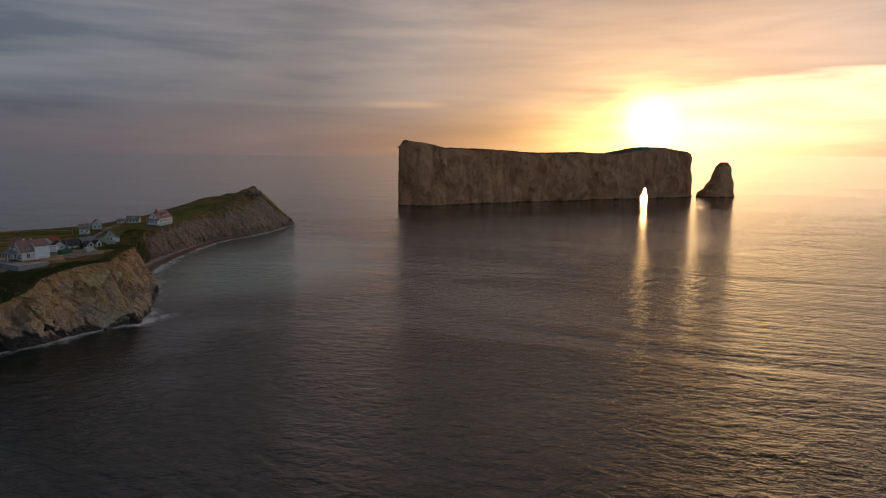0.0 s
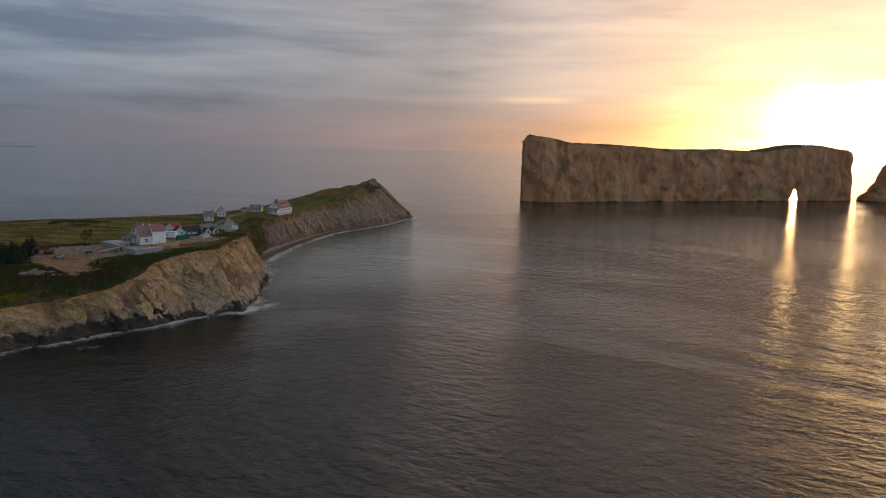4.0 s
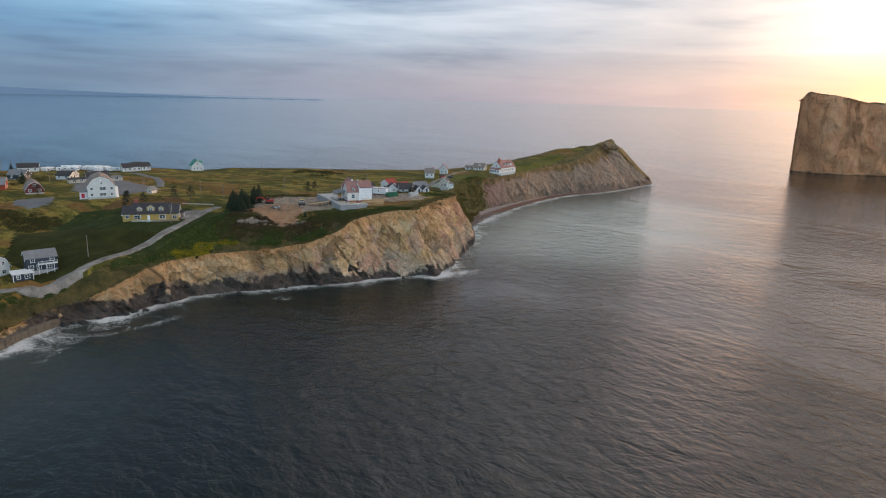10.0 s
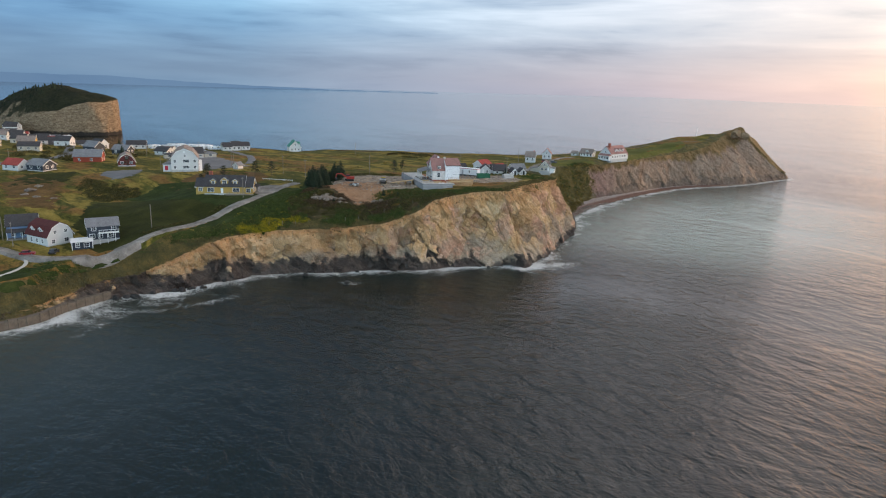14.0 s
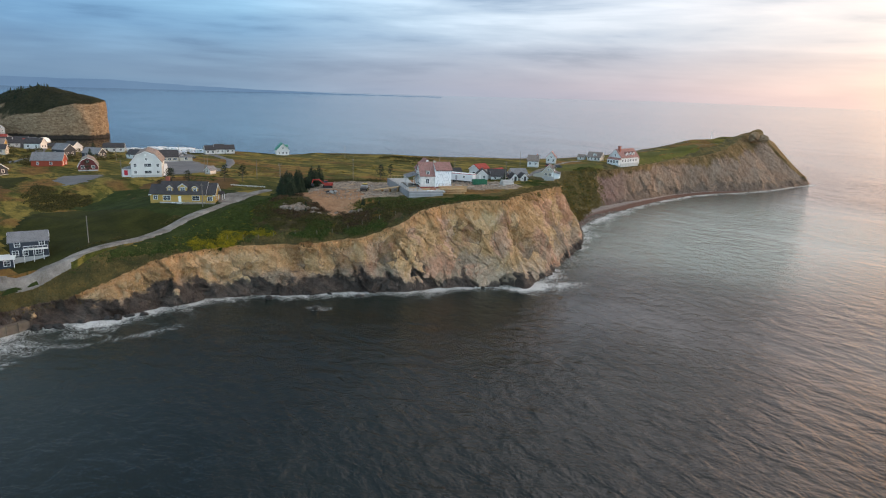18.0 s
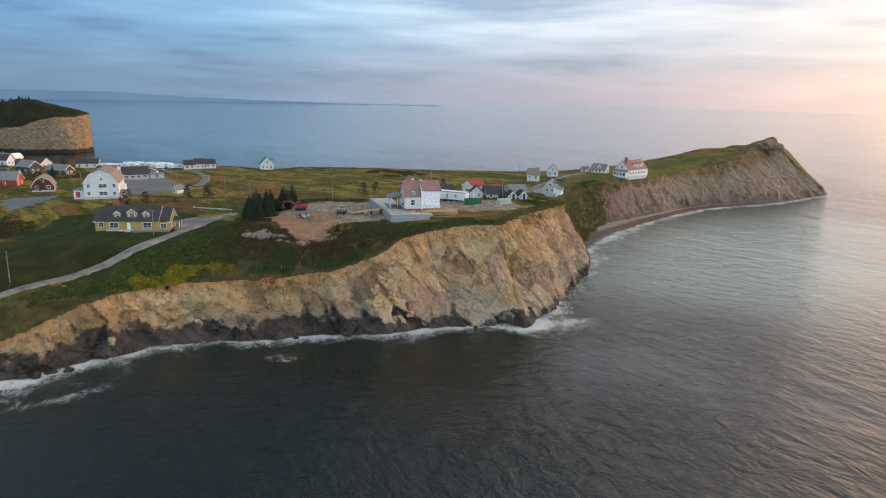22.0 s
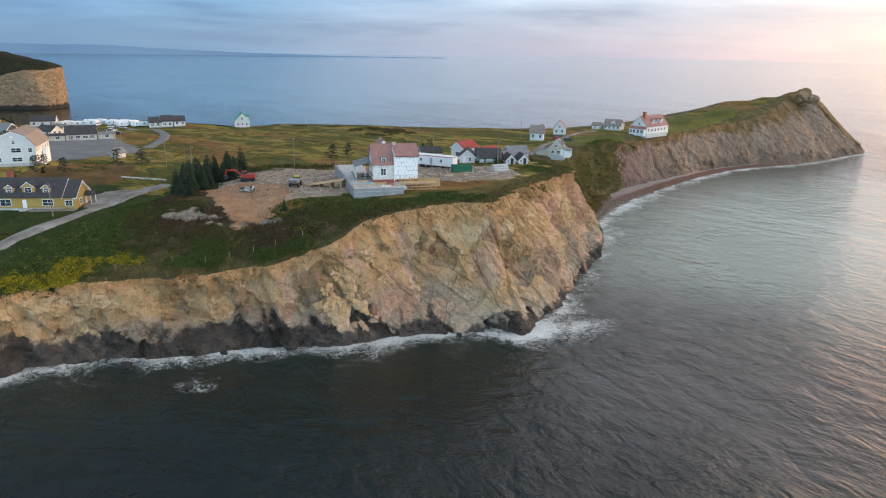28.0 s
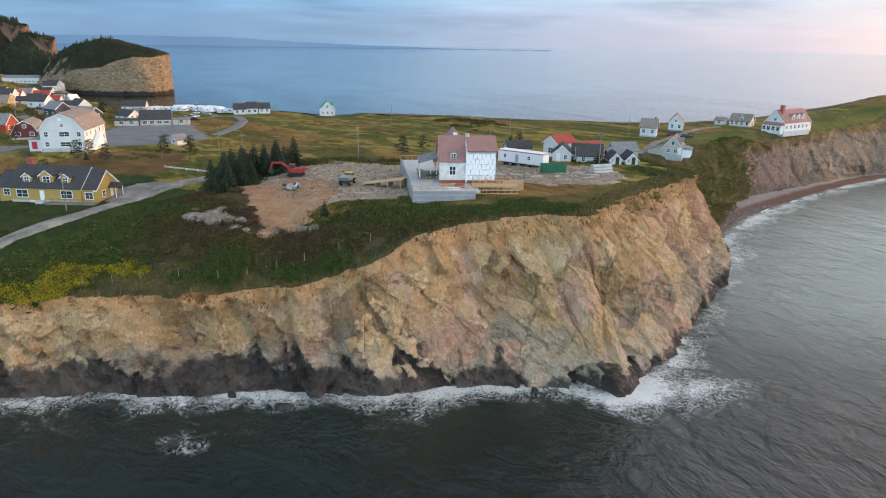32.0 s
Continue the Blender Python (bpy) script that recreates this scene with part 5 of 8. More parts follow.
            window(e, y0, u, zz + dh * 0.45, 90 if s > 0 else -90, dw * 0.5, dh * 0.75)
    if porch:
        px0, px1, py0, py1, pz = porch
        part("porch_floor", Geo().box(px0, py0, -0.8, px1, py1, base - 0.06), OLDWOOD, e)
        n = max(2, int((px1 - px0) / 2.2) + 1)
        for i in range(n):
            cx = px0 + 0.15 + (px1 - px0 - 0.3) * i / (n - 1)
            part("porch_post", Geo().box(cx - 0.08, py0 + 0.06, base - 0.06, cx + 0.08, py0 + 0.22, pz), TRIM, e)
        part("porch_roof", Geo().add([(px0 - 0.2, py0 - 0.2, pz), (px1 + 0.2, py0 - 0.2, pz), (px1 + 0.2, py1, pz + 0.7), (px0 - 0.2, py1, pz + 0.7), (px0 - 0.2, py0 - 0.2, pz + 0.18), (px1 + 0.2, py0 - 0.2, pz + 0.18), (px1 + 0.2, py1, pz + 0.88), (px0 - 0.2, py1, pz + 0.88)],
                                     [(3, 2, 1, 0), (4, 5, 6, 7), (0, 1, 5, 4), (1, 2, 6, 5), (2, 3, 7, 6), (3, 0, 4, 7)]), roof, e)
    return e


from mathutils.bvhtree import BVHTree


def surface_tree():
    vs, fs = [], []
    for ob in scene.objects:
        if ob.type == "MESH" and (ob.name.startswith("cliff") or ob.name.startswith("ground")):
            n = len(vs)
            vs += [v.co.copy() for v in ob.data.vertices]
            fs += [tuple(n + i for i in p.vertices) for p in ob.data.polygons]
    return BVHTree.FromPolygons(vs, fs)


SURF = surface_tree()


def top_z(x, y):
    hit = SURF.ray_cast(Vector((x, y, 200)), Vector((0, 0, -1)))[0]
    return hit.z if hit else gz(x, y)


# ---- draped sheets: roads, yards, soil ----
def earth(name, c1, c2, c3, scale=0.5, rough=0.95, bump=0.5):
    m = Mat(name, rough, spec=0.1)
    n = m.math("ADD", m.math("MULTIPLY", m.noise(scale * 0.4, 5, 0.6, dist=0.5), 0.6), m.math("MULTIPLY", m.noise(scale * 5, 5, 0.7), 0.4))
    m.color(m.ramp(n, [(0.33, c1), (0.5, c2), (0.67, c3)]))
    m.bump(m.noise(scale * 4, 5, 0.7), bump, 0.2)
    return m.m


GRAVEL = earth("road_gravel", (0.10, 0.088, 0.076), (0.225, 0.205, 0.185), (0.38, 0.35, 0.32), 0.6)
SITE = earth("site_rubble", (0.17, 0.125, 0.09), (0.32, 0.25, 0.19), (0.52, 0.43, 0.34), 0.8, bump=1.0)
SOIL = earth("bare_soil", (0.22, 0.112, 0.062), (0.34, 0.188, 0.105), (0.46, 0.28, 0.17), 0.7)
ASPHALT = earth("asphalt", (0.12, 0.122, 0.128), (0.17, 0.172, 0.178), (0.22, 0.22, 0.225), 0.3, bump=0.2)
LAWN = earth("mown_lawn", (0.016, 0.019, 0.0046), (0.033, 0.036, 0.008), (0.060, 0.058, 0.014), 0.25)
BANK = earth("bank_turf", (0.015, 0.024, 0.006), (0.030, 0.043, 0.011), (0.062, 0.070, 0.020), 0.5)
DARKCON = earth("formed_concrete", (0.20, 0.20, 0.21), (0.27, 0.27, 0.28), (0.35, 0.345, 0.34), 0.6, bump=0.2)
RUST = earth("rust_heath", (0.045, 0.042, 0.013), (0.125, 0.07, 0.028), (0.20, 0.125, 0.045), 0.3)
TOPGRASS = earth("headland_grass", (0.055, 0.062, 0.015), (0.092, 0.096, 0.022), (0.150, 0.138, 0.036), 0.2)
DRYLIP = earth("lip_grass", (0.045, 0.042, 0.013), (0.105, 0.082, 0.026), (0.19, 0.135, 0.046), 0.6)
PALEPATH = earth("path_concrete", (0.40, 0.38, 0.35), (0.50, 0.48, 0.44), (0.58, 0.56, 0.52), 0.6, bump=0.2)
PEBBLE = earth("bay_beach", (0.24, 0.19, 0.165), (0.34, 0.275, 0.24), (0.45, 0.37, 0.33), 0.15)
SCRUB = earth("scrub_soil", (0.028, 0.028, 0.012), (0.062, 0.048, 0.024), (0.115, 0.075, 0.042), 0.8)


def ribbon(name, line, width, mat, label, lift=0.10, step=1.5):
    st = spline([(x, y, 0, 0, 0) for x, y in line], step)[:, :2]
    t = np.gradient(st, axis=0)
    t /= np.linalg.norm(t, axis=1)[:, None]
    nn = np.stack([-t[:, 1], t[:, 0]], 1)
    cols = 7
    co = np.zeros((len(st), cols, 3))
    for j in range(len(st)):
        wv = width * (1 + 0.12 * noise.noise(Vector((st[j, 0] * 0.12, st[j, 1] * 0.12, 0))))
        for k in range(cols):
            o = (k / (cols - 1) - 0.5) * wv
            p = st[j] + nn[j] * o
            edge = abs(k / (cols - 1) - 0.5) * 2
            mid = top_z(*st[j])
            high = max(top_z(*(st[j] + nn[j] * (i / 4 - 0.5) * wv)) for i in range(5))
            z = min(high, mid + 0.8) + lift + 0.05 * (1 - edge)
            co[j, k] = (*p, z if edge < 0.99 else min(z, top_z(*p)) - 0.5)
    return tagged(new(name, grid_mesh(name, 0, 0, co[:, ::-1], mat)), label, "road", kind="structure")


def yard(name, poly, mat, label, lift=0.12, step=1.0, rough=0.0, mound=None):
    p = np.array(poly, float)
    xs, ys = np.arange(p[:, 0].min() - step, p[:, 0].max() + 2 * step, step), np.arange(p[:, 1].min() - step, p[:, 1].max() + 2 * step, step)
    X, Y = np.meshgrid(xs, ys)
    jit = np.array([(noise.noise(Vector((a * 0.35, b * 0.35, 5))), noise.noise(Vector((a * 0.35, b * 0.35, 9)))) for a, b in zip(X.ravel(), Y.ravel())]).reshape(*X.shape, 2)
    ok = inside(X + jit[..., 0] * 1.8, Y + jit[..., 1] * 1.8, p)
    low = np.array([top_z(a, b) for a, b in zip(X.ravel(), Y.ravel())]).reshape(X.shape)
    ok &= low > ground(X, Y) - 2.5
    Z = low + lift
    for it in np.ndindex(X.shape):
        q = Vector((X[it] * 0.08, Y[it] * 0.08, 0))
        Z[it] += rough * fbm(q * 6, 3)
        if mound:
            Z[it] += mound(X[it], Y[it])
    keep = ok[:-1, :-1] | ok[1:, :-1] | ok[:-1, 1:] | ok[1:, 1:]
    Z = np.where(ok, Z, low - 0.6)
    four = np.stack([low[:-1, :-1], low[1:, :-1], low[:-1, 1:], low[1:, 1:]])
    keep &= four.max(0) - four.min(0) < 1.6 * step
    idx = np.arange(X.size).reshape(X.shape)
    q = np.stack([idx[:-1, :-1], idx[:-1, 1:], idx[1:, 1:], idx[1:, :-1]], -1)[keep]
    used, inv = np.unique(q, return_inverse=True)
    me = bpy.data.meshes.new(name)
    me.from_pydata(np.stack([X, Y, Z], -1).reshape(-1, 3)[used].tolist(), [], inv.reshape(-1, 4).tolist())
    me.materials.append(mat)
    me.polygons.foreach_set("use_smooth", [True] * len(me.polygons))
    me.update()
    return tagged(new(name, me), label, "ground", kind="structure")


ribbon("road", [(-262, 128), (-242, 144), (-226, 152), (-216, 155.3), (-207, 159), (-200.5, 164.5), (-197.8, 172), (-197.2, 181), (-197.6, 191), (-199.5, 201), (-202.3, 211), (-204.8, 221), (-207.2, 231), (-211, 239.5), (-216, 248), (-219.5, 257), (-223, 267)], 4.9, GRAVEL, "pale gravel road along the clifftop", 0.3)
ribbon("footpath", [(-196, 142), (-201, 149), (-207, 154.5), (-212, 156)], 1.3, PALEPATH, "narrow pale concrete path beside the road", 0.2, 0.8)
ribbon("road_headland", [(-187, 391), (-191, 401), (-198, 416), (-204, 436), (-211, 462), (-213, 486)], 3.6, GRAVEL, "narrow pale drive to the headland houses")
ribbon("road_village", [(-380, 130), (-392, 190), (-420, 236), (-470, 262), (-540, 286), (-600, 293), (-690, 308), (-760, 322)], 8, ASPHALT, "grey main street through the village", step=5)
ribbon("road_quay", [(-318, 304), (-350, 326), (-392, 346), (-430, 352), (-470, 352)], 6, ASPHALT, "grey lane down to the shore", step=3)
yard("ground_site", [(-211, 276), (-218, 300), (-196, 316), (-175, 296), (-170, 286), (-178, 272), (-198, 268)], SITE, "rubble-strewn building site ground", 0.2, 0.9, 0.35)
yard("ground_lot", [(-196, 322), (-176, 316), (-160, 318), (-150, 330), (-156, 343), (-166, 348), (-190, 341)], SITE, "grey crushed-stone yard", 0.2, 0.9, 0.25)
yard("ground_soil", [(-205, 267), (-203, 279), (-190, 284), (-178, 276), (-171, 264), (-174.5, 259), (-184, 262), (-194, 265)], SOIL, "bare reddish soil slope", 0.4, 0.8, 0.25)
yard("ground_scrub", [(-200, 246), (-206, 256), (-205, 270), (-193, 268), (-178, 264), (-168, 266), (-164, 280), (-150, 291), (-146, 284), (-153, 269), (-163, 257), (-176, 243), (-188, 236)], SCRUB, "dark scrub slope with rock", 0.10, 1.0, 0.25)
yard("ground_bank", [(-201, 232), (-206, 243), (-203, 257), (-194, 262), (-184, 240), (-178, 226), (-181, 206), (-187, 200), (-193, 210), (-196.5, 221)], BANK, "rough green bank below the road", 0.06, 1.2, 0.1)
yard("ground_slope", [(-184, 112), (-198, 134), (-207, 151), (-199, 160), (-193, 172), (-192.5, 190), (-195, 205), (-185, 205), (-182, 190), (-185, 172), (-184, 158), (-180.5, 146)], BANK, "rough green bank above the sea wall", 0.10, 1.2, 0.2)
yard("ground_verge", [(-193.5, 168), (-193, 190), (-196.5, 201), (-201, 212), (-203.5, 222), (-206.5, 232), (-210.5, 240.5), (-215, 248), (-219, 258), (-205, 262), (-200, 246), (-194, 230), (-188, 214), (-186, 200), (-187, 184), (-188, 172)], BANK, "rough green verge of the road", 0.16, 1.0, 0.1)
yard("ground_lip", [(-172, 282), (-164, 292), (-157, 302), (-151, 313), (-152, 326), (-146, 338), (-139, 332), (-138, 312), (-149, 296), (-160, 282)], DRYLIP, "dry brown and olive grass along the cliff edge", 0.10, 1.0, 0.15)
yard("ground_thicket", [(-203, 255), (-213, 261), (-226, 278), (-225, 294), (-211, 291), (-206, 279), (-199, 266)], BANK, "rough green ground under the spruces", 0.14, 1.2, 0.2)
yard("ground_garden", [(-206, 222), (-207.5, 231), (-211.5, 240), (-219, 256), (-234, 258), (-256, 244), (-270, 228), (-262, 208), (-226, 218)], BANK, "dark green grass round the yellow house", 0.16, 1.5, 0.1)
yard("ground_lawn", [(-199, 172), (-198, 190), (-200, 203), (-205.5, 224), (-226, 226), (-254, 216), (-262, 196), (-240, 180)], LAWN, "green lawn below the road", 0.12, 1.5)
yard("driveway", [(-212, 241), (-218, 242.5), (-225, 245.5), (-228, 250), (-225, 256), (-219, 260), (-215, 250)], GRAVEL, "pale gravel drive beside the yellow house", 0.26, 0.8)
yard("ground_heath", [(-232, 250), (-244, 268), (-262, 276), (-284, 272), (-272, 246), (-262, 226), (-246, 226)], RUST, "rust-coloured rough grass", 0.12, 2.0)
yard("ground_rough", [(-322, 180), (-330, 197), (-305, 203), (-279, 190), (-262, 182), (-277, 171)], RUST, "rough rusty ground with rock", 0.12, 2.0, 0.5)
yard("ground_green", [(-196, 415), (-188, 440), (-186, 468), (-200, 480), (-206, 450), (-200, 425)], TOPGRASS, "short green turf on the headland", 0.12, 1.5)
yard("ground_top", [(-183, 506), (-182, 545), (-178, 590), (-190, 610), (-203, 560), (-203, 510)], TOPGRASS, "short green turf on the headland", 0.12, 2.0)
yard("ground_beach", [(-735, 341), (-800, 345), (-868, 355), (-926, 378), (-962, 404), (-982, 398), (-946, 366), (-880, 342), (-800, 335)], PEBBLE, "pinkish pebble beach of the bay", 0.3, 4.0)
yard("ground_green_lawn", [(-312, 180), (-340, 196), (-334, 219), (-307, 203)], LAWN, "bright green lawn below the village", 0.16, 2.0)
yard("parking", [(-300, 262), (-303, 296), (-318, 302), (-366, 312), (-372, 284), (-340, 262)], ASPHALT, "wide grey car park", 0.15, 2.5)
yard("parking_small", [(-313, 219), (-296, 219.5), (-294, 228), (-321, 244.5), (-327, 228)], ASPHALT, "small grey car park", 0.15, 1.5)


# ---- houses of the clifftop ----
def yellow_house():
    e = house("yellow_house", -227.6, 235.6, 47, 15.5, 9, 3.7, 3.7, YELLOW, DARKROOF, "yellow clapboard house with dark roof and three dormers", wins=[("f", -5.3, 2.2, 2.4, 1.5), ("f", 4.6, 2.2, 2.4, 1.5), ("b", 3, 2.2), ("f", -3.2, 0.35, 0.8, 0.4), ("r", 2.6, 5.6)],
              doors=[("f", -0.9, TRIM)], chimney=[(-6.2, 1.0, 9.0, 0.6)], dormers=[(-4.4, 4.5, 2.0, 1.3, -1), (0.0, 4.5, 2.9, 1.6, -1), (4.2, 4.5, 2.0, 1.3, -1)], base=0.9, z=20.9)
    # lower wings at both ends
    for x0, x1, d, h, rh in ((-11.3, -7.75, 7.0, 3.5, 2.7), (7.75, 11.0, 8.4, 3.6, 3.3)):
        pr = roof_profile("gable", d / 2, h, rh)
        part("wing_wall", Geo().prism([(-d / 2, -1.5), *pr, (d / 2, -1.5)], "x", x0, x1), YELLOW, e)
        part("wing_roof", Geo().prism([(u, v + 0.02) for u, v in roof_slab(pr, 0.4)], "x", x0 - (0.4 if x0 < 0 else 0), x1 + (0.4 if x0 > 0 else 0)), DARKROOF, e)
        part("barge_board", Geo().prism([(u, v - 0.24) for u, v in roof_slab(pr, 0.4, 0.22)], "x", (x0 if x0 < 0 else x1) - 0.45, (x0 if x0 < 0 else x1) + 0.45), TRIM, e)
    window(e, -9.5, -3.5, 2.2, 0, 1.3, 1.3)
    window(e, 9.4, -4.2, 2.0, 0, 1.6, 1.3)
    window(e, 11.0, -1.4, 2.0, 90, 1.0, 1.3)
    part("porch_roof", Geo().prism([(0.2, 2.9), (3.2, 2.9), (1.7, 4.0)], "x", 11.0, 13.0), DARKROOF, e)
    part("side_door", Geo().box(11.0, 1.2, 0.7, 11.08, 2.1, 2.7), TRIM, e)
    for cy in (0.3, 3.1):
        part("porch_post", Geo().box(12.7, cy - 0.07, 0.3, 12.85, cy + 0.07, 2.95), TRIM, e)
    part("porch_floor", Geo().box(11.05, 0.0, -1.0, 13.1, 3.4, 0.65), OLDWOOD, e)
    part("terrace", Geo().box(0.8, -6.6, -1.0, 11.5, -4.6, 0.7), OLDWOOD, e)
    for i in range(8):
        cx = 1.0 + i * 1.47
        part("rail_post", Geo().box(cx - 0.05, -6.6, 0.7, cx + 0.05, -6.5, 1.6), OLDWOOD, e)
    part("rail", Geo().box(0.8, -6.6, 1.6, 11.5, -6.48, 1.68), OLDWOOD, e)


def villa():
    e = thing("villa", -168.8, 303.2, 28.1, 55, "old white villa under repair with faded red roof and house wrap", "house")
    e.matrix_world = e.matrix_world @ Matrix.Diagonal((1, 1, 0.9, 1))
    part("wall", Geo().prism([(-4.5, 0.1), (-4.5, 4.5), (0, 9.3), (4.5, 4.5), (4.5, 0.1)], "x", -6.0, -0.5), WORN, e, "worn white boards")
    part("wall", Geo().prism([(-4.7, 0.1), (-4.7, 6.6), (0, 9.25), (4.5, 6.0), (4.5, 0.1)], "x", -0.5, 5.6), WRAP, e, "white printed house wrap")
    part("wall", Geo().prism([(-5.6, 0), (-5.6, 6.6), (-2.4, 10.2), (0.8, 6.6), (0.8, 0)], "y", 1.2, 8.0), WORN, e)
    part("roof", Geo().add([(-6.25, -4.85, 4.2), (-0.4, -4.85, 4.2), (-0.4, 0, 9.5), (-6.25, 0, 9.5), (-6.25, -4.85, 4.4), (-0.4, -4.85, 4.4), (-0.4, 0, 9.7), (-6.25, 0, 9.7)],
                           [(3, 2, 1, 0), (4, 5, 6, 7), (0, 1, 5, 4), (1, 2, 6, 5), (2, 3, 7, 6), (3, 0, 4, 7)]), PINKROOF, e)
    part("roof", Geo().prism([(-5.0, 6.55), (0, 9.45), (5.0, 5.8), (5.0, 6.05), (0, 9.72), (-5.0, 6.8)], "x", -0.35, 6.0), PINKROOF, e)
    part("roof", Geo().prism([(0, 9.5), (4.9, 4.2), (4.9, 4.45), (0, 9.72)], "x", -6.25, -0.42), PINKROOF, e)
    part("roof", Geo().prism([(-6.1, 6.1), (-2.4, 10.35), (1.3, 6.1), (1.3, 6.35), (-2.4, 10.65), (-6.1, 6.35)], "y", 0.6, 8.3), PINKROOF, e)
    part("roof_patch", Geo().box(-2.9, 0.45, 9.6, -2.1, 0.62, 10.3), TRIM, e)
    # dormer in the lower slope
    part("dormer", Geo().box(-3.9, -4.2, 4.7, -2.4, -2.6, 6.5), OLDWOOD, e)
    window(e, -3.15, -4.2, 5.6, 0, 0.9, 1.1)
    window(e, -3.3, -4.5, 2.3, 0, 1.2, 1.9)
    window(e, -6.0, -2.3, 2.0, -90, 1.1, 1.8)
    window(e, -6.0, 1.5, 2.2, -90, 1.1, 1.8)
    window(e, -6.0, -0.4, 5.6, -90, 0.9, 1.3)
    part("corner_board", Geo().box(-0.6, -4.85, -0.4, -0.35, -4.62, 6.6), TRIM, e)
    part("chimney_stub", Geo().box(-0.4, -0.6, 9.0, 0.5, 0.3, 10.1), BEIGE, e)
    part("foundation", Geo().box(-5.9, -4.4, -2.6, 5.5, 4.4, 0.1), BRICK, e)
    # veranda on the west side
    part("veranda_roof", Geo().add([(-10.2, -0.5, 3.2), (-6.0, -0.5, 4.4), (-6.0, 8.0, 4.4), (-10.2, 8.0, 3.2), (-10.2, -0.5, 3.45), (-6.0, -0.5, 4.65), (-6.0, 8.0, 4.65), (-10.2, 8.0, 3.45)],
                                   [(3, 2, 1, 0), (4, 5, 6, 7), (0, 1, 5, 4), (1, 2, 6, 5), (2, 3, 7, 6), (3, 0, 4, 7)]), GREYROOF, e, "grey boarded veranda roof")
    for cx, cy in ((-9.9, -0.2), (-9.9, 2.6), (-9.9, 5.2), (-9.9, 7.7), (-7.6, -0.2), (-6.3, -0.2)):
        part("veranda_post", Geo().box(cx - 0.11, cy - 0.11, -0.9, cx + 0.11, cy + 0.11, 3.4), WORN, e)
    part("veranda_floor", Geo().box(-10.2, -0.6, -0.5, -6.0, 8.0, -0.25), OLDWOOD, e)
    part("beam", Geo().box(-8.6, -0.7, 0.2, -6.1, -0.5, 0.5).box(-6.3, -4.2, 1.2, -6.1, 1.0, 1.5), DARKMETAL, e)
    # terrace of new concrete
    t = thing("concrete_terrace", -168.8, 303.2, 28.1, 55, "new grey concrete terrace and retaining wall round the villa", "terrace")

    def block(corners, z0, z1):
        n = len(corners)
        vs = [(u, v, z) for z in (z0, z1) for u, v in corners]
        return Geo().add(vs, [tuple(range(n - 1, -1, -1)), tuple(range(n, 2 * n))] + [(i, (i + 1) % n, n + (i + 1) % n, n + i) for i in range(n)])

    part("slab", block([(-11.5, -12.9), (-5.9, -12.9), (-5.9, 24.0), (-13.6, 24.0)], -0.85, -0.55), CONCRETE, t)
    part("slab", Geo().box(-5.9, -12.9, -0.85, 1.5, -4.9, -0.55), CONCRETE, t)
    part("retaining_wall", Geo().box(-11.8, -13.2, -4.8, 0.6, -12.9, -0.45), DARKCON, t)
    for i in range(4):
        part("form_seam", Geo().box(-11.8, -13.24, -4.2 + i, 0.6, -13.2, -4.12 + i), CONCRETE, t)
    part("retaining_wall", block([(-11.8, -12.9), (-11.5, -12.9), (-13.6, 24.2), (-13.9, 24.2)], -4.8, -0.45), DARKCON, t)
    part("fill", block([(-11.45, -12.85), (0.6, -12.85), (0.6, 16.0), (-6.0, 23.9), (-13.5, 23.9)], -4.8, -0.95), SOIL, t)
    for i in range(9):
        cx = -11.7 + i * 1.5
        part("rail_post", Geo().box(cx - 0.04, -13.15, -0.45, cx + 0.04, -13.07, 0.6), LUMBER, t)
    for zz in (0.1, 0.55):
        part("rail", Geo().box(-11.8, -13.17, zz, 0.6, -13.07, zz + 0.09), LUMBER, t)
    for i in range(14):
        k = i / 13
        cx, cy = -11.65 - 2.1 * k, -12.9 + 36.9 * k
        part("rail_post", Geo().box(cx - 0.04, cy - 0.04, -0.45, cx + 0.04, cy + 0.04, 0.35), OLDWOOD, t)
    for i in range(6):
        part("rail_post", Geo().box(-13.6 + i * 1.3, 24.0, -0.45, -13.52 + i * 1.3, 24.08, 0.55), LUMBER, t)
    part("rail", Geo().box(-13.6, 24.0, 0.45, -6.5, 24.09, 0.55), LUMBER, t)
    # stacks of material left on the slab
    for i, (cu, cv, lu, lv, hz, mat) in enumerate([(-7.2, 3.2, 0.7, 1.6, 0.5, DARKMETAL), (-8.6, -3.0, 1.4, 0.4, 0.3, LUMBER), (-4.2, -7.4, 1.6, 0.5, 0.45, LUMBER), (-7.0, -6.6, 0.5, 0.5, 0.6, STEEL), (-2.2, -8.8, 0.9, 0.6, 0.8, BRICK), (-9.4, 9.5, 0.5, 1.8, 0.25, OLDWOOD), (-3.4, -10.6, 1.2, 0.4, 0.35, TRIM)]):
        k = thing("material_stack", *(t.matrix_world @ Vector((cu, cv, -0.55))), 55 + 9 * (i % 3), "small stack of building material on the terrace", "building material", "stacks on the terrace")
        for j in range(3):
            part("piece", Geo().box(-lu * (1 - 0.1 * j), -lv, hz * j / 3 + 0.004, lu, lv * (1 - 0.12 * j), hz * (j + 1) / 3), mat, k)
    # timber shoring in front of the right-hand wing
    s = thing("timber_shoring", -168.8, 303.2, 28.1, 55, "raw lumber scaffold and shoring boards", "scaffold")
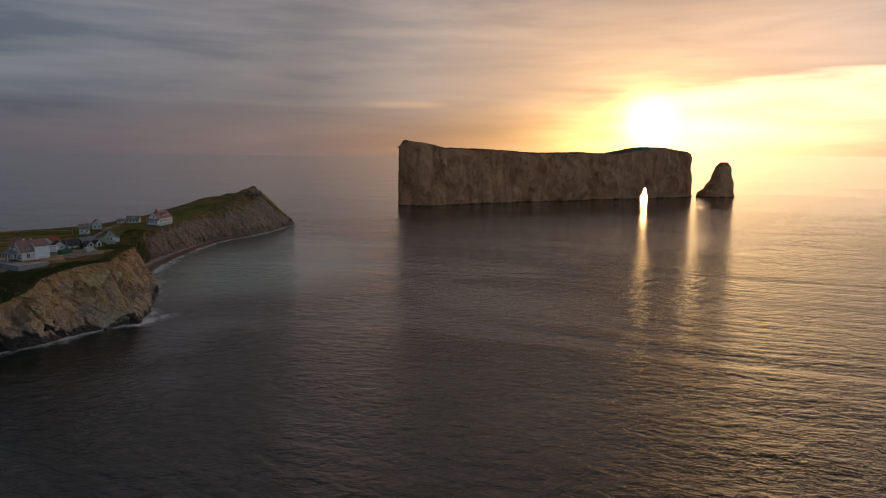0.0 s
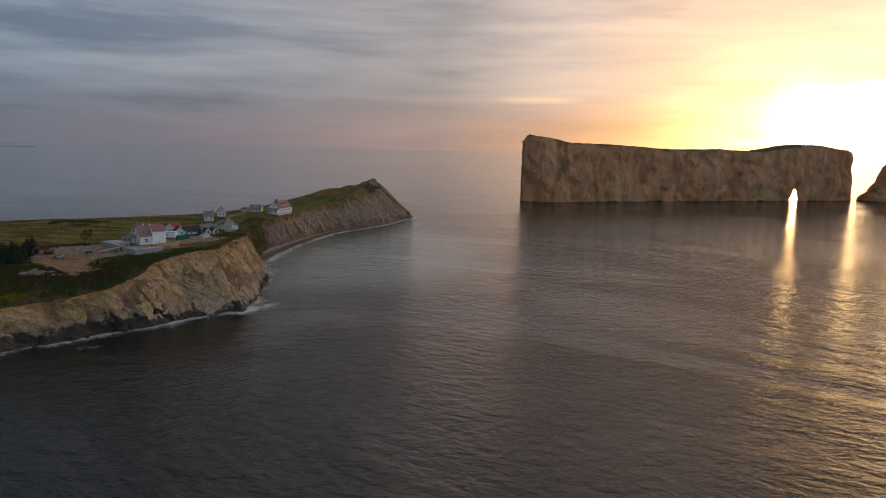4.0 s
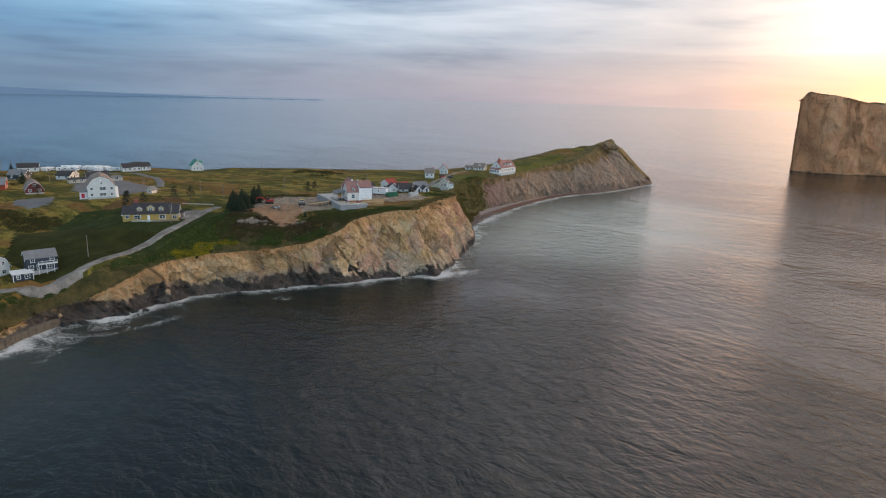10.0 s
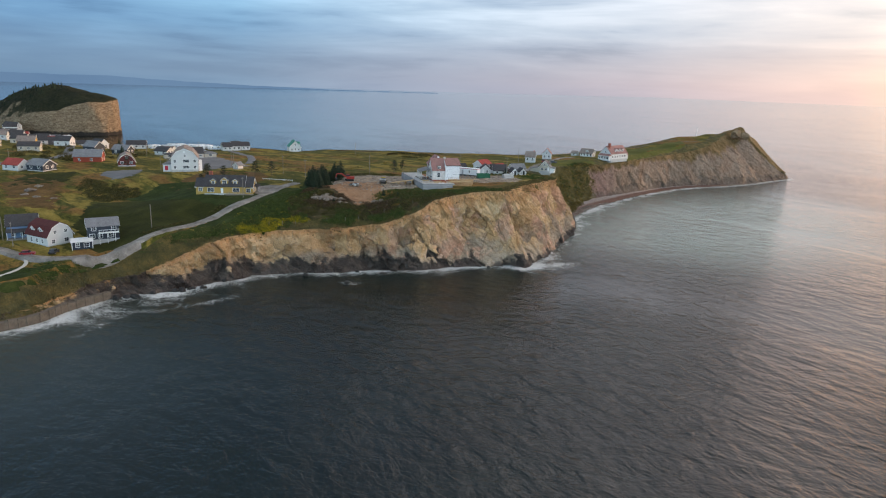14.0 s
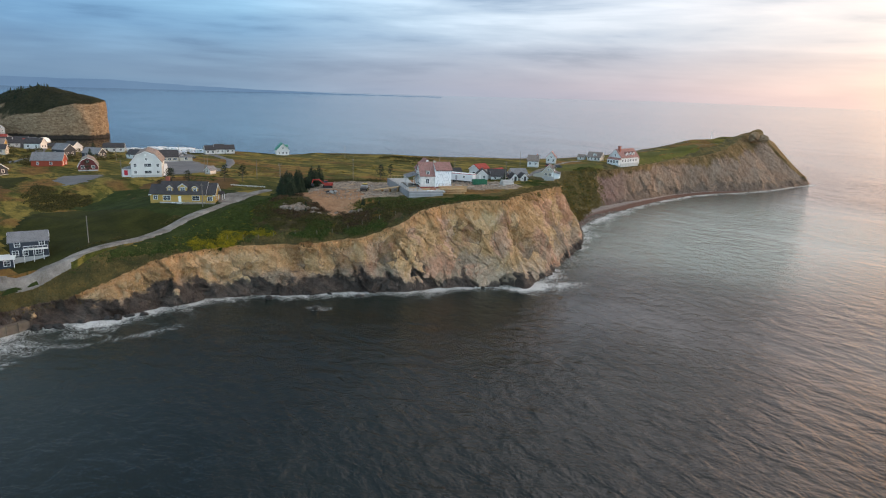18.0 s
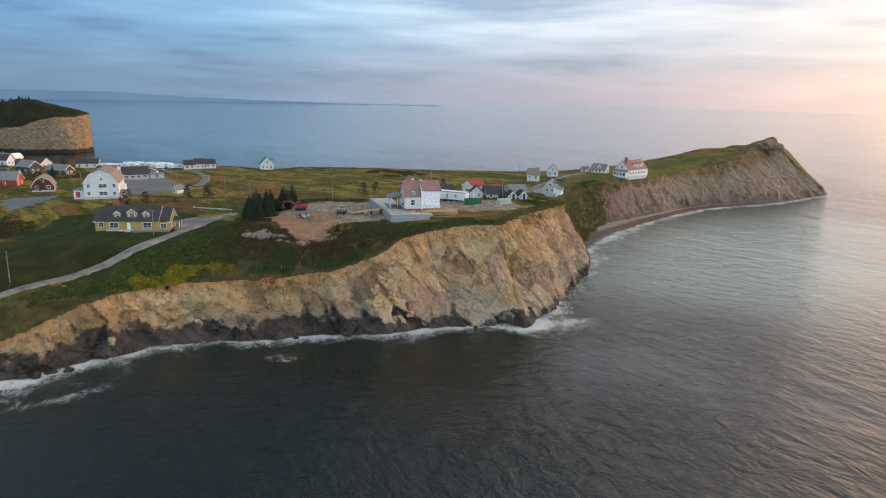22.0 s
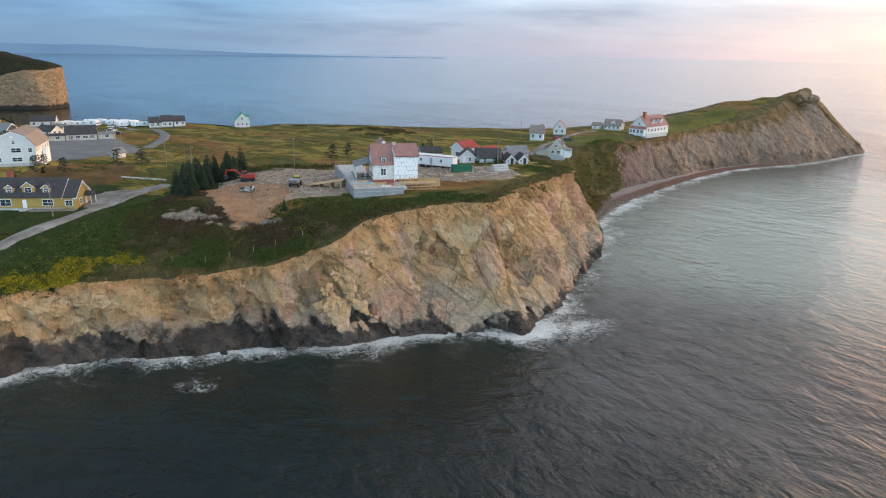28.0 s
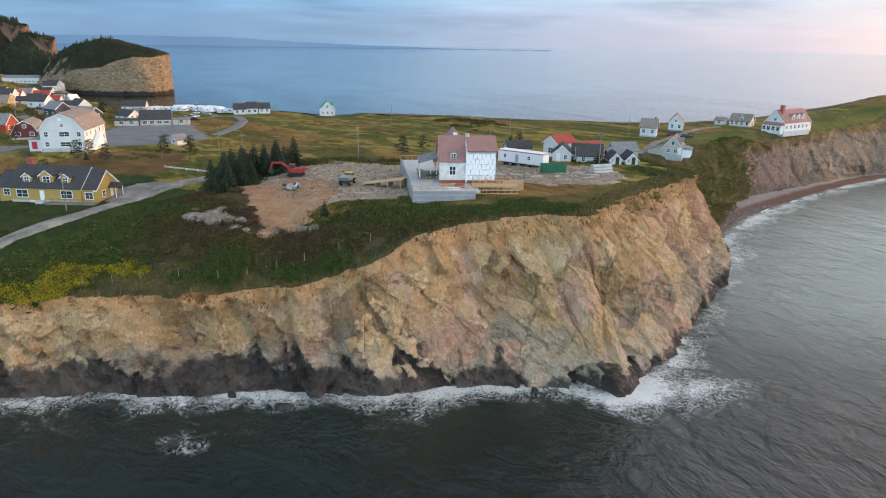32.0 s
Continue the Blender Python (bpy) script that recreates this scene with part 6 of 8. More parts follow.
    for i in range(8):
        cx = 0.8 + i * 1.25
        part("post", Geo().box(cx - 0.07, -9.0, -4.0, cx + 0.07, -8.86, 0.9 + 0.4 * ((i * 7) % 3 - 1)), LUMBER, s)
        part("post", Geo().box(cx - 0.07, -6.0, -4.0, cx + 0.07, -5.86, 1.2), LUMBER, s)
    for i, zz in enumerate((-2.6, -1.9, -1.2, -0.5, 0.2)):
        part("board", Geo().box(0.4, -9.12, zz, 10.2 - 0.4 * (i % 2), -9.0, zz + 0.24), LUMBER, s)
        part("board", Geo().box(0.4, -6.12, zz, 9.8, -6.0, zz + 0.24), LUMBER, s)
    part("platform", Geo().box(0.5, -8.8, -0.35, 9.8, -6.1, -0.25), LUMBER, s)
    part("panel", Geo().box(7.2, -4.9, -2.4, 11.6, -4.7, 0.2), LUMBER, s, "plywood panel")
    for k in (0, 1, 2):
        part("brace", Geo().cyl((2 + 3 * k, -8.8, -3.5), (3.6 + 3 * k, -6.1, 0.6), 0.07, n=5), LUMBER, s)
    r = thing("timber_ramp", -180.5, 290.5, 25.9, 32, "light plywood ramp up to the terrace", "ramp")
    part("deck", Geo().add([(-5, -1.6, 0.0), (4.5, -1.6, 1.7), (4.5, 1.6, 1.7), (-5, 1.6, 0.0), (-5, -1.6, -0.2), (4.5, -1.6, 1.5), (4.5, 1.6, 1.5), (-5, 1.6, -0.2)],
                           [(0, 1, 2, 3), (7, 6, 5, 4), (0, 4, 5, 1), (1, 5, 6, 2), (2, 6, 7, 3), (3, 7, 4, 0)]), LUMBER, r)
    for k in (-2, 1, 4):
        part("trestle", Geo().box(k - 0.1, -1.5, -1.2, k + 0.1, 1.5, 0.17 * (k + 5) - 0.05), LUMBER, r)


yellow_house()
villa()

house("red_roof_house", -190.5, 357.5, 90, 7.5, 5.6, 4.2, 1.9, WHITE, REDROOF, "two-storey white house with a red metal roof", z=24.6, wins=[("l", 0.0, 2.0, 1.6, 1.5), ("f", -3, 3.2), ("f", 0, 3.2), ("f", 3, 3.2), ("r", 0, 3)], porch=None)
house("red_roof_annex", -186, 365, 90, 7, 5, 2.4, 1.8, WHITE, REDROOF, "low white annex with a red roof", z=24.4, wins=[("f", -2, 1.5), ("f", 2, 1.5)])
house("cottage", -183.0, 350.2, 40, 5.0, 6.5, 2.5, 2.2, WHITE, DARKROOF, "small white cabin with a dark gable roof", ridge="y", z=25.0, wins=[("f", 0.9, 1.5, 0.8, 1.1)], doors=[("f", -1.0, TRIM)], group="small white cabins", category="cabin")
house("cottage", -176.5, 353.5, 42, 6.5, 5.0, 2.3, 1.9, WHITE, DARKROOF, "small white cabin with a dark gable roof", ridge="x", z=25.0, wins=[("f", -1.5, 1.4, 0.8, 1.0), ("f", 1.5, 1.4, 0.8, 1.0)], group="small white cabins", category="cabin")
house("cottage", -180.0, 357.0, 42, 8, 5.0, 2.3, 2.0, WHITE, DARKROOF, "small white cabin with a dark gable roof", ridge="x", z=25.0, wins=[("f", -1.5, 1.4, 0.8, 1.0)], group="small white cabins", category="cabin")
for cx, cy in ((-171.2, 357.2), (-168.6, 360.6)):
    house("twin_cabin", cx, cy, 52, 3.1, 5.0, 1.9, 1.6, WHITE, DARKROOF, "narrow white cabin with a dark gable roof, one of a pair", ridge="y", z=25.0, doors=[("f", 0.4, DARKMETAL)], wins=[("f", -0.9, 1.4, 0.5, 0.9)], base=0.3, group="small white cabins", category="cabin")
house("grey_roof_shack", -200, 350, 60, 7, 5, 2.2, 1.6, BEIGE, DARKROOF, "low beige shack with a dark roof", z=24.6, wins=[("f", 0, 1.3)], category="shack")
house("clutter_house", -180, 373, 60, 7, 6, 2.6, 2.0, BEIGE, GREYROOF, "weathered grey house among shrubs", z=24.0, wins=[("f", -1.5, 1.5), ("f", 1.5, 1.5)])
house("maroon_shed", -178.5, 367, 60, 4, 3, 2.2, 1.2, MAROON, GREYROOF, "small maroon timber garden shed", z=24.2, category="shed", doors=[("f", 0, TRIM)])


def cape_house():
    e = house("cape_house", -180.5, 400.5, 25, 5.8, 6.6, 2.7, 3.2, BEIGE, BROWNROOF, "beige storey-and-a-half house with a brown roof", ridge="y", wins=[("f", -1.2, 1.4, 1.0, 1.1), ("f", 0.9, 1.4, 1.0, 1.1), ("f", 0, 3.8, 0.8, 1.0)], doors=[("f", 2.2, TRIM)], dormers=[(-0.6, 3.2, 2.2, 1.2, 1)])
    part("veranda", Geo().box(2.9, -3.1, -0.5, 5.2, 3.1, 1.9), TRIM, e, "white glazed veranda")
    part("veranda_roof", Geo().add([(2.9, -3.4, 2.5), (5.5, -3.4, 1.92), (5.5, 3.4, 1.92), (2.9, 3.4, 2.5), (2.9, -3.4, 2.7), (5.5, -3.4, 2.12), (5.5, 3.4, 2.12), (2.9, 3.4, 2.7)],
                                   [(3, 2, 1, 0), (4, 5, 6, 7), (0, 1, 5, 4), (1, 2, 6, 5), (2, 3, 7, 6), (3, 0, 4, 7)]), GREYROOF, e)
    for cy in (-2.3, -0.8, 0.7, 2.2):
        window(e, 5.2, cy, 1.1, 90, 1.1, 0.9)
    part("lean_to", Geo().prism([(-7.6, -1), (-7.6, 1.3), (-2.9, 2.5), (-2.9, -1)], "y", -2.4, 1.8), BEIGE, e)
    part("lean_to_roof", Geo().prism([(-7.9, 1.2), (-2.85, 2.55), (-2.85, 2.75), (-7.9, 1.4)], "y", -2.7, 2.1), GREYROOF, e)


cape_house()
house("tall_white_house", -211.5, 432.0, 28, 5.8, 5.6, 3.5, 2.8, WHITE, BROWNROOF, "tall plain white house with a steep brown roof", wins=[("f", -1.6, 2.0, 0.9, 1.3), ("f", 1.6, 2.0, 0.9, 1.3), ("l", 0, 2.0), ("l", 0, 4.2, 0.8, 0.9)], chimney=[(2.0, 0.5, 7.2, 0.3)])
house("white_gable_house", -217, 459, 30, 5.6, 7, 3.4, 3.2, WHITE, PINKROOF, "white house with a steep faded red roof", ridge="y", wins=[("f", -1.4, 1.8), ("f", 1.4, 1.8), ("f", 0, 3.9, 0.8, 1.0)])
house("low_white_house", -208.5, 496.5, 8, 8.6, 6, 2.4, 2.7, WHITE, BROWNROOF, "low white house with brown roof and one dormer", wins=[("f", -3.2, 1.4), ("f", -1.2, 1.4), ("f", 1.0, 1.4), ("f", 3.2, 1.4), ("r", 0, 1.4)], dormers=[(0.5, 2.9, 1.9, 1.1, -1)])
house("white_outbuilding", -216.5, 493.5, 8, 4, 4, 2.0, 1.2, WHITE, BROWNROOF, "small white outbuilding beside the low house", wins=[("f", 0, 1.4)], category="shed")


def lodge():
    e = house("lodge", -187.5, 493.0, 84, 18.5, 8.4, 4.0, 4.4, WHITE, PINKROOF, "large white lodge with faded red roof and brick chimney", wins=[("l", -2.8, 2.0, 1.2, 1.4), ("l", 0, 2.0, 1.2, 1.4), ("l", 2.8, 2.0, 1.2, 1.4), ("l", 0, 5.0, 1.0, 1.2)] + [("f", u, 2.0, 1.2, 1.3) for u in (-7.5, -4.6, -1.8, 1, 3.8, 6.6)],
              chimney=[(-7.0, -1.0, 10.4, 0.65)], dormers=[(-2.6, 4.9, 2.1, 1.3, -1), (0.9, 4.9, 2.1, 1.3, -1), (4.4, 4.9, 2.1, 1.3, -1)])
    part("sun_porch", Geo().box(9.2, -3.2, -0.5, 12.0, 3.2, 2.8), WHITE, e)
    part("sun_porch_roof", Geo().prism([(-3.7, 2.7), (0, 4.6), (3.7, 2.7)], "x", 9.1, 12.3), PINKROOF, e)
    part("bay", Geo().box(-11.4, -4.0, -0.5, -9.2, 4.0, 2.7), WHITE, e)
    part("bay_roof", Geo().prism([(-11.7, 2.65), (-9.1, 3.9), (-9.1, 2.65)], "y", -4.3, 4.3), PINKROOF, e)
    for cy in (-2.9, -0.9, 1.1, 3.0):
        window(e, -11.4, cy, 1.5, -90, 1.3, 1.5)


lodge()
house("green_roof_house", -423, 412, -28, 11.5, 9.0, 4.2, 4.6, WHITE, GREENROOF, "white house with a steep green roof above the far shore", wins=[("r", -2.6, 2.2), ("r", 0, 2.2), ("r", 2.6, 2.2), ("r", 0, 5.8), ("b", -3, 2.2), ("b", 0, 2.2), ("b", 3, 2.2)], dormers=[(1, 4.7, 3.2, 1.8, 1)], z=12.6)
e = house("great_white_hall", -290.7, 251.2, -29, 19, 12.0, 5.9, 4.5, WHITE, BROWNROOF, "big white gambrel-roofed hall", style="gambrel", z=23.9, wins=[("r", -4.3, 1.6, 1.0, 1.2), ("r", 0.6, 1.6, 2.7, 1.2), ("r", 4.5, 1.6, 1.0, 1.2), ("r", -4.3, 4.5, 1.0, 1.3), ("r", 0.6, 4.5, 2.7, 1.3), ("r", 4.5, 4.5, 1.0, 1.3), ("r", 0.2, 7.0, 0.8, 0.9)]
          + [("b", u, zz, 1.0, 1.2) for u in (-7.5, -4, 0, 4, 7.5) for zz in (1.7, 4.3)] + [("f", u, 4.4, 1.0, 1.3) for u in (-7, 0, 7)])
part("stair", Geo().prism([(-1, -0.5), (7.2, -0.5), (-0.2, 4.0), (-1, 4.0)], "y", 6.35, 7.7), TRIM, e, "white outside stair")
part("vent", Geo().box(10.0, -0.4, 8.4, 10.06, 0.4, 9.2), TRIM, e)
part("side_porch", Geo().box(4.0, -9.6, -0.5, 8.6, -6.25, 2.9), WHITE, e)
part("side_porch_roof", Geo().prism([(-9.9, 2.85), (-6.2, 4.0), (-6.2, 2.85)], "x", 3.7, 8.9), GREYROOF, e)
part("side_door", Geo().box(8.58, -8.8, 0.2, 8.68, -7.4, 2.3), REDSTRIPE, e, "dark red door")
house("maroon_barn", -345.5, 246.6, -22, 12, 8.4, 2.4, 3.9, MAROON, BROWNROOF, "maroon gambrel barn with a rusty grey roof", style="gambrel", z=20.6, wins=[("r", -2.2, 1.7, 1.3, 1.2), ("r", 2.2, 1.7, 1.3, 1.2), ("r", 0, 4.4, 1.0, 1.1)], category="barn")
house("orange_barn", -372, 238, 55, 14, 8.5, 3.6, 3.4, ORANGE, GREYROOF, "red barn with a grey metal roof", z=19.9, wins=[("r", -2.0, 2.0), ("r", 2.0, 2.0), ("f", -4, 2.0), ("f", 2, 2.0)], category="barn")
house("slate_house", -214.0, 180.5, 72, 9.4, 7, 4.9, 2.0, GREYW, GREYROOF, "slate-grey two-storey house with white balcony", z=12.9, wins=[("f", -3.4, 1.6, 1.4, 1.3), ("f", -1.0, 1.6, 1.2, 1.5), ("f", 2.2, 1.6, 1.4, 1.3), ("f", -2.8, 4.1, 1.2, 1.3), ("f", 3.2, 4.1, 1.2, 1.3), ("l", 0, 4.0, 1.1, 1.3)])
e = thing("white_deck", -211.0, 173.2, 11.7, 72, "white timber roof deck in front of the slate house", "deck")
part("room", Geo().box(-3.5, -2.8, -1.2, 2.2, 2.8, 2.2), GREYW, e)
part("floor", Geo().box(-4.0, -3.6, 2.21, 2.6, 3.0, 2.42), TRIM, e)
for i in range(6):
    part("rail_post", Geo().box(-3.9 + i * 1.28, -3.55, 2.42, -3.78 + i * 1.28, -3.43, 3.4), TRIM, e)
part("rail", Geo().box(-4.0, -3.6, 3.4, 2.6, -3.42, 3.5), TRIM, e)
for cx in (-3.7, 2.2):
    part("post", Geo().box(cx, -3.5, -1.2, cx + 0.2, -3.3, 2.2), TRIM, e)
window(e, 0.6, -2.8, 1.1, 0, 1.4, 1.3)
window(e, -2.0, -2.8, 1.1, 0, 1.0, 1.3)
e = thing("balcony", -214.0, 180.5, 12.9, 72, "white timber balcony on the slate house", "balcony")
part("floor", Geo().box(-1.4, -5.2, 2.6, 4.6, -3.52, 2.8), TRIM, e)
for i in range(6):
    part("baluster", Geo().box(-1.4 + i * 1.18, -5.2, 2.8, -1.3 + i * 1.18, -5.1, 3.7), TRIM, e)
    if i % 2 == 0:
        part("post", Geo().box(-1.4 + i * 1.18, -5.2, -1.0, -1.25 + i * 1.18, -5.05, 2.6), TRIM, e)
part("rail", Geo().box(-1.4, -5.22, 3.7, 4.6, -5.08, 3.8), TRIM, e)
house("cream_house", -224.8, 167.7, 13, 11.5, 8.7, 3.6, 4.0, WHITE, MAROONROOF, "cream gambrel house with a dark red roof", style="gambrel", z=11.4, wins=[("r", -2.4, 1.6, 1.0, 1.2), ("r", 2.0, 1.6, 1.4, 1.2), ("r", 2.0, 4.6, 0.9, 1.0), ("r", -1.6, 4.6, 0.9, 1.0), ("f", -3, 1.6), ("f", 0, 1.6), ("f", 3, 1.6)], dormers=[(-2.6, 4.2, 2.0, 1.2, -1), (1.8, 4.2, 2.0, 1.2, -1)])
house("blue_house", -238.5, 164.0, 70, 9, 8, 4.6, 3.0, BLUEW, DARKROOF, "blue house with white trim and a gable roof", z=11.8, wins=[("f", -2.6, 1.7, 1.0, 1.3), ("f", 0, 1.7, 1.0, 1.3), ("f", 2.6, 1.7, 1.0, 1.3), ("r", -1.5, 1.7), ("r", 1.5, 4.2, 1.0, 1.1)], porch=(-4.5, 4.5, -6.4, -4.05, 2.7))


# ---- trailer, skip, machines ----
def site_trailer():
    e = thing("site_trailer", -182, 334, gz(-182, 334) + 0.2, 14, "long white site trailer with a dark red roof edge", "trailer")
    part("body", Geo().box(-6.6, -1.6, 0.75, 6.6, 1.6, 3.5), VANWHITE, e)
    part("roof", Geo().box(-6.65, -1.65, 3.7, 6.65, 1.65, 3.8), VANWHITE, e)
    part("stripe", Geo().box(-6.64, -1.64, 3.5, 6.64, 1.64, 3.7), REDSTRIPE, e)
    part("chassis", Geo().box(-6.2, -1.2, 0.5, 6.2, 1.2, 0.75), DARKMETAL, e)
    for cx in (-5, -2.5, 0, 2.5, 5):
        part("support", Geo().box(cx - 0.2, -1.1, -0.6, cx + 0.2, 1.1, 0.5), DARKMETAL, e)
    for cx in (-4.5, 2.6):
        window(e, cx, -1.6, 2.3, 0, 0.7, 0.9)
    part("door", Geo().box(-1.4, -1.64, 0.95, -0.5, -1.6, 2.95), STEEL, e)


def skip():
    e = thing("dumpster", -169.5, 331.6, gz(-169.5, 331.6) + 0.2, 58, "large green steel dumpster", "dumpster")
    w, d, h = 2.9, 1.25, 2.0
    g = Geo().box(-w, -d, 0.15, w, d, 0.25).box(-w, -d, 0.25, w, -d + 0.08, h).box(-w, d - 0.08, 0.25, w, d, h).box(-w, -d + 0.08, 0.25, -w + 0.08, d - 0.08, h).box(w - 0.08, -d + 0.08, 0.25, w, d - 0.08, h)
    part("body", g, GREENP, e)
    for i in range(7):
        cx = -w + 0.4 + i * (2 * w - 0.8) / 6
        part("rib", Geo().box(cx - 0.06, -d - 0.1, 0.2, cx + 0.06, -d - 0.004, h), GREENP, e)
    part("rim", Geo().box(-w - 0.1, -d - 0.12, h, w + 0.1, -d + 0.1, h + 0.12).box(-w - 0.1, d - 0.1, h, w + 0.1, d + 0.12, h + 0.12), GREENP, e)
    for sx in (-1, 1):
        for sy in (-1, 1):
            part("wheel", Geo().cyl((sx * 2.2, sy * 0.9 - 0.1, 0.1), (sx * 2.2, sy * 0.9 + 0.1, 0.1), 0.14, n=10), DARKMETAL, e)


def excavator(x, y, rz):
    e = thing("excavator", x, y, gz(x, y) + 0.25, rz, "orange-red excavator parked on the building site", "excavator")
    for sy in (-1.1, 1.1):
        part("track", Geo().prism([(-1.8, 0.15), (-1.4, 0), (1.4, 0), (1.8, 0.15), (1.9, 0.5), (1.5, 0.85), (-1.5, 0.85), (-1.9, 0.5)], "y", sy - 0.28, sy + 0.28), RUBBER, e)
    part("undercarriage", Geo().box(-1.0, -0.85, 0.3, 1.0, 0.85, 0.9), DARKMETAL, e)
    part("house", Geo().box(-1.9, -1.3, 0.95, 1.2, 1.3, 1.9).box(-2.1, -1.2, 1.0, -1.9, 1.2, 2.1), ORANGEP, e)
    cab = part("cab", Geo().box(0.0, 0.25, 1.9, 1.3, 1.3, 2.95), ORANGEP, e)
    part("cab_glass", Geo().box(-0.01, 0.33, 2.1, 1.32, 1.32, 2.8), GLASS, cab)
    part("boom", Geo().prism([(1.0, 1.5), (1.3, 1.9), (3.2, 3.3), (5.4, 3.2), (5.4, 2.8), (3.3, 2.85), (1.5, 1.3)], "y", -0.25, 0.2), ORANGEP, e)
    part("stick", Geo().prism([(5.1, 3.4), (5.5, 3.2), (6.1, 1.5), (5.8, 1.4)], "y", -0.2, 0.15), ORANGEP, e)
    part("bucket", Geo().prism([(5.6, 1.7), (6.3, 1.5), (6.2, 0.6), (5.5, 0.4), (5.1, 0.9)], "y", -0.5, 0.45), DARKMETAL, e)
    part("cylinder", Geo().cyl((1.6, 0, 1.8), (3.2, 0, 2.9), 0.09, n=8), STEEL, e)


def dump_truck(x, y, rz):
    e = thing("dumper", x, y, gz(x, y) + 0.25, rz, "yellow wheeled dumper with a steel skip", "dumper")
    for sx in (-1.5, 1.5):
        for sy in (-1.05, 1.05):
            wheel = part("wheel", Geo().cyl((sx, sy - 0.22, 0.6), (sx, sy + 0.22, 0.6), 0.6, n=16), RUBBER, e)
            part("rim", Geo().cyl((sx, sy - 0.24, 0.6), (sx, sy + 0.24, 0.6), 0.28, n=12), YELLOWP, wheel)
    part("chassis", Geo().box(-2.2, -0.6, 0.6, 2.2, 0.6, 1.0), DARKMETAL, e)
    part("skip", Geo().prism([(-0.2, 1.1), (2.2, 1.1), (2.9, 2.0), (-0.4, 2.0)], "y", -1.15, 1.15), STEEL, e)
    cab = part("cab", Geo().box(-1.9, -0.8, 1.0, -0.5, 0.8, 2.5), YELLOWP, e)
    part("cab_glass", Geo().box(-1.8, -0.82, 1.6, -0.48, 0.82, 2.35), GLASS, cab)
    part("bonnet", Geo().box(-2.6, -0.7, 0.9, -1.9, 0.7, 1.6), YELLOWP, e)


site_trailer()
skip()
excavator(-204, 281, 232)
dump_truck(-186.5, 284.5, -50)
e = thing("rubble_heap", -193, 274.5, gz(-193, 274.5) + 0.4, 20, "heap of scrap boards and broken blocks", "rubble")
for i in range(14):
    a = random.random() * 6.28
    r = random.random() * 2.6
    ob = part("scrap", Geo().box(-0.5 - random.random() * 0.7, -0.25, -0.2, 0.5 + random.random() * 0.7, 0.25, 0.25), (CONCRETE, DARKMETAL, OLDWOOD, STEEL)[i % 4], e)
    ob.matrix_local = pose(math.cos(a) * r, math.sin(a) * r, 0.15 + random.random() * 0.6, random.uniform(-25, 25), random.uniform(-25, 25), random.random() * 180)
e = thing("pipe_stack", -163.2, 341.8, gz(-163.2, 341.8) + 0.15, 70, "stack of pale grey concrete pipes", "pipes")
for row in range(3):
    for i in range(4 - row):
        part("pipe", Geo().cyl((-2.6, (i + row * 0.5) * 0.78 - 1.2, 0.36 + row * 0.66), (2.6, (i + row * 0.5) * 0.78 - 1.2, 0.36 + row * 0.66), 0.36, n=14), CONCRETE, e)
e = thing("blue_tank", -190.5, 328.5, gz(-190.5, 328.5) + 0.2, 10, "blue and grey steel tool container", "container")
part("body", Geo().box(-1.6, -1.1, 0, 1.6, 1.1, 2.2), STEEL, e)
part("door", Geo().box(-1.7, -0.9, 0.1, -1.6, 0.9, 2.1), BLUEP, e)
for k, (px, py, a) in enumerate([(-172.5, 322, 30), (-167.5, 323.5, 75), (-175.5, 319.5, 10), (-164, 327, 120), (-160.5, 335.5, 40)]):
    b = thing("lumber_pile", px, py, gz(px, py) + 0.15, a, "low pile of sawn boards and blocks", "lumber", "lumber piles")
    for i in range(6):
        part("board", Geo().box(-1.6 + 0.2 * (i % 3), -0.6 + 0.42 * (i % 3), 0.02 + 0.14 * (i // 3), 1.5, -0.25 + 0.42 * (i % 3), 0.14 + 0.14 * (i // 3)), (LUMBER, CONCRETE)[(k + i) % 2], b)


# ---- poles, fences, sea wall ----
def pole(x, y, h=9.0, arm=True, z=None):
    e = thing("utility_pole", x, y, gz(x, y) if z is None else z, random.uniform(0, 180), "weathered grey wooden utility pole", "pole", "utility poles")
    part("shaft", Geo().cyl((0, 0, -0.8), (0.06, 0.04, h), 0.15, 0.10, 8), OLDWOOD, e)
    if arm:
        part("crossarm", Geo().box(-0.9, -0.06, h - 0.7, 0.9, 0.06, h - 0.58), OLDWOOD, e)
        for cx in (-0.8, 0, 0.8):
            part("insulator", Geo().cyl((cx, 0, h - 0.58), (cx, 0, h - 0.38), 0.05, 0.04, 6), CONCRETE, e)
    return e


for px, py, ph, arm in [(-213.4, 234.2, 8.2, True), (-206.9, 194, 8.2, False), (-253.5, 281.6, 9, True), (-236, 281.5, 8.5, True), (-222, 309.3, 9.5, True), (-165.2, 343.4, 9.5, True), (-206.5, 358.9, 8.5, False), (-201, 340, 8, False),
                        (-214.8, 424, 8.5, False), (-312, 289, 8.5, True), (-318, 294, 8.5, True), (-299, 243, 7, False), (-236, 157, 8, False), (-226, 157, 8, True), (-392, 205, 8, True), (-434, 253, 8, True), (-385, 276, 8, False), (-440, 340, 8, True), (-246, 392, 8, False), (-330, 395, 8, False)]:
    pole(px, py, ph, arm)


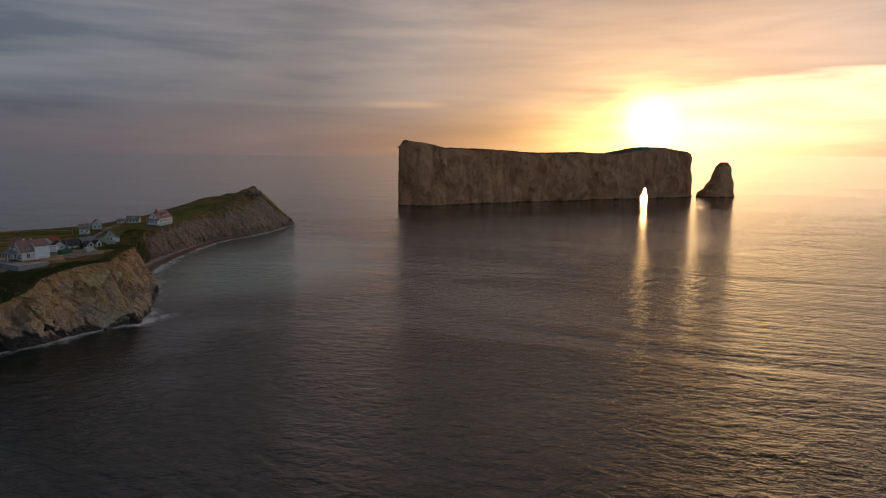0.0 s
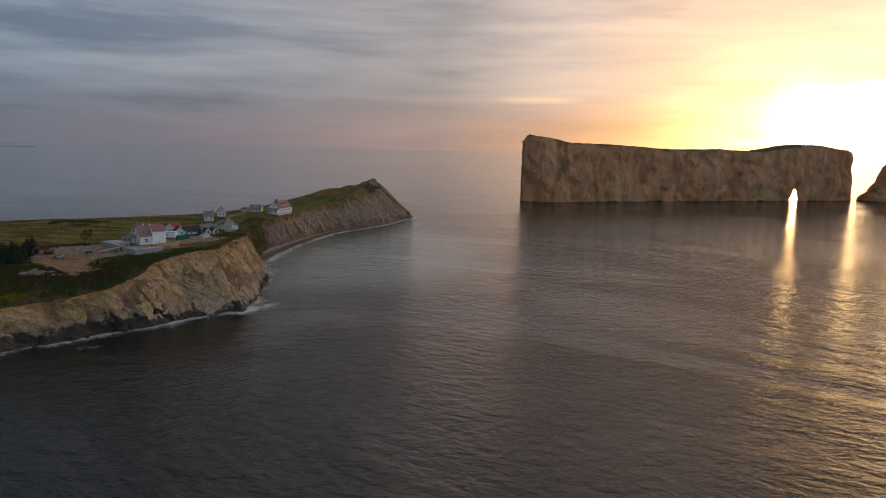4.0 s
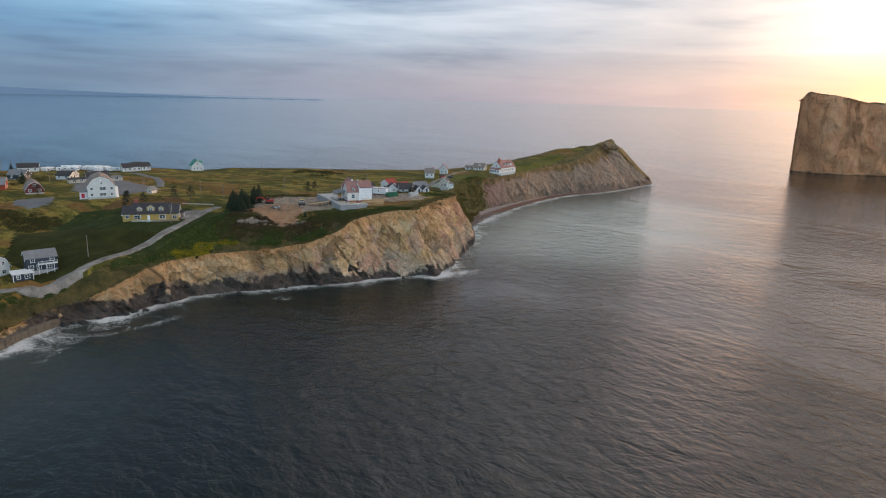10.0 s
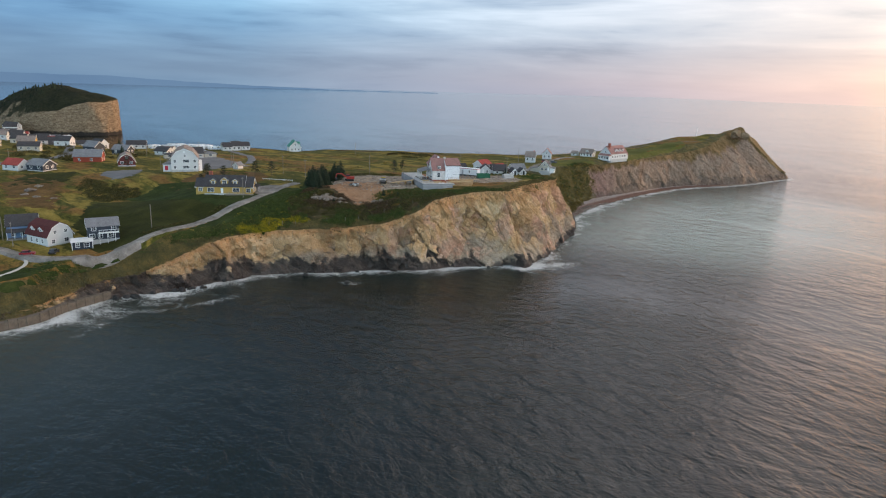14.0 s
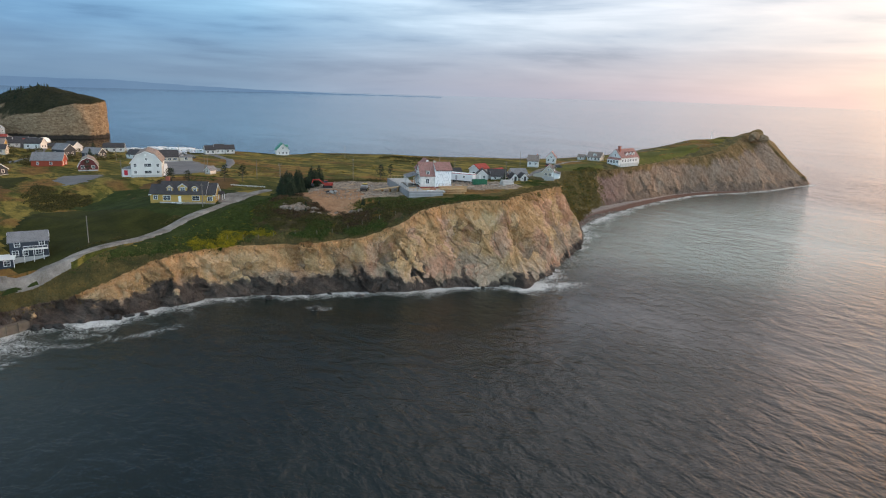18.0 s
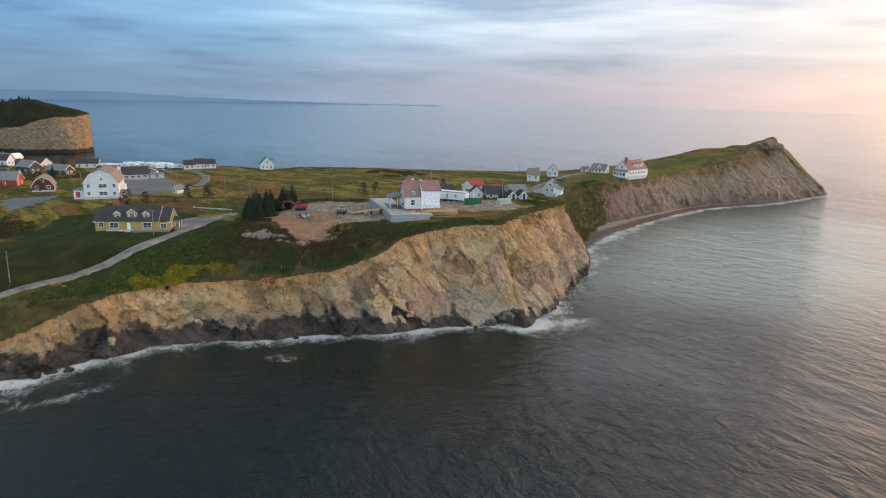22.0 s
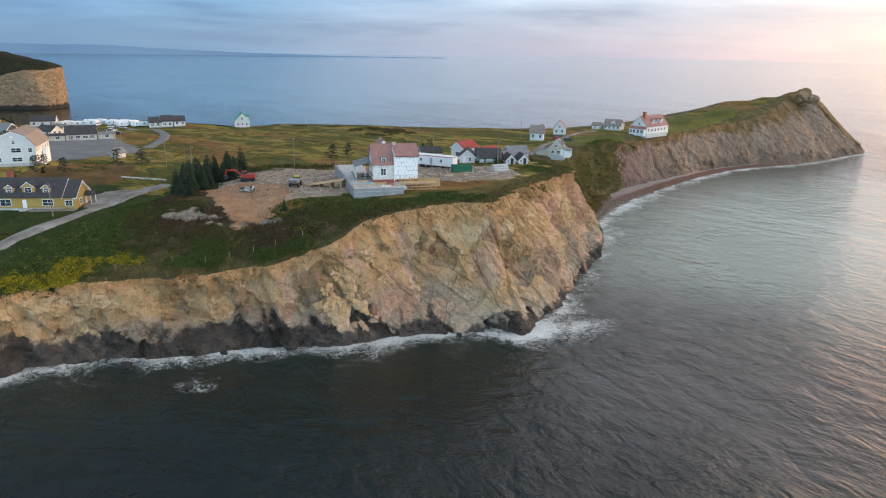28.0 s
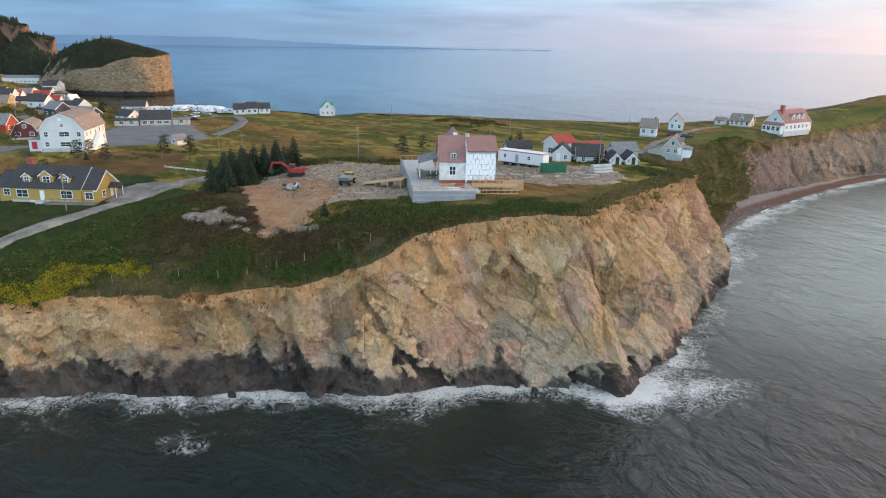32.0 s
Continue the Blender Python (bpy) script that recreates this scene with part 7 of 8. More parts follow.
def post_fence(name, line, step, h, mat, label, rails=0, group=""):
    st = spline([(x, y, 0, 0, 0) for x, y in line], step)[:, :2]
    e = thing(name, st[0][0], st[0][1], gz(*st[0]), 0, label, "fence", group)
    base = Vector((st[0][0], st[0][1], gz(*st[0])))
    for i, p in enumerate(st):
        z = gz(*p) - base.z
        q = (p[0] - base.x, p[1] - base.y)
        part("post", Geo().box(q[0] - 0.05, q[1] - 0.05, z - 0.3, q[0] + 0.05, q[1] + 0.05, z + h * random.uniform(0.9, 1.1)), mat, e)
        if rails and i:
            for k in range(rails):
                o = st[i - 1]
                part("rail", Geo().cyl((o[0] - base.x, o[1] - base.y, gz(*o) - base.z + h * (0.85 - 0.4 * k)), (q[0], q[1], z + h * (0.85 - 0.4 * k)), 0.06, n=5), mat, e)


post_fence("cliff_fence", [(-184, 226), (-177, 238), (-168, 248), (-160, 260), (-155, 270)], 4.5, 1.1, OLDWOOD, "leaning weathered fence posts along the cliff edge")
post_fence("white_fence", [(-243.5, 263), (-237, 266.5), (-230, 270)], 3.0, 0.6, TRIM, "low white rail fence beside the drive", rails=2)
post_fence("crest_fence", [(-206, 505), (-206, 540), (-203, 580), (-196, 612)], 5.0, 1.2, OLDWOOD, "weathered rail fence along the headland crest", rails=2)
e = thing("white_mast", -193, 648, gz(-193, 648), 0, "slim white mast on the headland crest", "mast")
part("pole", Geo().cyl((0, 0, -0.3), (0, 0, 6.0), 0.16, 0.11, n=8), TRIM, e)
part("crossarm", Geo().box(-0.7, -0.07, 4.6, 0.7, 0.07, 4.8), TRIM, e)
post_fence("lookout_fence", [(-186, 600), (-180, 612), (-173, 620)], 4.0, 1.2, OLDWOOD, "weathered rail fence by the headland top", rails=2)


TARRED = plain("weathered_piling", (0.16, 0.125, 0.095), 0.9, 0.5, 0.7, bump=0.6, bscale=3)


def sea_wall():
    st = spline([(x, y, 0, 0, 0) for x, y in ((-181, 120), (-179.2, 145), (-184.2, 157), (-187.4, 170.5))], 2.4)[:, :2]
    e = thing("sea_wall", st[0][0], st[0][1], 0, 0, "brown timber-faced sea wall at the foot of the grass bank", "sea wall")
    b = st[0]
    for i in range(len(st) - 1):
        p, q = st[i] - b, st[i + 1] - b
        h = 2.3 + 0.6 * noise.noise(Vector((i * 0.7, 0, 0)))
        d = Vector((q[0] - p[0], q[1] - p[1])).normalized()
        n = Vector((-d.y, d.x)) * -0.9
        vs = [(p[0] + n.x, p[1] + n.y, -1), (q[0] + n.x, q[1] + n.y, -1), (q[0] - n.x * 1.2, q[1] - n.y * 1.2, -1), (p[0] - n.x * 1.2, p[1] - n.y * 1.2, -1)]
        vs += [(x, y, h) for x, y, _ in vs]
        part("panel", Geo().add(vs, [(3, 2, 1, 0), (4, 5, 6, 7), (0, 1, 5, 4), (1, 2, 6, 5), (2, 3, 7, 6), (3, 0, 4, 7)]), TARRED, e)
        part("pile", Geo().cyl((p[0] + n.x * 1.15, p[1] + n.y * 1.15, -1.5), (p[0] + n.x * 1.15, p[1] + n.y * 1.15, h + 0.5), 0.2, n=8), TARRED, e)


sea_wall()

# ---- plants ----
def leaf_material(name, dark, mid, light, scale=0.6):
    m = Mat(name, 0.75, spec=0.2)
    isl = m.geo.outputs["Random Per Island"]
    n = m.math("ADD", m.math("MULTIPLY", isl, 0.55), m.math("MULTIPLY", m.noise(scale, 4), 0.45))
    m.color(m.ramp(n, [(0.2, dark), (0.5, mid), (0.8, light)]))
    return m.m


LEAF = leaf_material("scrub_leaves", (0.026, 0.026, 0.008), (0.062, 0.056, 0.0155), (0.125, 0.100, 0.028))
FRESH = leaf_material("green_leaves", (0.020, 0.040, 0.0085), (0.050, 0.076, 0.015), (0.105, 0.125, 0.028))
GOLD = leaf_material("goldenrod", (0.055, 0.066, 0.0095), (0.215, 0.175, 0.0105), (0.46, 0.345, 0.012))
OLIVE = leaf_material("olive_scrub", (0.06, 0.055, 0.0145), (0.155, 0.115, 0.027), (0.30, 0.195, 0.042))
NEEDLE = leaf_material("spruce_needles", (0.008, 0.014, 0.009), (0.02, 0.032, 0.017), (0.042, 0.055, 0.026))
STRAW = leaf_material("dry_straw", (0.0551, 0.045, 0.0142), (0.126, 0.0938, 0.0321), (0.2205, 0.1575, 0.0641))
RUSSET = leaf_material("russet_heath", (0.030, 0.021, 0.012), (0.075, 0.045, 0.024), (0.15, 0.088, 0.042))
BARK = plain("bark", (0.12, 0.09, 0.07), 0.95, 0.35, 3.0, bump=0.5)
rng = np.random.default_rng(7)


def leaves(centres, radii, count, size):
    """Small leaf faces spread through low domes; returns places and faces."""
    vs, fs = [], []
    count, size = count * 2.2, size * 0.66
    for (cx, cy, cz), (rx, ry, rz) in zip(centres, radii):
        k = max(12, int(count * rx * ry))
        d = rng.normal(size=(k, 3))
        d /= np.linalg.norm(d, axis=1)[:, None]
        d[:, 2] = np.abs(d[:, 2])
        r = rng.uniform(0.6, 1.05, (k, 1))
        p = d * r * (rx, ry, rz) + (cx, cy, cz)
        a = rng.normal(size=(k, 3))
        a /= np.linalg.norm(a, axis=1)[:, None]
        b = np.cross(a, d + 0.3 * rng.normal(size=(k, 3)))
        b /= np.linalg.norm(b, axis=1)[:, None] + 1e-9
        s = size * rng.uniform(0.6, 1.4, (k, 1))
        q = np.stack([p - a * s, p + b * s * 0.6, p + a * s, p - b * s * 0.6], 1).reshape(-1, 3)
        n = len(vs)
        vs.extend(q.tolist())
        fs.extend((n + 4 * i, n + 4 * i + 1, n + 4 * i + 2, n + 4 * i + 3) for i in range(k))
    return vs, fs


def scatter(poly, n, seed):
    r = np.random.default_rng(seed)
    p = np.array(poly, float)
    out = []
    while len(out) < n:
        x, y = r.uniform(p[:, 0].min(), p[:, 0].max(), 400), r.uniform(p[:, 1].min(), p[:, 1].max(), 400)
        ok = inside(x, y, p)
        out += list(zip(x[ok], y[ok]))
    return out[:n]


def scrub(name, poly, n, r0, r1, high, mat, label, seed, count=26, size=0.20, clump=0.0):
    pts = scatter(poly, n * 3 if clump else n, seed)
    if clump:
        pts = [p for p in pts if noise.noise(Vector((p[0] * clump, p[1] * clump, seed))) > 0.0][:n]
    r = np.random.default_rng(seed + 100)
    cs, rs = [], []
    for x, y in pts:
        k = r.uniform(r0, r1)
        z = top_z(x, y)
        if z < gz(x, y) - (3.0 if y < 366 else 40):
            continue
        cs.append((x, y, z - 0.1))
        rs.append((k, k * r.uniform(0.8, 1.2), k * high))
    vs, fs = leaves(cs, rs, count, size)
    me = bpy.data.meshes.new(name)
    me.from_pydata(vs, [], fs)
    me.materials.append(mat)
    me.update()
    return tagged(new(name, me), label, "shrubs", kind="stuff")


scrub("scrub", [(-200, 246), (-194, 262), (-178, 257), (-170, 262), (-166, 280), (-152, 290), (-147, 284), (-154, 269), (-164, 257), (-176, 245), (-188, 238)], 1000, 0.6, 1.5, 0.8, LEAF, "dense dark green scrub on the clifftop slope", 1)
scrub("heath", [(-197, 247), (-203, 258), (-202, 266), (-194, 265), (-180, 261), (-170, 264), (-163, 268), (-160, 262), (-168, 255), (-180, 249)], 900, 0.6, 1.3, 1.0, RUSSET, "rusty brown heath round the rock outcrop", 17, 30, 0.18, 0.10)
scrub("bramble", [(-186, 240), (-183, 247), (-174, 253), (-164, 258), (-157, 268), (-153, 268), (-160, 256), (-170, 246), (-179, 238)], 520, 0.6, 1.4, 0.9, FRESH, "deep green brambles along the cliff edge", 23, 28, 0.19, 0.12)
scrub("gully_russet", [(-148, 368), (-158, 390), (-172, 424), (-182, 460), (-190, 460), (-188, 428), (-176, 398), (-160, 368)], 700, 0.6, 1.5, 0.7, STRAW, "golden grass tufts down the gully slope", 18, 20, 0.2, 0.09)
scrub("site_edge", [(-178, 268), (-170, 284), (-163, 292), (-158, 288), (-165, 270), (-172, 263)], 420, 0.4, 1.0, 0.8, FRESH, "green weeds along the edge of the building site", 19)
scrub("hedge", [(-168, 276), (-160, 287), (-152, 297), (-144, 310), (-139, 306), (-146, 293), (-153, 281), (-161, 270)], 900, 0.5, 1.2, 0.75, FRESH, "thick green bushes below the terrace", 2)
scrub("roadside_growth", [(-201.5, 232), (-206.5, 242), (-211, 250), (-206, 262), (-196, 258), (-188, 240), (-184, 222), (-184, 206), (-190, 204), (-196, 220)], 1700, 0.5, 1.2, 0.6, FRESH, "tall green weeds between road and cliff", 3)
scrub("roadside_bushes", [(-200.8, 183), (-203.2, 201), (-206, 213), (-208.6, 224), (-211.4, 223), (-208.8, 211), (-205.8, 199), (-203.4, 183)], 110, 0.4, 0.9, 0.8, LEAF, "low dark bushes along the edge of the lawn", 25, 26, 0.2, 0.10)
scrub("goldenrod", [(-190, 212), (-191, 226), (-184, 240), (-173, 240), (-177, 228), (-182, 212)], 520, 0.5, 1.3, 0.75, GOLD, "yellow flowering goldenrod along the cliff edge", 4, clump=0.11)
scrub("goldenrod_tufts", [(-199, 222), (-203, 244), (-196, 256), (-186, 244), (-184, 226), (-187, 206), (-192, 206)], 170, 0.3, 0.8, 0.7, GOLD, "scattered yellow goldenrod tufts on the green bank", 24, clump=0.16)
scrub("gully_growth", [(-146, 368), (-152, 386), (-164, 402), (-176, 430), (-182, 462), (-190, 460), (-188, 430), (-182, 404), (-166, 386), (-156, 368)], 1300, 0.6, 1.5, 0.6, OLIVE, "olive and gold shrubs down the gully slope", 5)
scrub("gully_green", [(-150, 368), (-162, 392), (-178, 426), (-184, 458), (-192, 458), (-189, 426), (-182, 404), (-166, 380)], 380, 0.7, 1.6, 0.7, FRESH, "green shrubs down the gully slope", 6, clump=0.08)
scrub("dark_thicket", [(-312, 213), (-291, 201), (-262, 199), (-264, 214), (-272, 221), (-292, 214)], 210, 0.9, 2.4, 0.5, LEAF, "dark thicket of alder in the hollow", 7, 14, 0.30)
scrub("field_scrub", [(-262, 388), (-282, 436), (-330, 430), (-300, 396)], 60, 1.4, 3.0, 0.45, LEAF, "low dark scrub in the far field", 8, 10, 0.4, 0.05)
scrub("site_scrub", [(-214, 292), (-206, 312), (-216, 322), (-234, 306), (-230, 284), (-214, 276)], 110, 0.8, 1.8, 0.8, LEAF, "scrub behind the building site", 9, 18, 0.26, 0.06)
scrub("cabin_scrub", [(-178, 343), (-160, 352), (-150, 346), (-146, 358), (-156, 372), (-172, 384), (-186, 376), (-176, 362)], 500, 0.5, 1.3, 0.7, FRESH, "shrubs round the white cabins", 10, clump=0.08)
scrub("hall_hedge", [(-258.5, 253.2), (-259.9, 265.4), (-279.6, 276.8), (-286.1, 270.3), (-264.8, 255.7)], 40, 0.8, 1.6, 0.6, FRESH, "clipped bushes beside the hall", 11, 14, 0.28)
scrub("village_green", [(-369.8, 226.6), (-394.7, 283.6), (-469.3, 308.4), (-536.0, 300.5), (-519.1, 243.1), (-435.9, 218.5)], 150, 1.4, 3.2, 0.8, LEAF, "garden trees and bushes among the village houses", 12, 8, 0.5)
scrub("house_bushes", [(-213, 229), (-228, 219), (-230, 222), (-216, 232)], 14, 0.5, 0.9, 0.8, LEAF, "small bushes at the foot of the yellow house", 13)
scrub("heath_clumps", [(-236, 320), (-262, 420), (-330, 430), (-370, 400), (-340, 320), (-290, 280)], 220, 0.5, 1.6, 0.35, OLIVE, "low olive clumps in the dry meadow", 14, 14, 0.3, 0.04)
scrub("terrace_growth", [(-177, 268), (-171, 281), (-164, 290), (-155, 301), (-150, 308), (-146, 304), (-150, 296), (-160, 284), (-169, 269)], 700, 0.3, 0.8, 0.7, FRESH, "low green growth below the terrace and yard", 16, clump=0.09)
scrub("lip_heath", [(-150, 306), (-147, 320), (-151, 332), (-146, 346), (-140, 352), (-134, 338), (-133, 318), (-137, 304), (-144, 298)], 800, 0.25, 0.7, 0.55, OLIVE, "dry olive and brown growth at the cliff corner", 22, 24, 0.18)
scrub("left_growth", [(-200, 150), (-205, 158), (-193, 176), (-196, 200), (-186, 200), (-186, 184), (-192, 168), (-188, 154)], 900, 0.4, 0.9, 0.5, FRESH, "rough green grass bank above the sea wall", 15)


def lip_grass():
    """Blades and hanging turf along the cliff edge."""
    nin = inland(SHORE)
    r = np.random.default_rng(3)
    vs, fs = [], []
    for j in range(len(SHORE)):
        x, y, bw, sb, zt = SHORE[j]
        if not (150 < y < 400 and x > -200):
            continue
        for k in range(150):
            s = sb + r.uniform(-0.8, 7.0)
            a = r.uniform(-1.6, 1.6)
            px, py = x + nin[j][0] * s - nin[j][1] * a, y + nin[j][1] * s + nin[j][0] * a
            pz = top_z(px, py)
            if pz < 3 or abs(pz - zt) > 4.5:
                continue
            h, w, t = r.uniform(0.25, 0.75), r.uniform(0.06, 0.16), r.uniform(0, 6.28)
            lean = (r.normal() * 0.25, r.normal() * 0.25)
            n = len(vs)
            vs += [(px - math.cos(t) * w, py - math.sin(t) * w, pz - 0.1), (px + math.cos(t) * w, py + math.sin(t) * w, pz - 0.1), (px + lean[0], py + lean[1], pz + h)]
            fs.append((n, n + 1, n + 2))
    me = bpy.data.meshes.new("edge_grass")
    me.from_pydata(vs, [], fs)
    me.materials.append(STRAW)
    me.update()
    tagged(new("edge_grass", me), "dry and green grass along the cliff edge", "grass", kind="stuff")


lip_grass()


def lip_growth():
    """Low bushes along the cliff edge, thinning towards the drop."""
    nin = inland(SHORE)
    r = np.random.default_rng(31)
    cs, rs = [], []
    for j in range(len(SHORE)):
        x, y, bw, sb, zt = SHORE[j]
        if not (196 < y < 304 and x > -190):
            continue
        for k in range(16):
            s = sb + 1.2 + 7.5 * r.random() ** 0.7
            a = r.uniform(-1.6, 1.6)
            px, py = x + nin[j][0] * s - nin[j][1] * a, y + nin[j][1] * s + nin[j][0] * a
            if noise.noise(Vector((px * 0.12, py * 0.12, 2.0))) < -0.12:
                continue
            q = r.uniform(0.3, 0.9)
            cs.append((px, py, top_z(px, py) - 0.1))
            rs.append((q, q, q * 0.7))
    vs, fs = leaves(cs, rs, 34, 0.17)
    me = bpy.data.meshes.new("edge_shrubs")
    me.from_pydata(vs, [], fs)
    me.materials.append(FRESH)
    me.update()
    tagged(new("edge_shrubs", me), "low green shrubs along the cliff edge", "shrubs", kind="stuff")


lip_growth()


def spruce(seed, h, name="spruce_tree", label="dark green spruce tree with a pointed top"):
    r = np.random.default_rng(seed)
    e = thing(name, 0, 0, 0, 0, label, "tree", "spruce trees")
    part("trunk", Geo().cyl((0, 0, -0.6), (0, 0, h * 0.95), 0.03 * h, 0.01, 7), BARK, e)
    vs, fs = [], []
    rows = 18
    for i in range(rows):
        v = i / rows
        z = h * (0.10 + 0.88 * v)
        reach = h * 0.33 * (1 - v) ** 0.8 + 0.18
        for k in range(12):
            if r.random() < 0.10:
                continue
            a = k / 12 * math.tau + r.uniform(-0.3, 0.3) + i
            L_ = reach * r.uniform(0.65, 1.15)
            d = np.array([math.cos(a), math.sin(a), 0])
            sd = np.array([-math.sin(a), math.cos(a), 0])
            for q in range(4):
                t0, t1 = q / 4, (q + 1.25) / 4
                w = L_ * 0.22 * (1 - t0 * 0.6)
                droop = lambda t: -0.30 * L_ * t * t + 0.05
                c0, c1 = d * L_ * t0 + (0, 0, z + droop(t0)), d * L_ * t1 + (0, 0, z + droop(t1) - r.uniform(0, 0.12))
                n = len(vs)
                vs += [tuple(c0 - sd * w - (0, 0, w * 0.6)), tuple(c0 + (0, 0, 0.05)), tuple(c1), tuple(c0 + sd * w - (0, 0, w * 0.6))]
                fs += [(n, n + 2, n + 1), (n + 1, n + 2, n + 3)]
    me = bpy.data.meshes.new("crown")
    me.from_pydata(vs, [], fs)
    me.materials.append(NEEDLE)
    ob = new("crown", me)
    ob.parent = e
    return e


def broad_tree(x, y, h, seed, mat=NEEDLE, label="wind-bent pine tree with an open ragged crown", spread=0.26):
    r = np.random.default_rng(seed)
    e = thing("pine_tree", x, y, top_z(x, y), 0, label, "tree", "scattered pines")
    part("trunk", Geo().cyl((0, 0, -0.5), (0.1 * h * 0.3, 0.05 * h, h * 0.85), 0.022 * h, 0.01 * h, 8), BARK, e)
    cs, rs = [], []
    for i in range(20):
        a, z = i * 2.4 + r.uniform(-0.4, 0.4), h * (0.28 + 0.7 * i / 19)
        L_ = h * spread * (1.15 - z / h) * r.uniform(0.5, 1.2) + 0.3
        p = (math.cos(a) * L_ + 0.03 * z, math.sin(a) * L_ + 0.05 * z, z + 0.12 * L_)
        part("limb", Geo().cyl((0.03 * z, 0.05 * z, z - 0.3), p, 0.007 * h, 0.003 * h, 5), BARK, e)
        k = h * r.uniform(0.07, 0.12)
        cs.append(p)
        rs.append((k * 1.4, k * 1.4, k * 0.9))
    vs, fs = leaves(cs, rs, 55, 0.16)
    me = bpy.data.meshes.new("crown")
    me.from_pydata(vs, [], fs)
    me.materials.append(mat)
    ob = new("crown", me)
    ob.parent = e


kinds = [spruce(s, 7.0) for s in (1, 2, 3)]
spots = scatter([(-199, 259), (-206, 272), (-212, 285), (-224, 292), (-226, 278), (-214, 264)], 74, 21)
r = np.random.default_rng(5)
for i, (x, y) in enumerate(spots):
    s = r.choice([0.45, 0.6, 0.8, 0.95, 1.1]) * r.uniform(0.85, 1.15)
    m = pose(x, y, top_z(x, y), 0, 0, r.uniform(0, 360)) @ Matrix.Diagonal((s, s, s, 1))
    if i < 3:
        kinds[i].matrix_world = m
    else:
        copy_thing(kinds[i % 3], m)
for x, y, s in [(-171.5, 270.5, 0.42), (-161, 268, 0.3), (-165, 272, 0.25), (-187, 258, 0.35), (-183, 255, 0.3), (-214, 283, 0.9), (-222, 290, 0.7), (-205, 352, 0.8), (-176.5, 357.5, 0.6), (-172, 352, 0.5), (-400, 268, 1.0), (-480, 300, 1.1), (-266, 249, 0.6)]:
    copy_thing(kinds[int(abs(x)) % 3], pose(x, y, top_z(x, y), 0, 0, x * 7) @ Matrix.Diagonal((s, s, s, 1)))
for i, (x, y, h) in enumerate([(-254.2, 266.2, 6.6), (-248.4, 271.2, 6.8), (-217, 320.6, 6.5), (-223.3, 332.8, 5.5), (-262, 246, 6.4), (-258, 252, 5.6), (-249, 236, 5.5), (-268, 250, 5), (-213.5, 364, 5), (-330, 240, 6)]):
    broad_tree(x, y, h, 40 + i)


# ---- stones ----
def stone_material():
    m = Mat("outcrop_stone", 0.9)
    n = m.math("ADD", m.math("MULTIPLY", m.noise(0.8, 5), 0.5), m.math("MULTIPLY", m.noise(5, 5, 0.7), 0.5))
    m.color(m.ramp(n, [(0.3, (0.07, 0.052, 0.04)), (0.46, (0.16, 0.125, 0.10)), (0.62, (0.32, 0.265, 0.215))]))
    m.bump(m.noise(3, 5, 0.7), 0.8, 0.2)
    return m.m


STONE = stone_material()
DARKSTONE = plain("wet_stone", (0.04, 0.036, 0.033), 0.45, 0.4, 1.5, bump=0.5)


def boulder(x, y, size, seed, mat=STONE, z=None, name="boulder", label="grey lichen-covered rock outcrop in the scrub", flat=0.55, group="outcrop rocks"):
    bm = bmesh.new()
    bmesh.ops.create_icosphere(bm, subdivisions=4, radius=1)
    r = random.Random(seed)
    sx, sy = r.uniform(0.8, 1.5), r.uniform(0.7, 1.1)
    planes = [(Vector((r.gauss(0, 1), r.gauss(0, 1), r.gauss(0.3, 0.8))).normalized(), r.uniform(0.62, 0.9)) for _ in range(11)]
    for v in bm.verts:
        vo = noise.voronoi(v.co * 1.7 + Vector((seed, 0, 0)))[0]
        k = 0.72 + 0.5 * vo[0] + 0.25 * noise.noise(v.co * 1.3 + Vector((seed, 0, 0))) + 0.14 * noise.noise(v.co * 5 + Vector((seed, 5, 0)))
        v.co *= k
        for d, h in planes:
            v.co -= max(0.0, v.co.dot(d) - h) * d
        v.co = Vector((v.co.x * sx, v.co.y * sy, v.co.z * flat)) * size
    me = bpy.data.meshes.new(name)
    bm.to_mesh(me)
    bm.free()
    me.materials.append(mat)
    ob = new(name, me)
    ob.matrix_world = pose(x, y, (top_z(x, y) if z is None else z) + size * flat * 0.25, 0, 0, r.uniform(0, 180))
    return tagged(ob, label, "rock", group)


for i, (x, y, s) in enumerate([(-190.5, 252.0, 1.7), (-188.8, 253.6, 2.0), (-187.0, 255.4, 2.3), (-185.4, 257.2, 2.1), (-184.0, 258.9, 1.8), (-182.8, 260.3, 1.2), (-189.6, 255.8, 1.5), (-187.8, 258.0, 1.5), (-190.6, 257.8, 1.0), (-184.0, 254.0, 1.3), (-181.6, 256.6, 1.5), (-183.6, 251.6, 1.0), (-179.6, 258.2, 0.9),
                               (-170.6, 265.6, 1.7), (-168.8, 266.8, 1.5), (-173.4, 262.8, 1.0), (-175.2, 262.0, 1.2), (-176.6, 260.4, 0.8), (-172.0, 259.4, 0.6), (-166.0, 262.0, 0.7), (-163.5, 265.0, 0.6), (-193.0, 253.6, 0.9)]):
    boulder(x, y, s, i, flat=0.5)
KNOB = earth("knob_rock", (0.13, 0.085, 0.05), (0.25, 0.17, 0.105), (0.36, 0.27, 0.18), 0.5, bump=1.0)
boulder(-161, 647, 6.0, 91, KNOB, 34.6, "headland_knob", "brown rock knob on the headland summit", 0.75, "summit rocks")
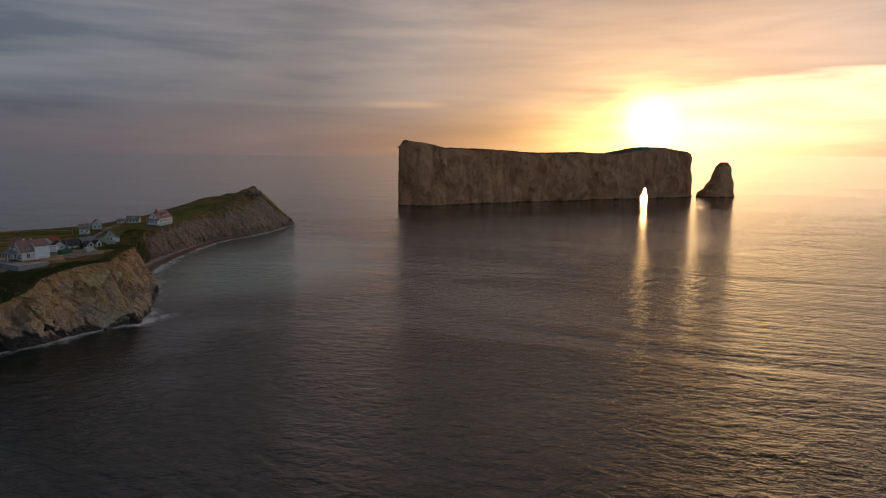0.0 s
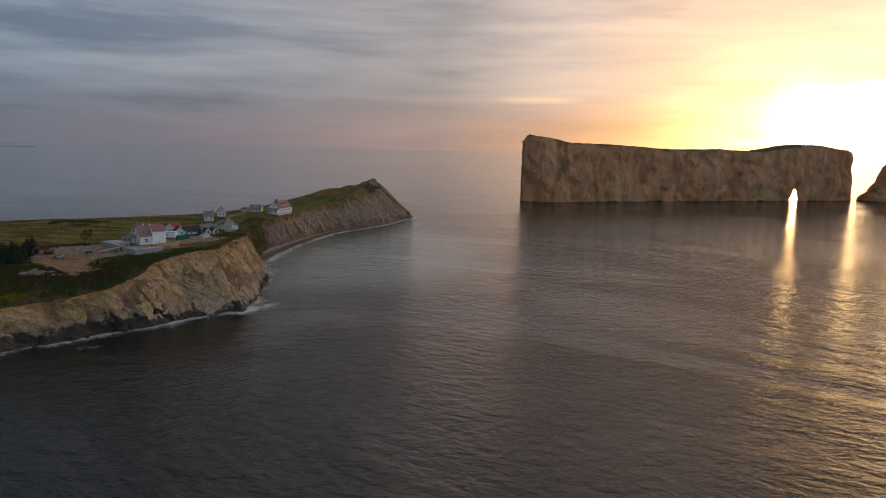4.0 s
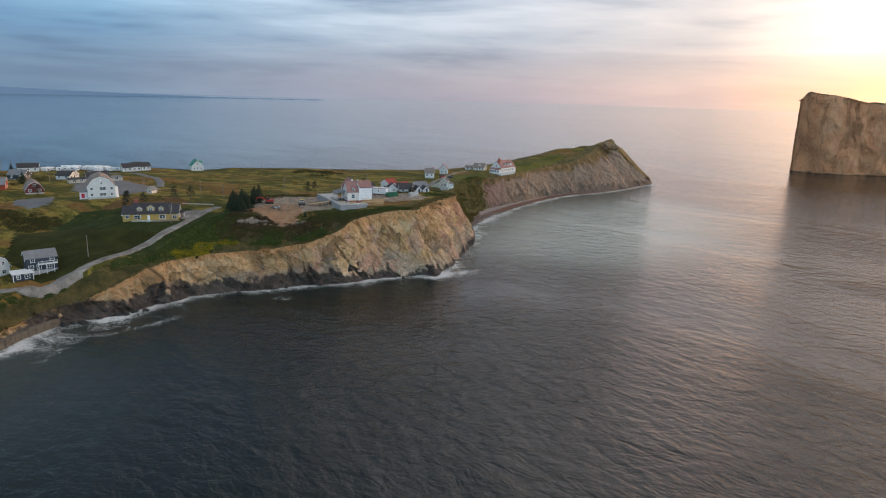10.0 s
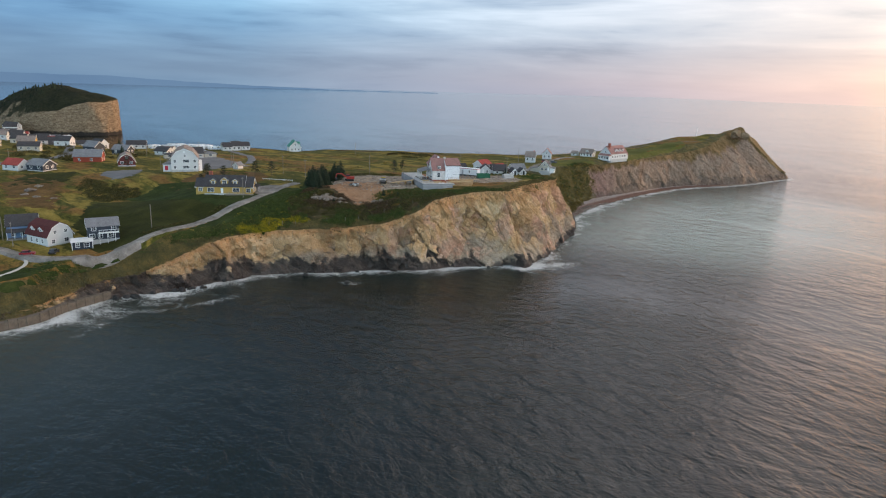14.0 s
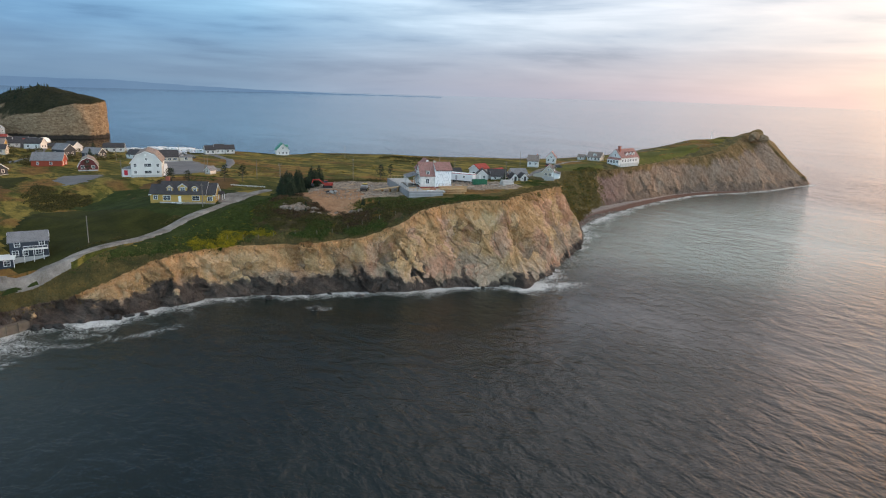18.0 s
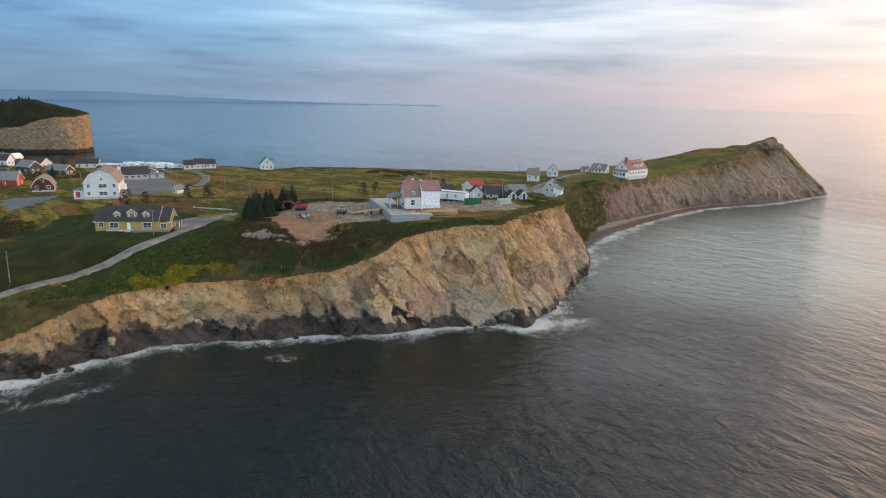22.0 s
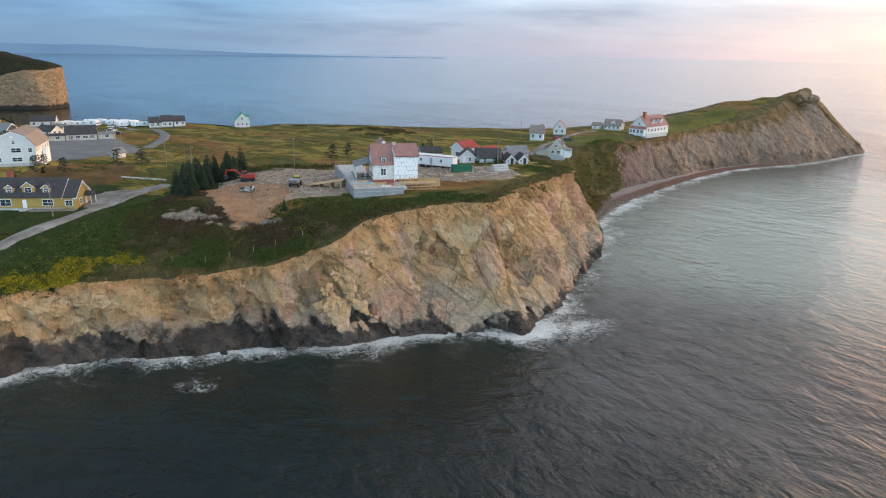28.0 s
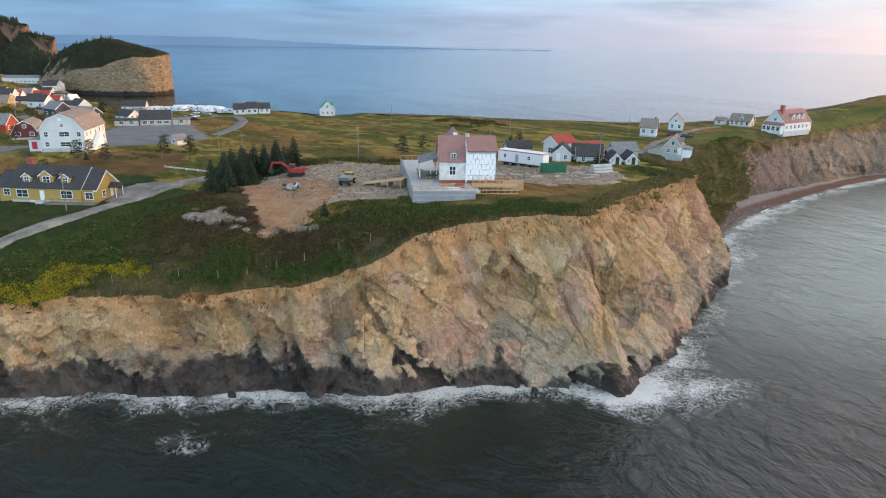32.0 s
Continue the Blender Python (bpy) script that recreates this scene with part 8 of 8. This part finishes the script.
boulder(-157, 652, 5.0, 94, KNOB, 33.8, "headland_knob", "brown rock knob on the headland summit", 0.7, "summit rocks")
for i, (x, y, s) in enumerate([(-300, 186, 3.0), (-293, 182, 2.4), (-286, 184, 2.0), (-280, 188, 1.4), (-306, 191, 2.2)]):
    boulder(x, y, s, 30 + i, flat=0.3, label="broad grey rock outcrop in rough grass")
for i, (x, y, s) in enumerate([(-186, 172, 1.8), (-184.5, 174.5, 1.3), (-183, 176, 1.6), (-181, 188, 1.4), (-179.5, 193, 1.1), (-158.5, 245.3, 0.9), (-150, 250.0, 1.1), (-149.9, 233, 1.3), (-129.5, 285.5, 0.9), (-167, 229, 1.3), (-180, 205, 1.1), (-178, 196, 1.2), (-180, 190, 1.5), (-183, 182, 1.2)]):
    boulder(x, y, s, 50 + i, DARKSTONE, 0.1, "shore_rock", "dark wet rock at the foot of the cliff", 0.6, "rocks at the waterline")

# ---- the village ----
PAL = [(WHITE, DARKROOF, "white", "dark"), (WHITE, GREYROOF, "white", "grey"), (BEIGE, DARKROOF, "beige", "dark"), (WHITE, REDROOF, "white", "red"), (YELLOW, BROWNROOF, "yellow", "brown"), (GREYW, GREYROOF, "slate-grey", "grey"), (WHITE, BROWNROOF, "white", "brown")]
HARBOUR = [(-840.4, 336.2, 20, 19.5, 8.9, 4.7, 3.5, 0), (-777.7, 304.7, 25, 17.5, 7.9, 3.7, 2.6, 0), (-722.8, 287.9, 62, 22.4, 7.8, 2.7, 1.3, 1), (-748.1, 284.9, 62, 22.6, 7.8, 2.7, 1.3, 1), (-617.8, 272.2, 60, 16.7, 9.2, 3.1, 3.3, 3), (-648.2, 279.5, 60, 15.2, 8.4, 3.1, 3.0, 2), (-582.3, 281.5, 62, 19.9, 7.5, 3.0, 2.5, 0), (-592.5, 295.1, 60, 8.3, 6.6, 2.6, 2.5, 3), (-604.5, 300.4, 60, 6.7, 6.7, 2.6, 2.5, 1), (-512.5, 275.0, 40, 11.5, 7.4, 3.9, 3.3, 0)]
MIDDLE = [(-553.3, 292.4, 70, 27.9, 7.4, 3.4, 2.5, 0), (-460.1, 274.8, 20, 10.6, 8.2, 4.3, 3.3, 5), (-494.2, 292.1, 15, 9.8, 7.4, 3.4, 3.3, 0), (-535.9, 257.8, 60, 11.5, 8.2, 3.4, 3.3, 4), (-488.3, 244.7, 60, 13.1, 7.4, 3.4, 2.5, 2), (-436.1, 283.8, 30, 11.4, 7.3, 3.1, 2.8, 5), (-505.7, 324.2, 60, 13.9, 7.4, 3.4, 2.8, 0), (-350.0, 207.1, 25, 9.8, 8.1, 2.9, 2.6, 5), (-359.9, 198.9, 25, 9.8, 7.3, 2.9, 2.6, 3), (-535.8, 234.9, 60, 10.7, 7.4, 3.4, 2.8, 2)]
UPPER = [(-581.7, 253.3, 60, 10.8, 7.4, 3.5, 2.8, 6), (-673.6, 312.4, 60, 11.9, 7.7, 3.6, 2.6, 0), (-398.0, 293.4, 20, 9.8, 6.5, 2.6, 2.4, 0), (-409.6, 301.6, 20, 9.8, 6.5, 2.6, 2.4, 6), (-449.5, 368, 72, 6.6, 7.5, 3.2, 2.8, 0), (-447.8, 374.7, 72, 6.6, 7.5, 3.6, 3.2, 0), (-446, 381.7, 72, 6.6, 7.5, 3.2, 2.8, 0), (-704, 277, 60, 22, 9, 4, 3.5, 3), (-732, 297, 60, 10, 8, 4, 4, 4), (-706, 305, 62, 12, 8, 4, 3.5, 3)]
OUTER = [(-940, 322, 66, 36, 12, 6, 2.5, 1), (-826, 331, 60, 13, 9, 5, 4, 0), (-794, 314, 64, 26, 8, 3.5, 2.2, 0), (-593, 266, 55, 15, 8, 4, 3.2, 0), (-565, 262, 50, 11, 8, 4, 3.2, 2), (-640, 284, 66, 24, 8, 4, 3, 0), (-660, 270, 60, 12, 8, 4, 3, 6), (-760, 280, 60, 14, 9, 4, 3, 0)]
for x, y, rz, w, d, h, rh, k in HARBOUR + MIDDLE + UPPER + OUTER:
    wall, roof, a, b = PAL[k]
    n = max(2, int(w / 4))
    house("village_house", x, y, rz, w, d, h, rh, wall, roof, f"{a} village house with a {b} gable roof", wins=[("f", -w / 2 + (i + 0.5) * w / n, 1.9, 1.3, 1.4) for i in range(n)] + [("r", -d / 5, 1.9, 1.2, 1.3), ("r", d / 5, 1.9, 1.2, 1.3)], group="village houses")
for i in range(5):
    house("holiday_cabin", -596 - 8 * i, 307 + 1.4 * i, 20, 5.2, 6, 2.5, 2.3, WHITE, VANWHITE, "small white holiday cabin by the bay", ridge="y", wins=[("r", 0, 1.6, 1.2, 1.2)], group="row of white cabins", category="cabin")
house("long_hall", -372.5, 298.5, 70, 12.5, 9, 2.7, 3.4, BEIGE, DARKROOF, "low hall with a steep dark roof at the car park", wins=[("f", u, 1.4, 1.8, 1.1) for u in (-4.4, -1.5, 1.5, 4.4)], category="hall")
house("hall_wing", -375.5, 287.3, 70, 9.5, 8, 2.3, 0.3, BEIGE, DARKROOF, "flat-roofed beige wing of the hall", style="flat", wins=[("f", -2, 1.5, 1.6, 1.2), ("f", 2, 1.5, 1.6, 1.2)], category="hall")
house("hall_wing", -369, 308.2, 70, 7, 8, 2.2, 0.3, BEIGE, GREYROOF, "flat-roofed beige wing of the hall", style="flat", wins=[("f", 0, 1.5, 1.6, 1.2)], category="hall")
house("white_kiosk", -297.2, 284, 20, 3.2, 4, 2.0, 1.5, WHITE, GREYROOF, "small white garden building with a pointed roof", ridge="y", wins=[("f", 0, 1.4, 0.8, 1.0)], category="shed")


def camper():
    e = thing("camper_van", 0, 0, 0, 0, "white camper van parked by the shore", "camper", "parked campers")
    part("body", Geo().prism([(-3.2, 0.5), (2.0, 0.5), (3.2, 0.6), (3.2, 1.3), (2.5, 1.9), (2.9, 2.2), (2.6, 3.0), (-3.2, 3.0)], "y", -1.1, 1.1), VANWHITE, e)
    part("stripe", Geo().box(-3.21, -1.12, 1.15, 2.0, 1.12, 1.3), BLUEP, e)
    part("side_window", Geo().box(-1.8, -1.13, 1.7, -0.4, 1.13, 2.3), GLASS, e)
    part("windscreen", Geo().box(2.55, -0.95, 1.4, 3.0, 0.95, 1.85), GLASS, e)
    for cx in (-1.9, 2.1):
        for cy in (-1.0, 1.0):
            part("wheel", Geo().cyl((cx, cy - 0.12, 0.36), (cx, cy + 0.12, 0.36), 0.36, n=12), RUBBER, e)
    return e


first = camper()
r = np.random.default_rng(9)
for i in range(34):
    t = i / 33
    x, y = -500 + 46 * t + r.uniform(-3, 3), 340 + 22 * t + r.uniform(-9, 9)
    m = pose(x, y, gz(x, y), 0, 0, r.choice([20, 70, 110]) + r.uniform(-8, 8))
    if i == 0:
        first.matrix_world = m
    else:
        copy_thing(first, m)


def car(paint, label):
    e = thing("car", 0, 0, 0, 0, label, "car", "parked cars")
    part("body", Geo().prism([(-2.1, 0.35), (2.1, 0.35), (2.2, 0.7), (2.0, 0.9), (1.1, 0.98), (-1.9, 1.0), (-2.2, 0.8)], "y", -0.87, 0.87), paint, e)
    part("cabin", Geo().prism([(-1.8, 0.98), (1.0, 0.98), (0.4, 1.5), (-1.3, 1.52)], "y", -0.76, 0.76), GLASS, e)
    part("roof", Geo().box(-1.3, -0.74, 1.5, 0.4, 0.74, 1.56), paint, e)
    for cx in (-1.35, 1.35):
        for cy in (-0.8, 0.8):
            wheel = part("wheel", Geo().cyl((cx, cy - 0.11, 0.33), (cx, cy + 0.11, 0.33), 0.33, n=12), RUBBER, e)
            part("hub", Geo().cyl((cx, cy - 0.12, 0.33), (cx, cy + 0.12, 0.33), 0.18, n=10), STEEL, wheel)
    for cy in (-0.6, 0.6):
        part("headlight", Geo().box(2.1, cy - 0.18, 0.62, 2.19, cy + 0.18, 0.76), VANWHITE, e)
    return e


cars = [car(plain("car_dark", (0.03, 0.032, 0.038), 0.3, 0.1), "dark grey parked car"), car(plain("car_red", (0.28, 0.025, 0.03), 0.3, 0.1), "dark red car parked on the drive"), car(plain("car_silver", (0.5, 0.5, 0.52), 0.3, 0.1, metal=0.5), "silver car parked near houses"), car(plain("car_white", (0.75, 0.75, 0.75), 0.35, 0.08), "white car parked near houses")]
cars[0]["label"] = "dark grey car parked beside a house"
for i, (x, y, a, k) in enumerate([(-214.5, 157.5, 60, 1), (-209.5, 163.5, 140, 0), (-206, 440, 70, 1), (-199, 438, 60, 0), (-188.5, 510, 80, 0), (-405, 322, 20, 2), (-412, 326, 20, 0), (-419, 330, 20, 3), (-426, 334, 20, 2), (-380, 318, 70, 0), (-452, 350, 20, 2), (-460, 346, 20, 3), (-183, 362.5, 30, 2), (-176, 363.5, 100, 3), (-240, 156, 150, 0), (-233, 152, 40, 2)]):
    m = pose(x, y, top_z(x, y) + 0.05, 0, 0, a)
    if i in (0, 1, 5, 7):
        cars[k].matrix_world = m
    else:
        copy_thing(cars[k], m)

# ---- hills behind the village ----
def knob(high):
    """A wooded knob whose seaward end has fallen away as a red cliff."""
    cut = lambda th: max(0.0, min(1.0, 3.0 * (math.cos(th - 1.7) - 0.35)))
    return lambda th, rr: high * (cut(th) * (1 - 0.12 * rr ** 2) + (1 - cut(th)) * (1 - rr ** 1.4)), cut


hill("hill_ridge", -1075, 345, 200, 55, 10, lambda th, rr: 41 * (1 - rr) ** 0.55 + 2, lambda th: 0.0, "dark wooded ridge behind the village")
hill("hill_high", -1483, 352, 125, 58, 5, *knob(84), "high wooded hill with a red cliff")
hill("hill_low", -1346, 382, 92, 44, 5, *knob(61), "lower wooded hill with a red cliff")


def far_trees():
    r = np.random.default_rng(17)
    vs, fs = [], []
    for cx, cy, rx, ry, zt, n, h in ((-899, 383, 56, 24, 53, 120, 4), (-1075, 345, 175, 46, 40, 420, 6), (-1483, 352, 46, 46, 100, 170, 8), (-1346, 382, 32, 32, 75, 110, 5)):
        for _ in range(n):
            a, q = r.uniform(0, 6.28), math.sqrt(r.uniform(0, 1))
            x, y = cx + rx * q * math.cos(a), cy + ry * q * math.sin(a)
            hit = FARTREE.ray_cast(Vector((x, y, 300)), Vector((0, 0, -1)))[0]
            if hit is None:
                continue
            k, b = h * r.uniform(0.5, 1.2), len(vs)
            for ring, (rad, z) in enumerate(((0.26, -0.1), (0.10, 0.45), (0.20, 0.4), (0.01, 1.0))):
                vs += [(x + k * rad * math.cos(j * 1.2566 + ring), y + k * rad * math.sin(j * 1.2566 + ring), hit.z + k * z) for j in range(5)]
            for ring in (0, 2):
                fs += [(b + ring * 5 + j, b + ring * 5 + (j + 1) % 5, b + ring * 5 + 5 + (j + 1) % 5, b + ring * 5 + 5 + j) for j in range(5)]
    me = bpy.data.meshes.new("far_trees")
    me.from_pydata(vs, [], fs)
    me.materials.append(NEEDLE)
    me.update()
    tagged(new("far_trees", me), "dark conifers on the far capes and hills", "trees", kind="stuff")


hv, hf = [], []
for ob in scene.objects:
    if ob.type == "MESH" and (ob.name.startswith("far_cape") or ob.name.startswith("hill_")):
        n = len(hv)
        hv += [v.co.copy() for v in ob.data.vertices]
        hf += [tuple(n + i for i in p.vertices) for p in ob.data.polygons]
FARTREE = BVHTree.FromPolygons(hv, hf)
far_trees()


# ---- rubble on the building site ----
def rubble(name, poly, n, size, mat, label, seed):
    r = np.random.default_rng(seed)
    vs, fs = [], []
    for x, y in scatter(poly, n, seed):
        if y > 380 and top_z(x, y) > 3.2:
            continue
        q = size * r.uniform(0.4, 1.6)
        sx, sy, sz = q * r.uniform(0.6, 1.8), q * r.uniform(0.5, 1.0), q * r.uniform(0.3, 0.7)
        rot = pose(x, y, YARDS(x, y) + sz * 0.4, r.uniform(-20, 20), r.uniform(-20, 20), r.uniform(0, 360))
        b = len(vs)
        vs += [tuple(rot @ Vector((i * sx * r.uniform(0.7, 1), j * sy * r.uniform(0.7, 1), k * sz))) for i, j, k in ((-1, -1, -1), (1, -1, -1), (1, 1, -1), (-1, 1, -1), (-1, -1, 1), (1, -1, 1), (1, 1, 1), (-1, 1, 1))]
        fs += [tuple(b + i for i in f) for f in ((0, 3, 2, 1), (4, 5, 6, 7), (0, 1, 5, 4), (1, 2, 6, 5), (2, 3, 7, 6), (3, 0, 4, 7))]
    me = bpy.data.meshes.new(name)
    me.from_pydata(vs, [], fs)
    me.materials.append(mat)
    me.update()
    return tagged(new(name, me), label, "rubble", kind="stuff")


yv, yf = [], []
for ob in scene.objects:
    if ob.type == "MESH" and ob.name.startswith("ground_") and ob.name != "ground_far" or ob.name == "ground":
        n = len(yv)
        yv += [v.co.copy() for v in ob.data.vertices]
        yf += [tuple(n + i for i in p.vertices) for p in ob.data.polygons]
YTREE = BVHTree.FromPolygons(yv, yf)


def YARDS(x, y):
    hit = YTREE.ray_cast(Vector((x, y, 200)), Vector((0, 0, -1)))[0]
    return hit.z if hit else top_z(x, y)


CHUNK = leaf_material("broken_stone", (0.11, 0.095, 0.08), (0.22, 0.19, 0.16), (0.40, 0.36, 0.32))
CLOD = leaf_material("soil_clods", (0.20, 0.12, 0.075), (0.29, 0.18, 0.115), (0.36, 0.23, 0.155))
rubble("site_stones", [(-211, 276), (-218, 300), (-196, 316), (-175, 296), (-170, 286), (-178, 272), (-198, 268)], 2200, 0.13, CHUNK, "broken stone and scraps over the building site", 61)
rubble("lot_stones", [(-196, 322), (-176, 316), (-160, 318), (-150, 330), (-156, 343), (-166, 348), (-190, 341)], 1700, 0.13, CHUNK, "crushed stone heaps in the yard", 62)
rubble("clods", [(-205, 267), (-203, 279), (-190, 284), (-178, 276), (-171, 264), (-174.5, 259), (-184, 262), (-194, 265)], 900, 0.07, CLOD, "reddish clods on the bare soil", 63)
rubble("beach_stones", [(-149, 385), (-156, 398), (-163, 428), (-167, 460), (-172, 460), (-172, 430), (-166, 402), (-156, 386)], 900, 0.25, CHUNK, "pebbles and drift stones on the beach", 64)
for k, (x, y, rz, ln) in enumerate([(-163, 419, 75, 5.0), (-169, 445, 95, 7.0), (-170, 470, 80, 4.0)]):
    g = thing("driftwood", x, y, top_z(x, y) + 0.15, rz, "bleached driftwood log lying on the beach", "driftwood", "driftwood logs")
    part("trunk", Geo().cyl((-ln / 2, 0, 0.1), (ln / 2, 0.3, 0.15), 0.22, 0.12, 8), TRIM, g)
for k, (x, y, rz) in enumerate([(-152, 338, 20), (-149.5, 342, 35), (-182, 289, 60), (-190, 292, 15), (-199, 287, 80), (-186, 296, 120), (-193, 288, 35), (-196, 297, 150), (-188, 279, 5), (-181, 296, 70), (-203, 292, 100), (-178, 283, 50), (-192, 301, 20), (-166, 336, 60), (-171, 327, 140), (-158, 331, 95)]):
    b = thing("loose_plank", x, y, YARDS(x, y) + 0.06, rz, "single pale plank lying on the ground", "plank", "loose planks")
    part("board", Geo().box(-2.0, -0.14, 0, 2.0, 0.14, 0.06), (LUMBER, CONCRETE)[k % 2], b)
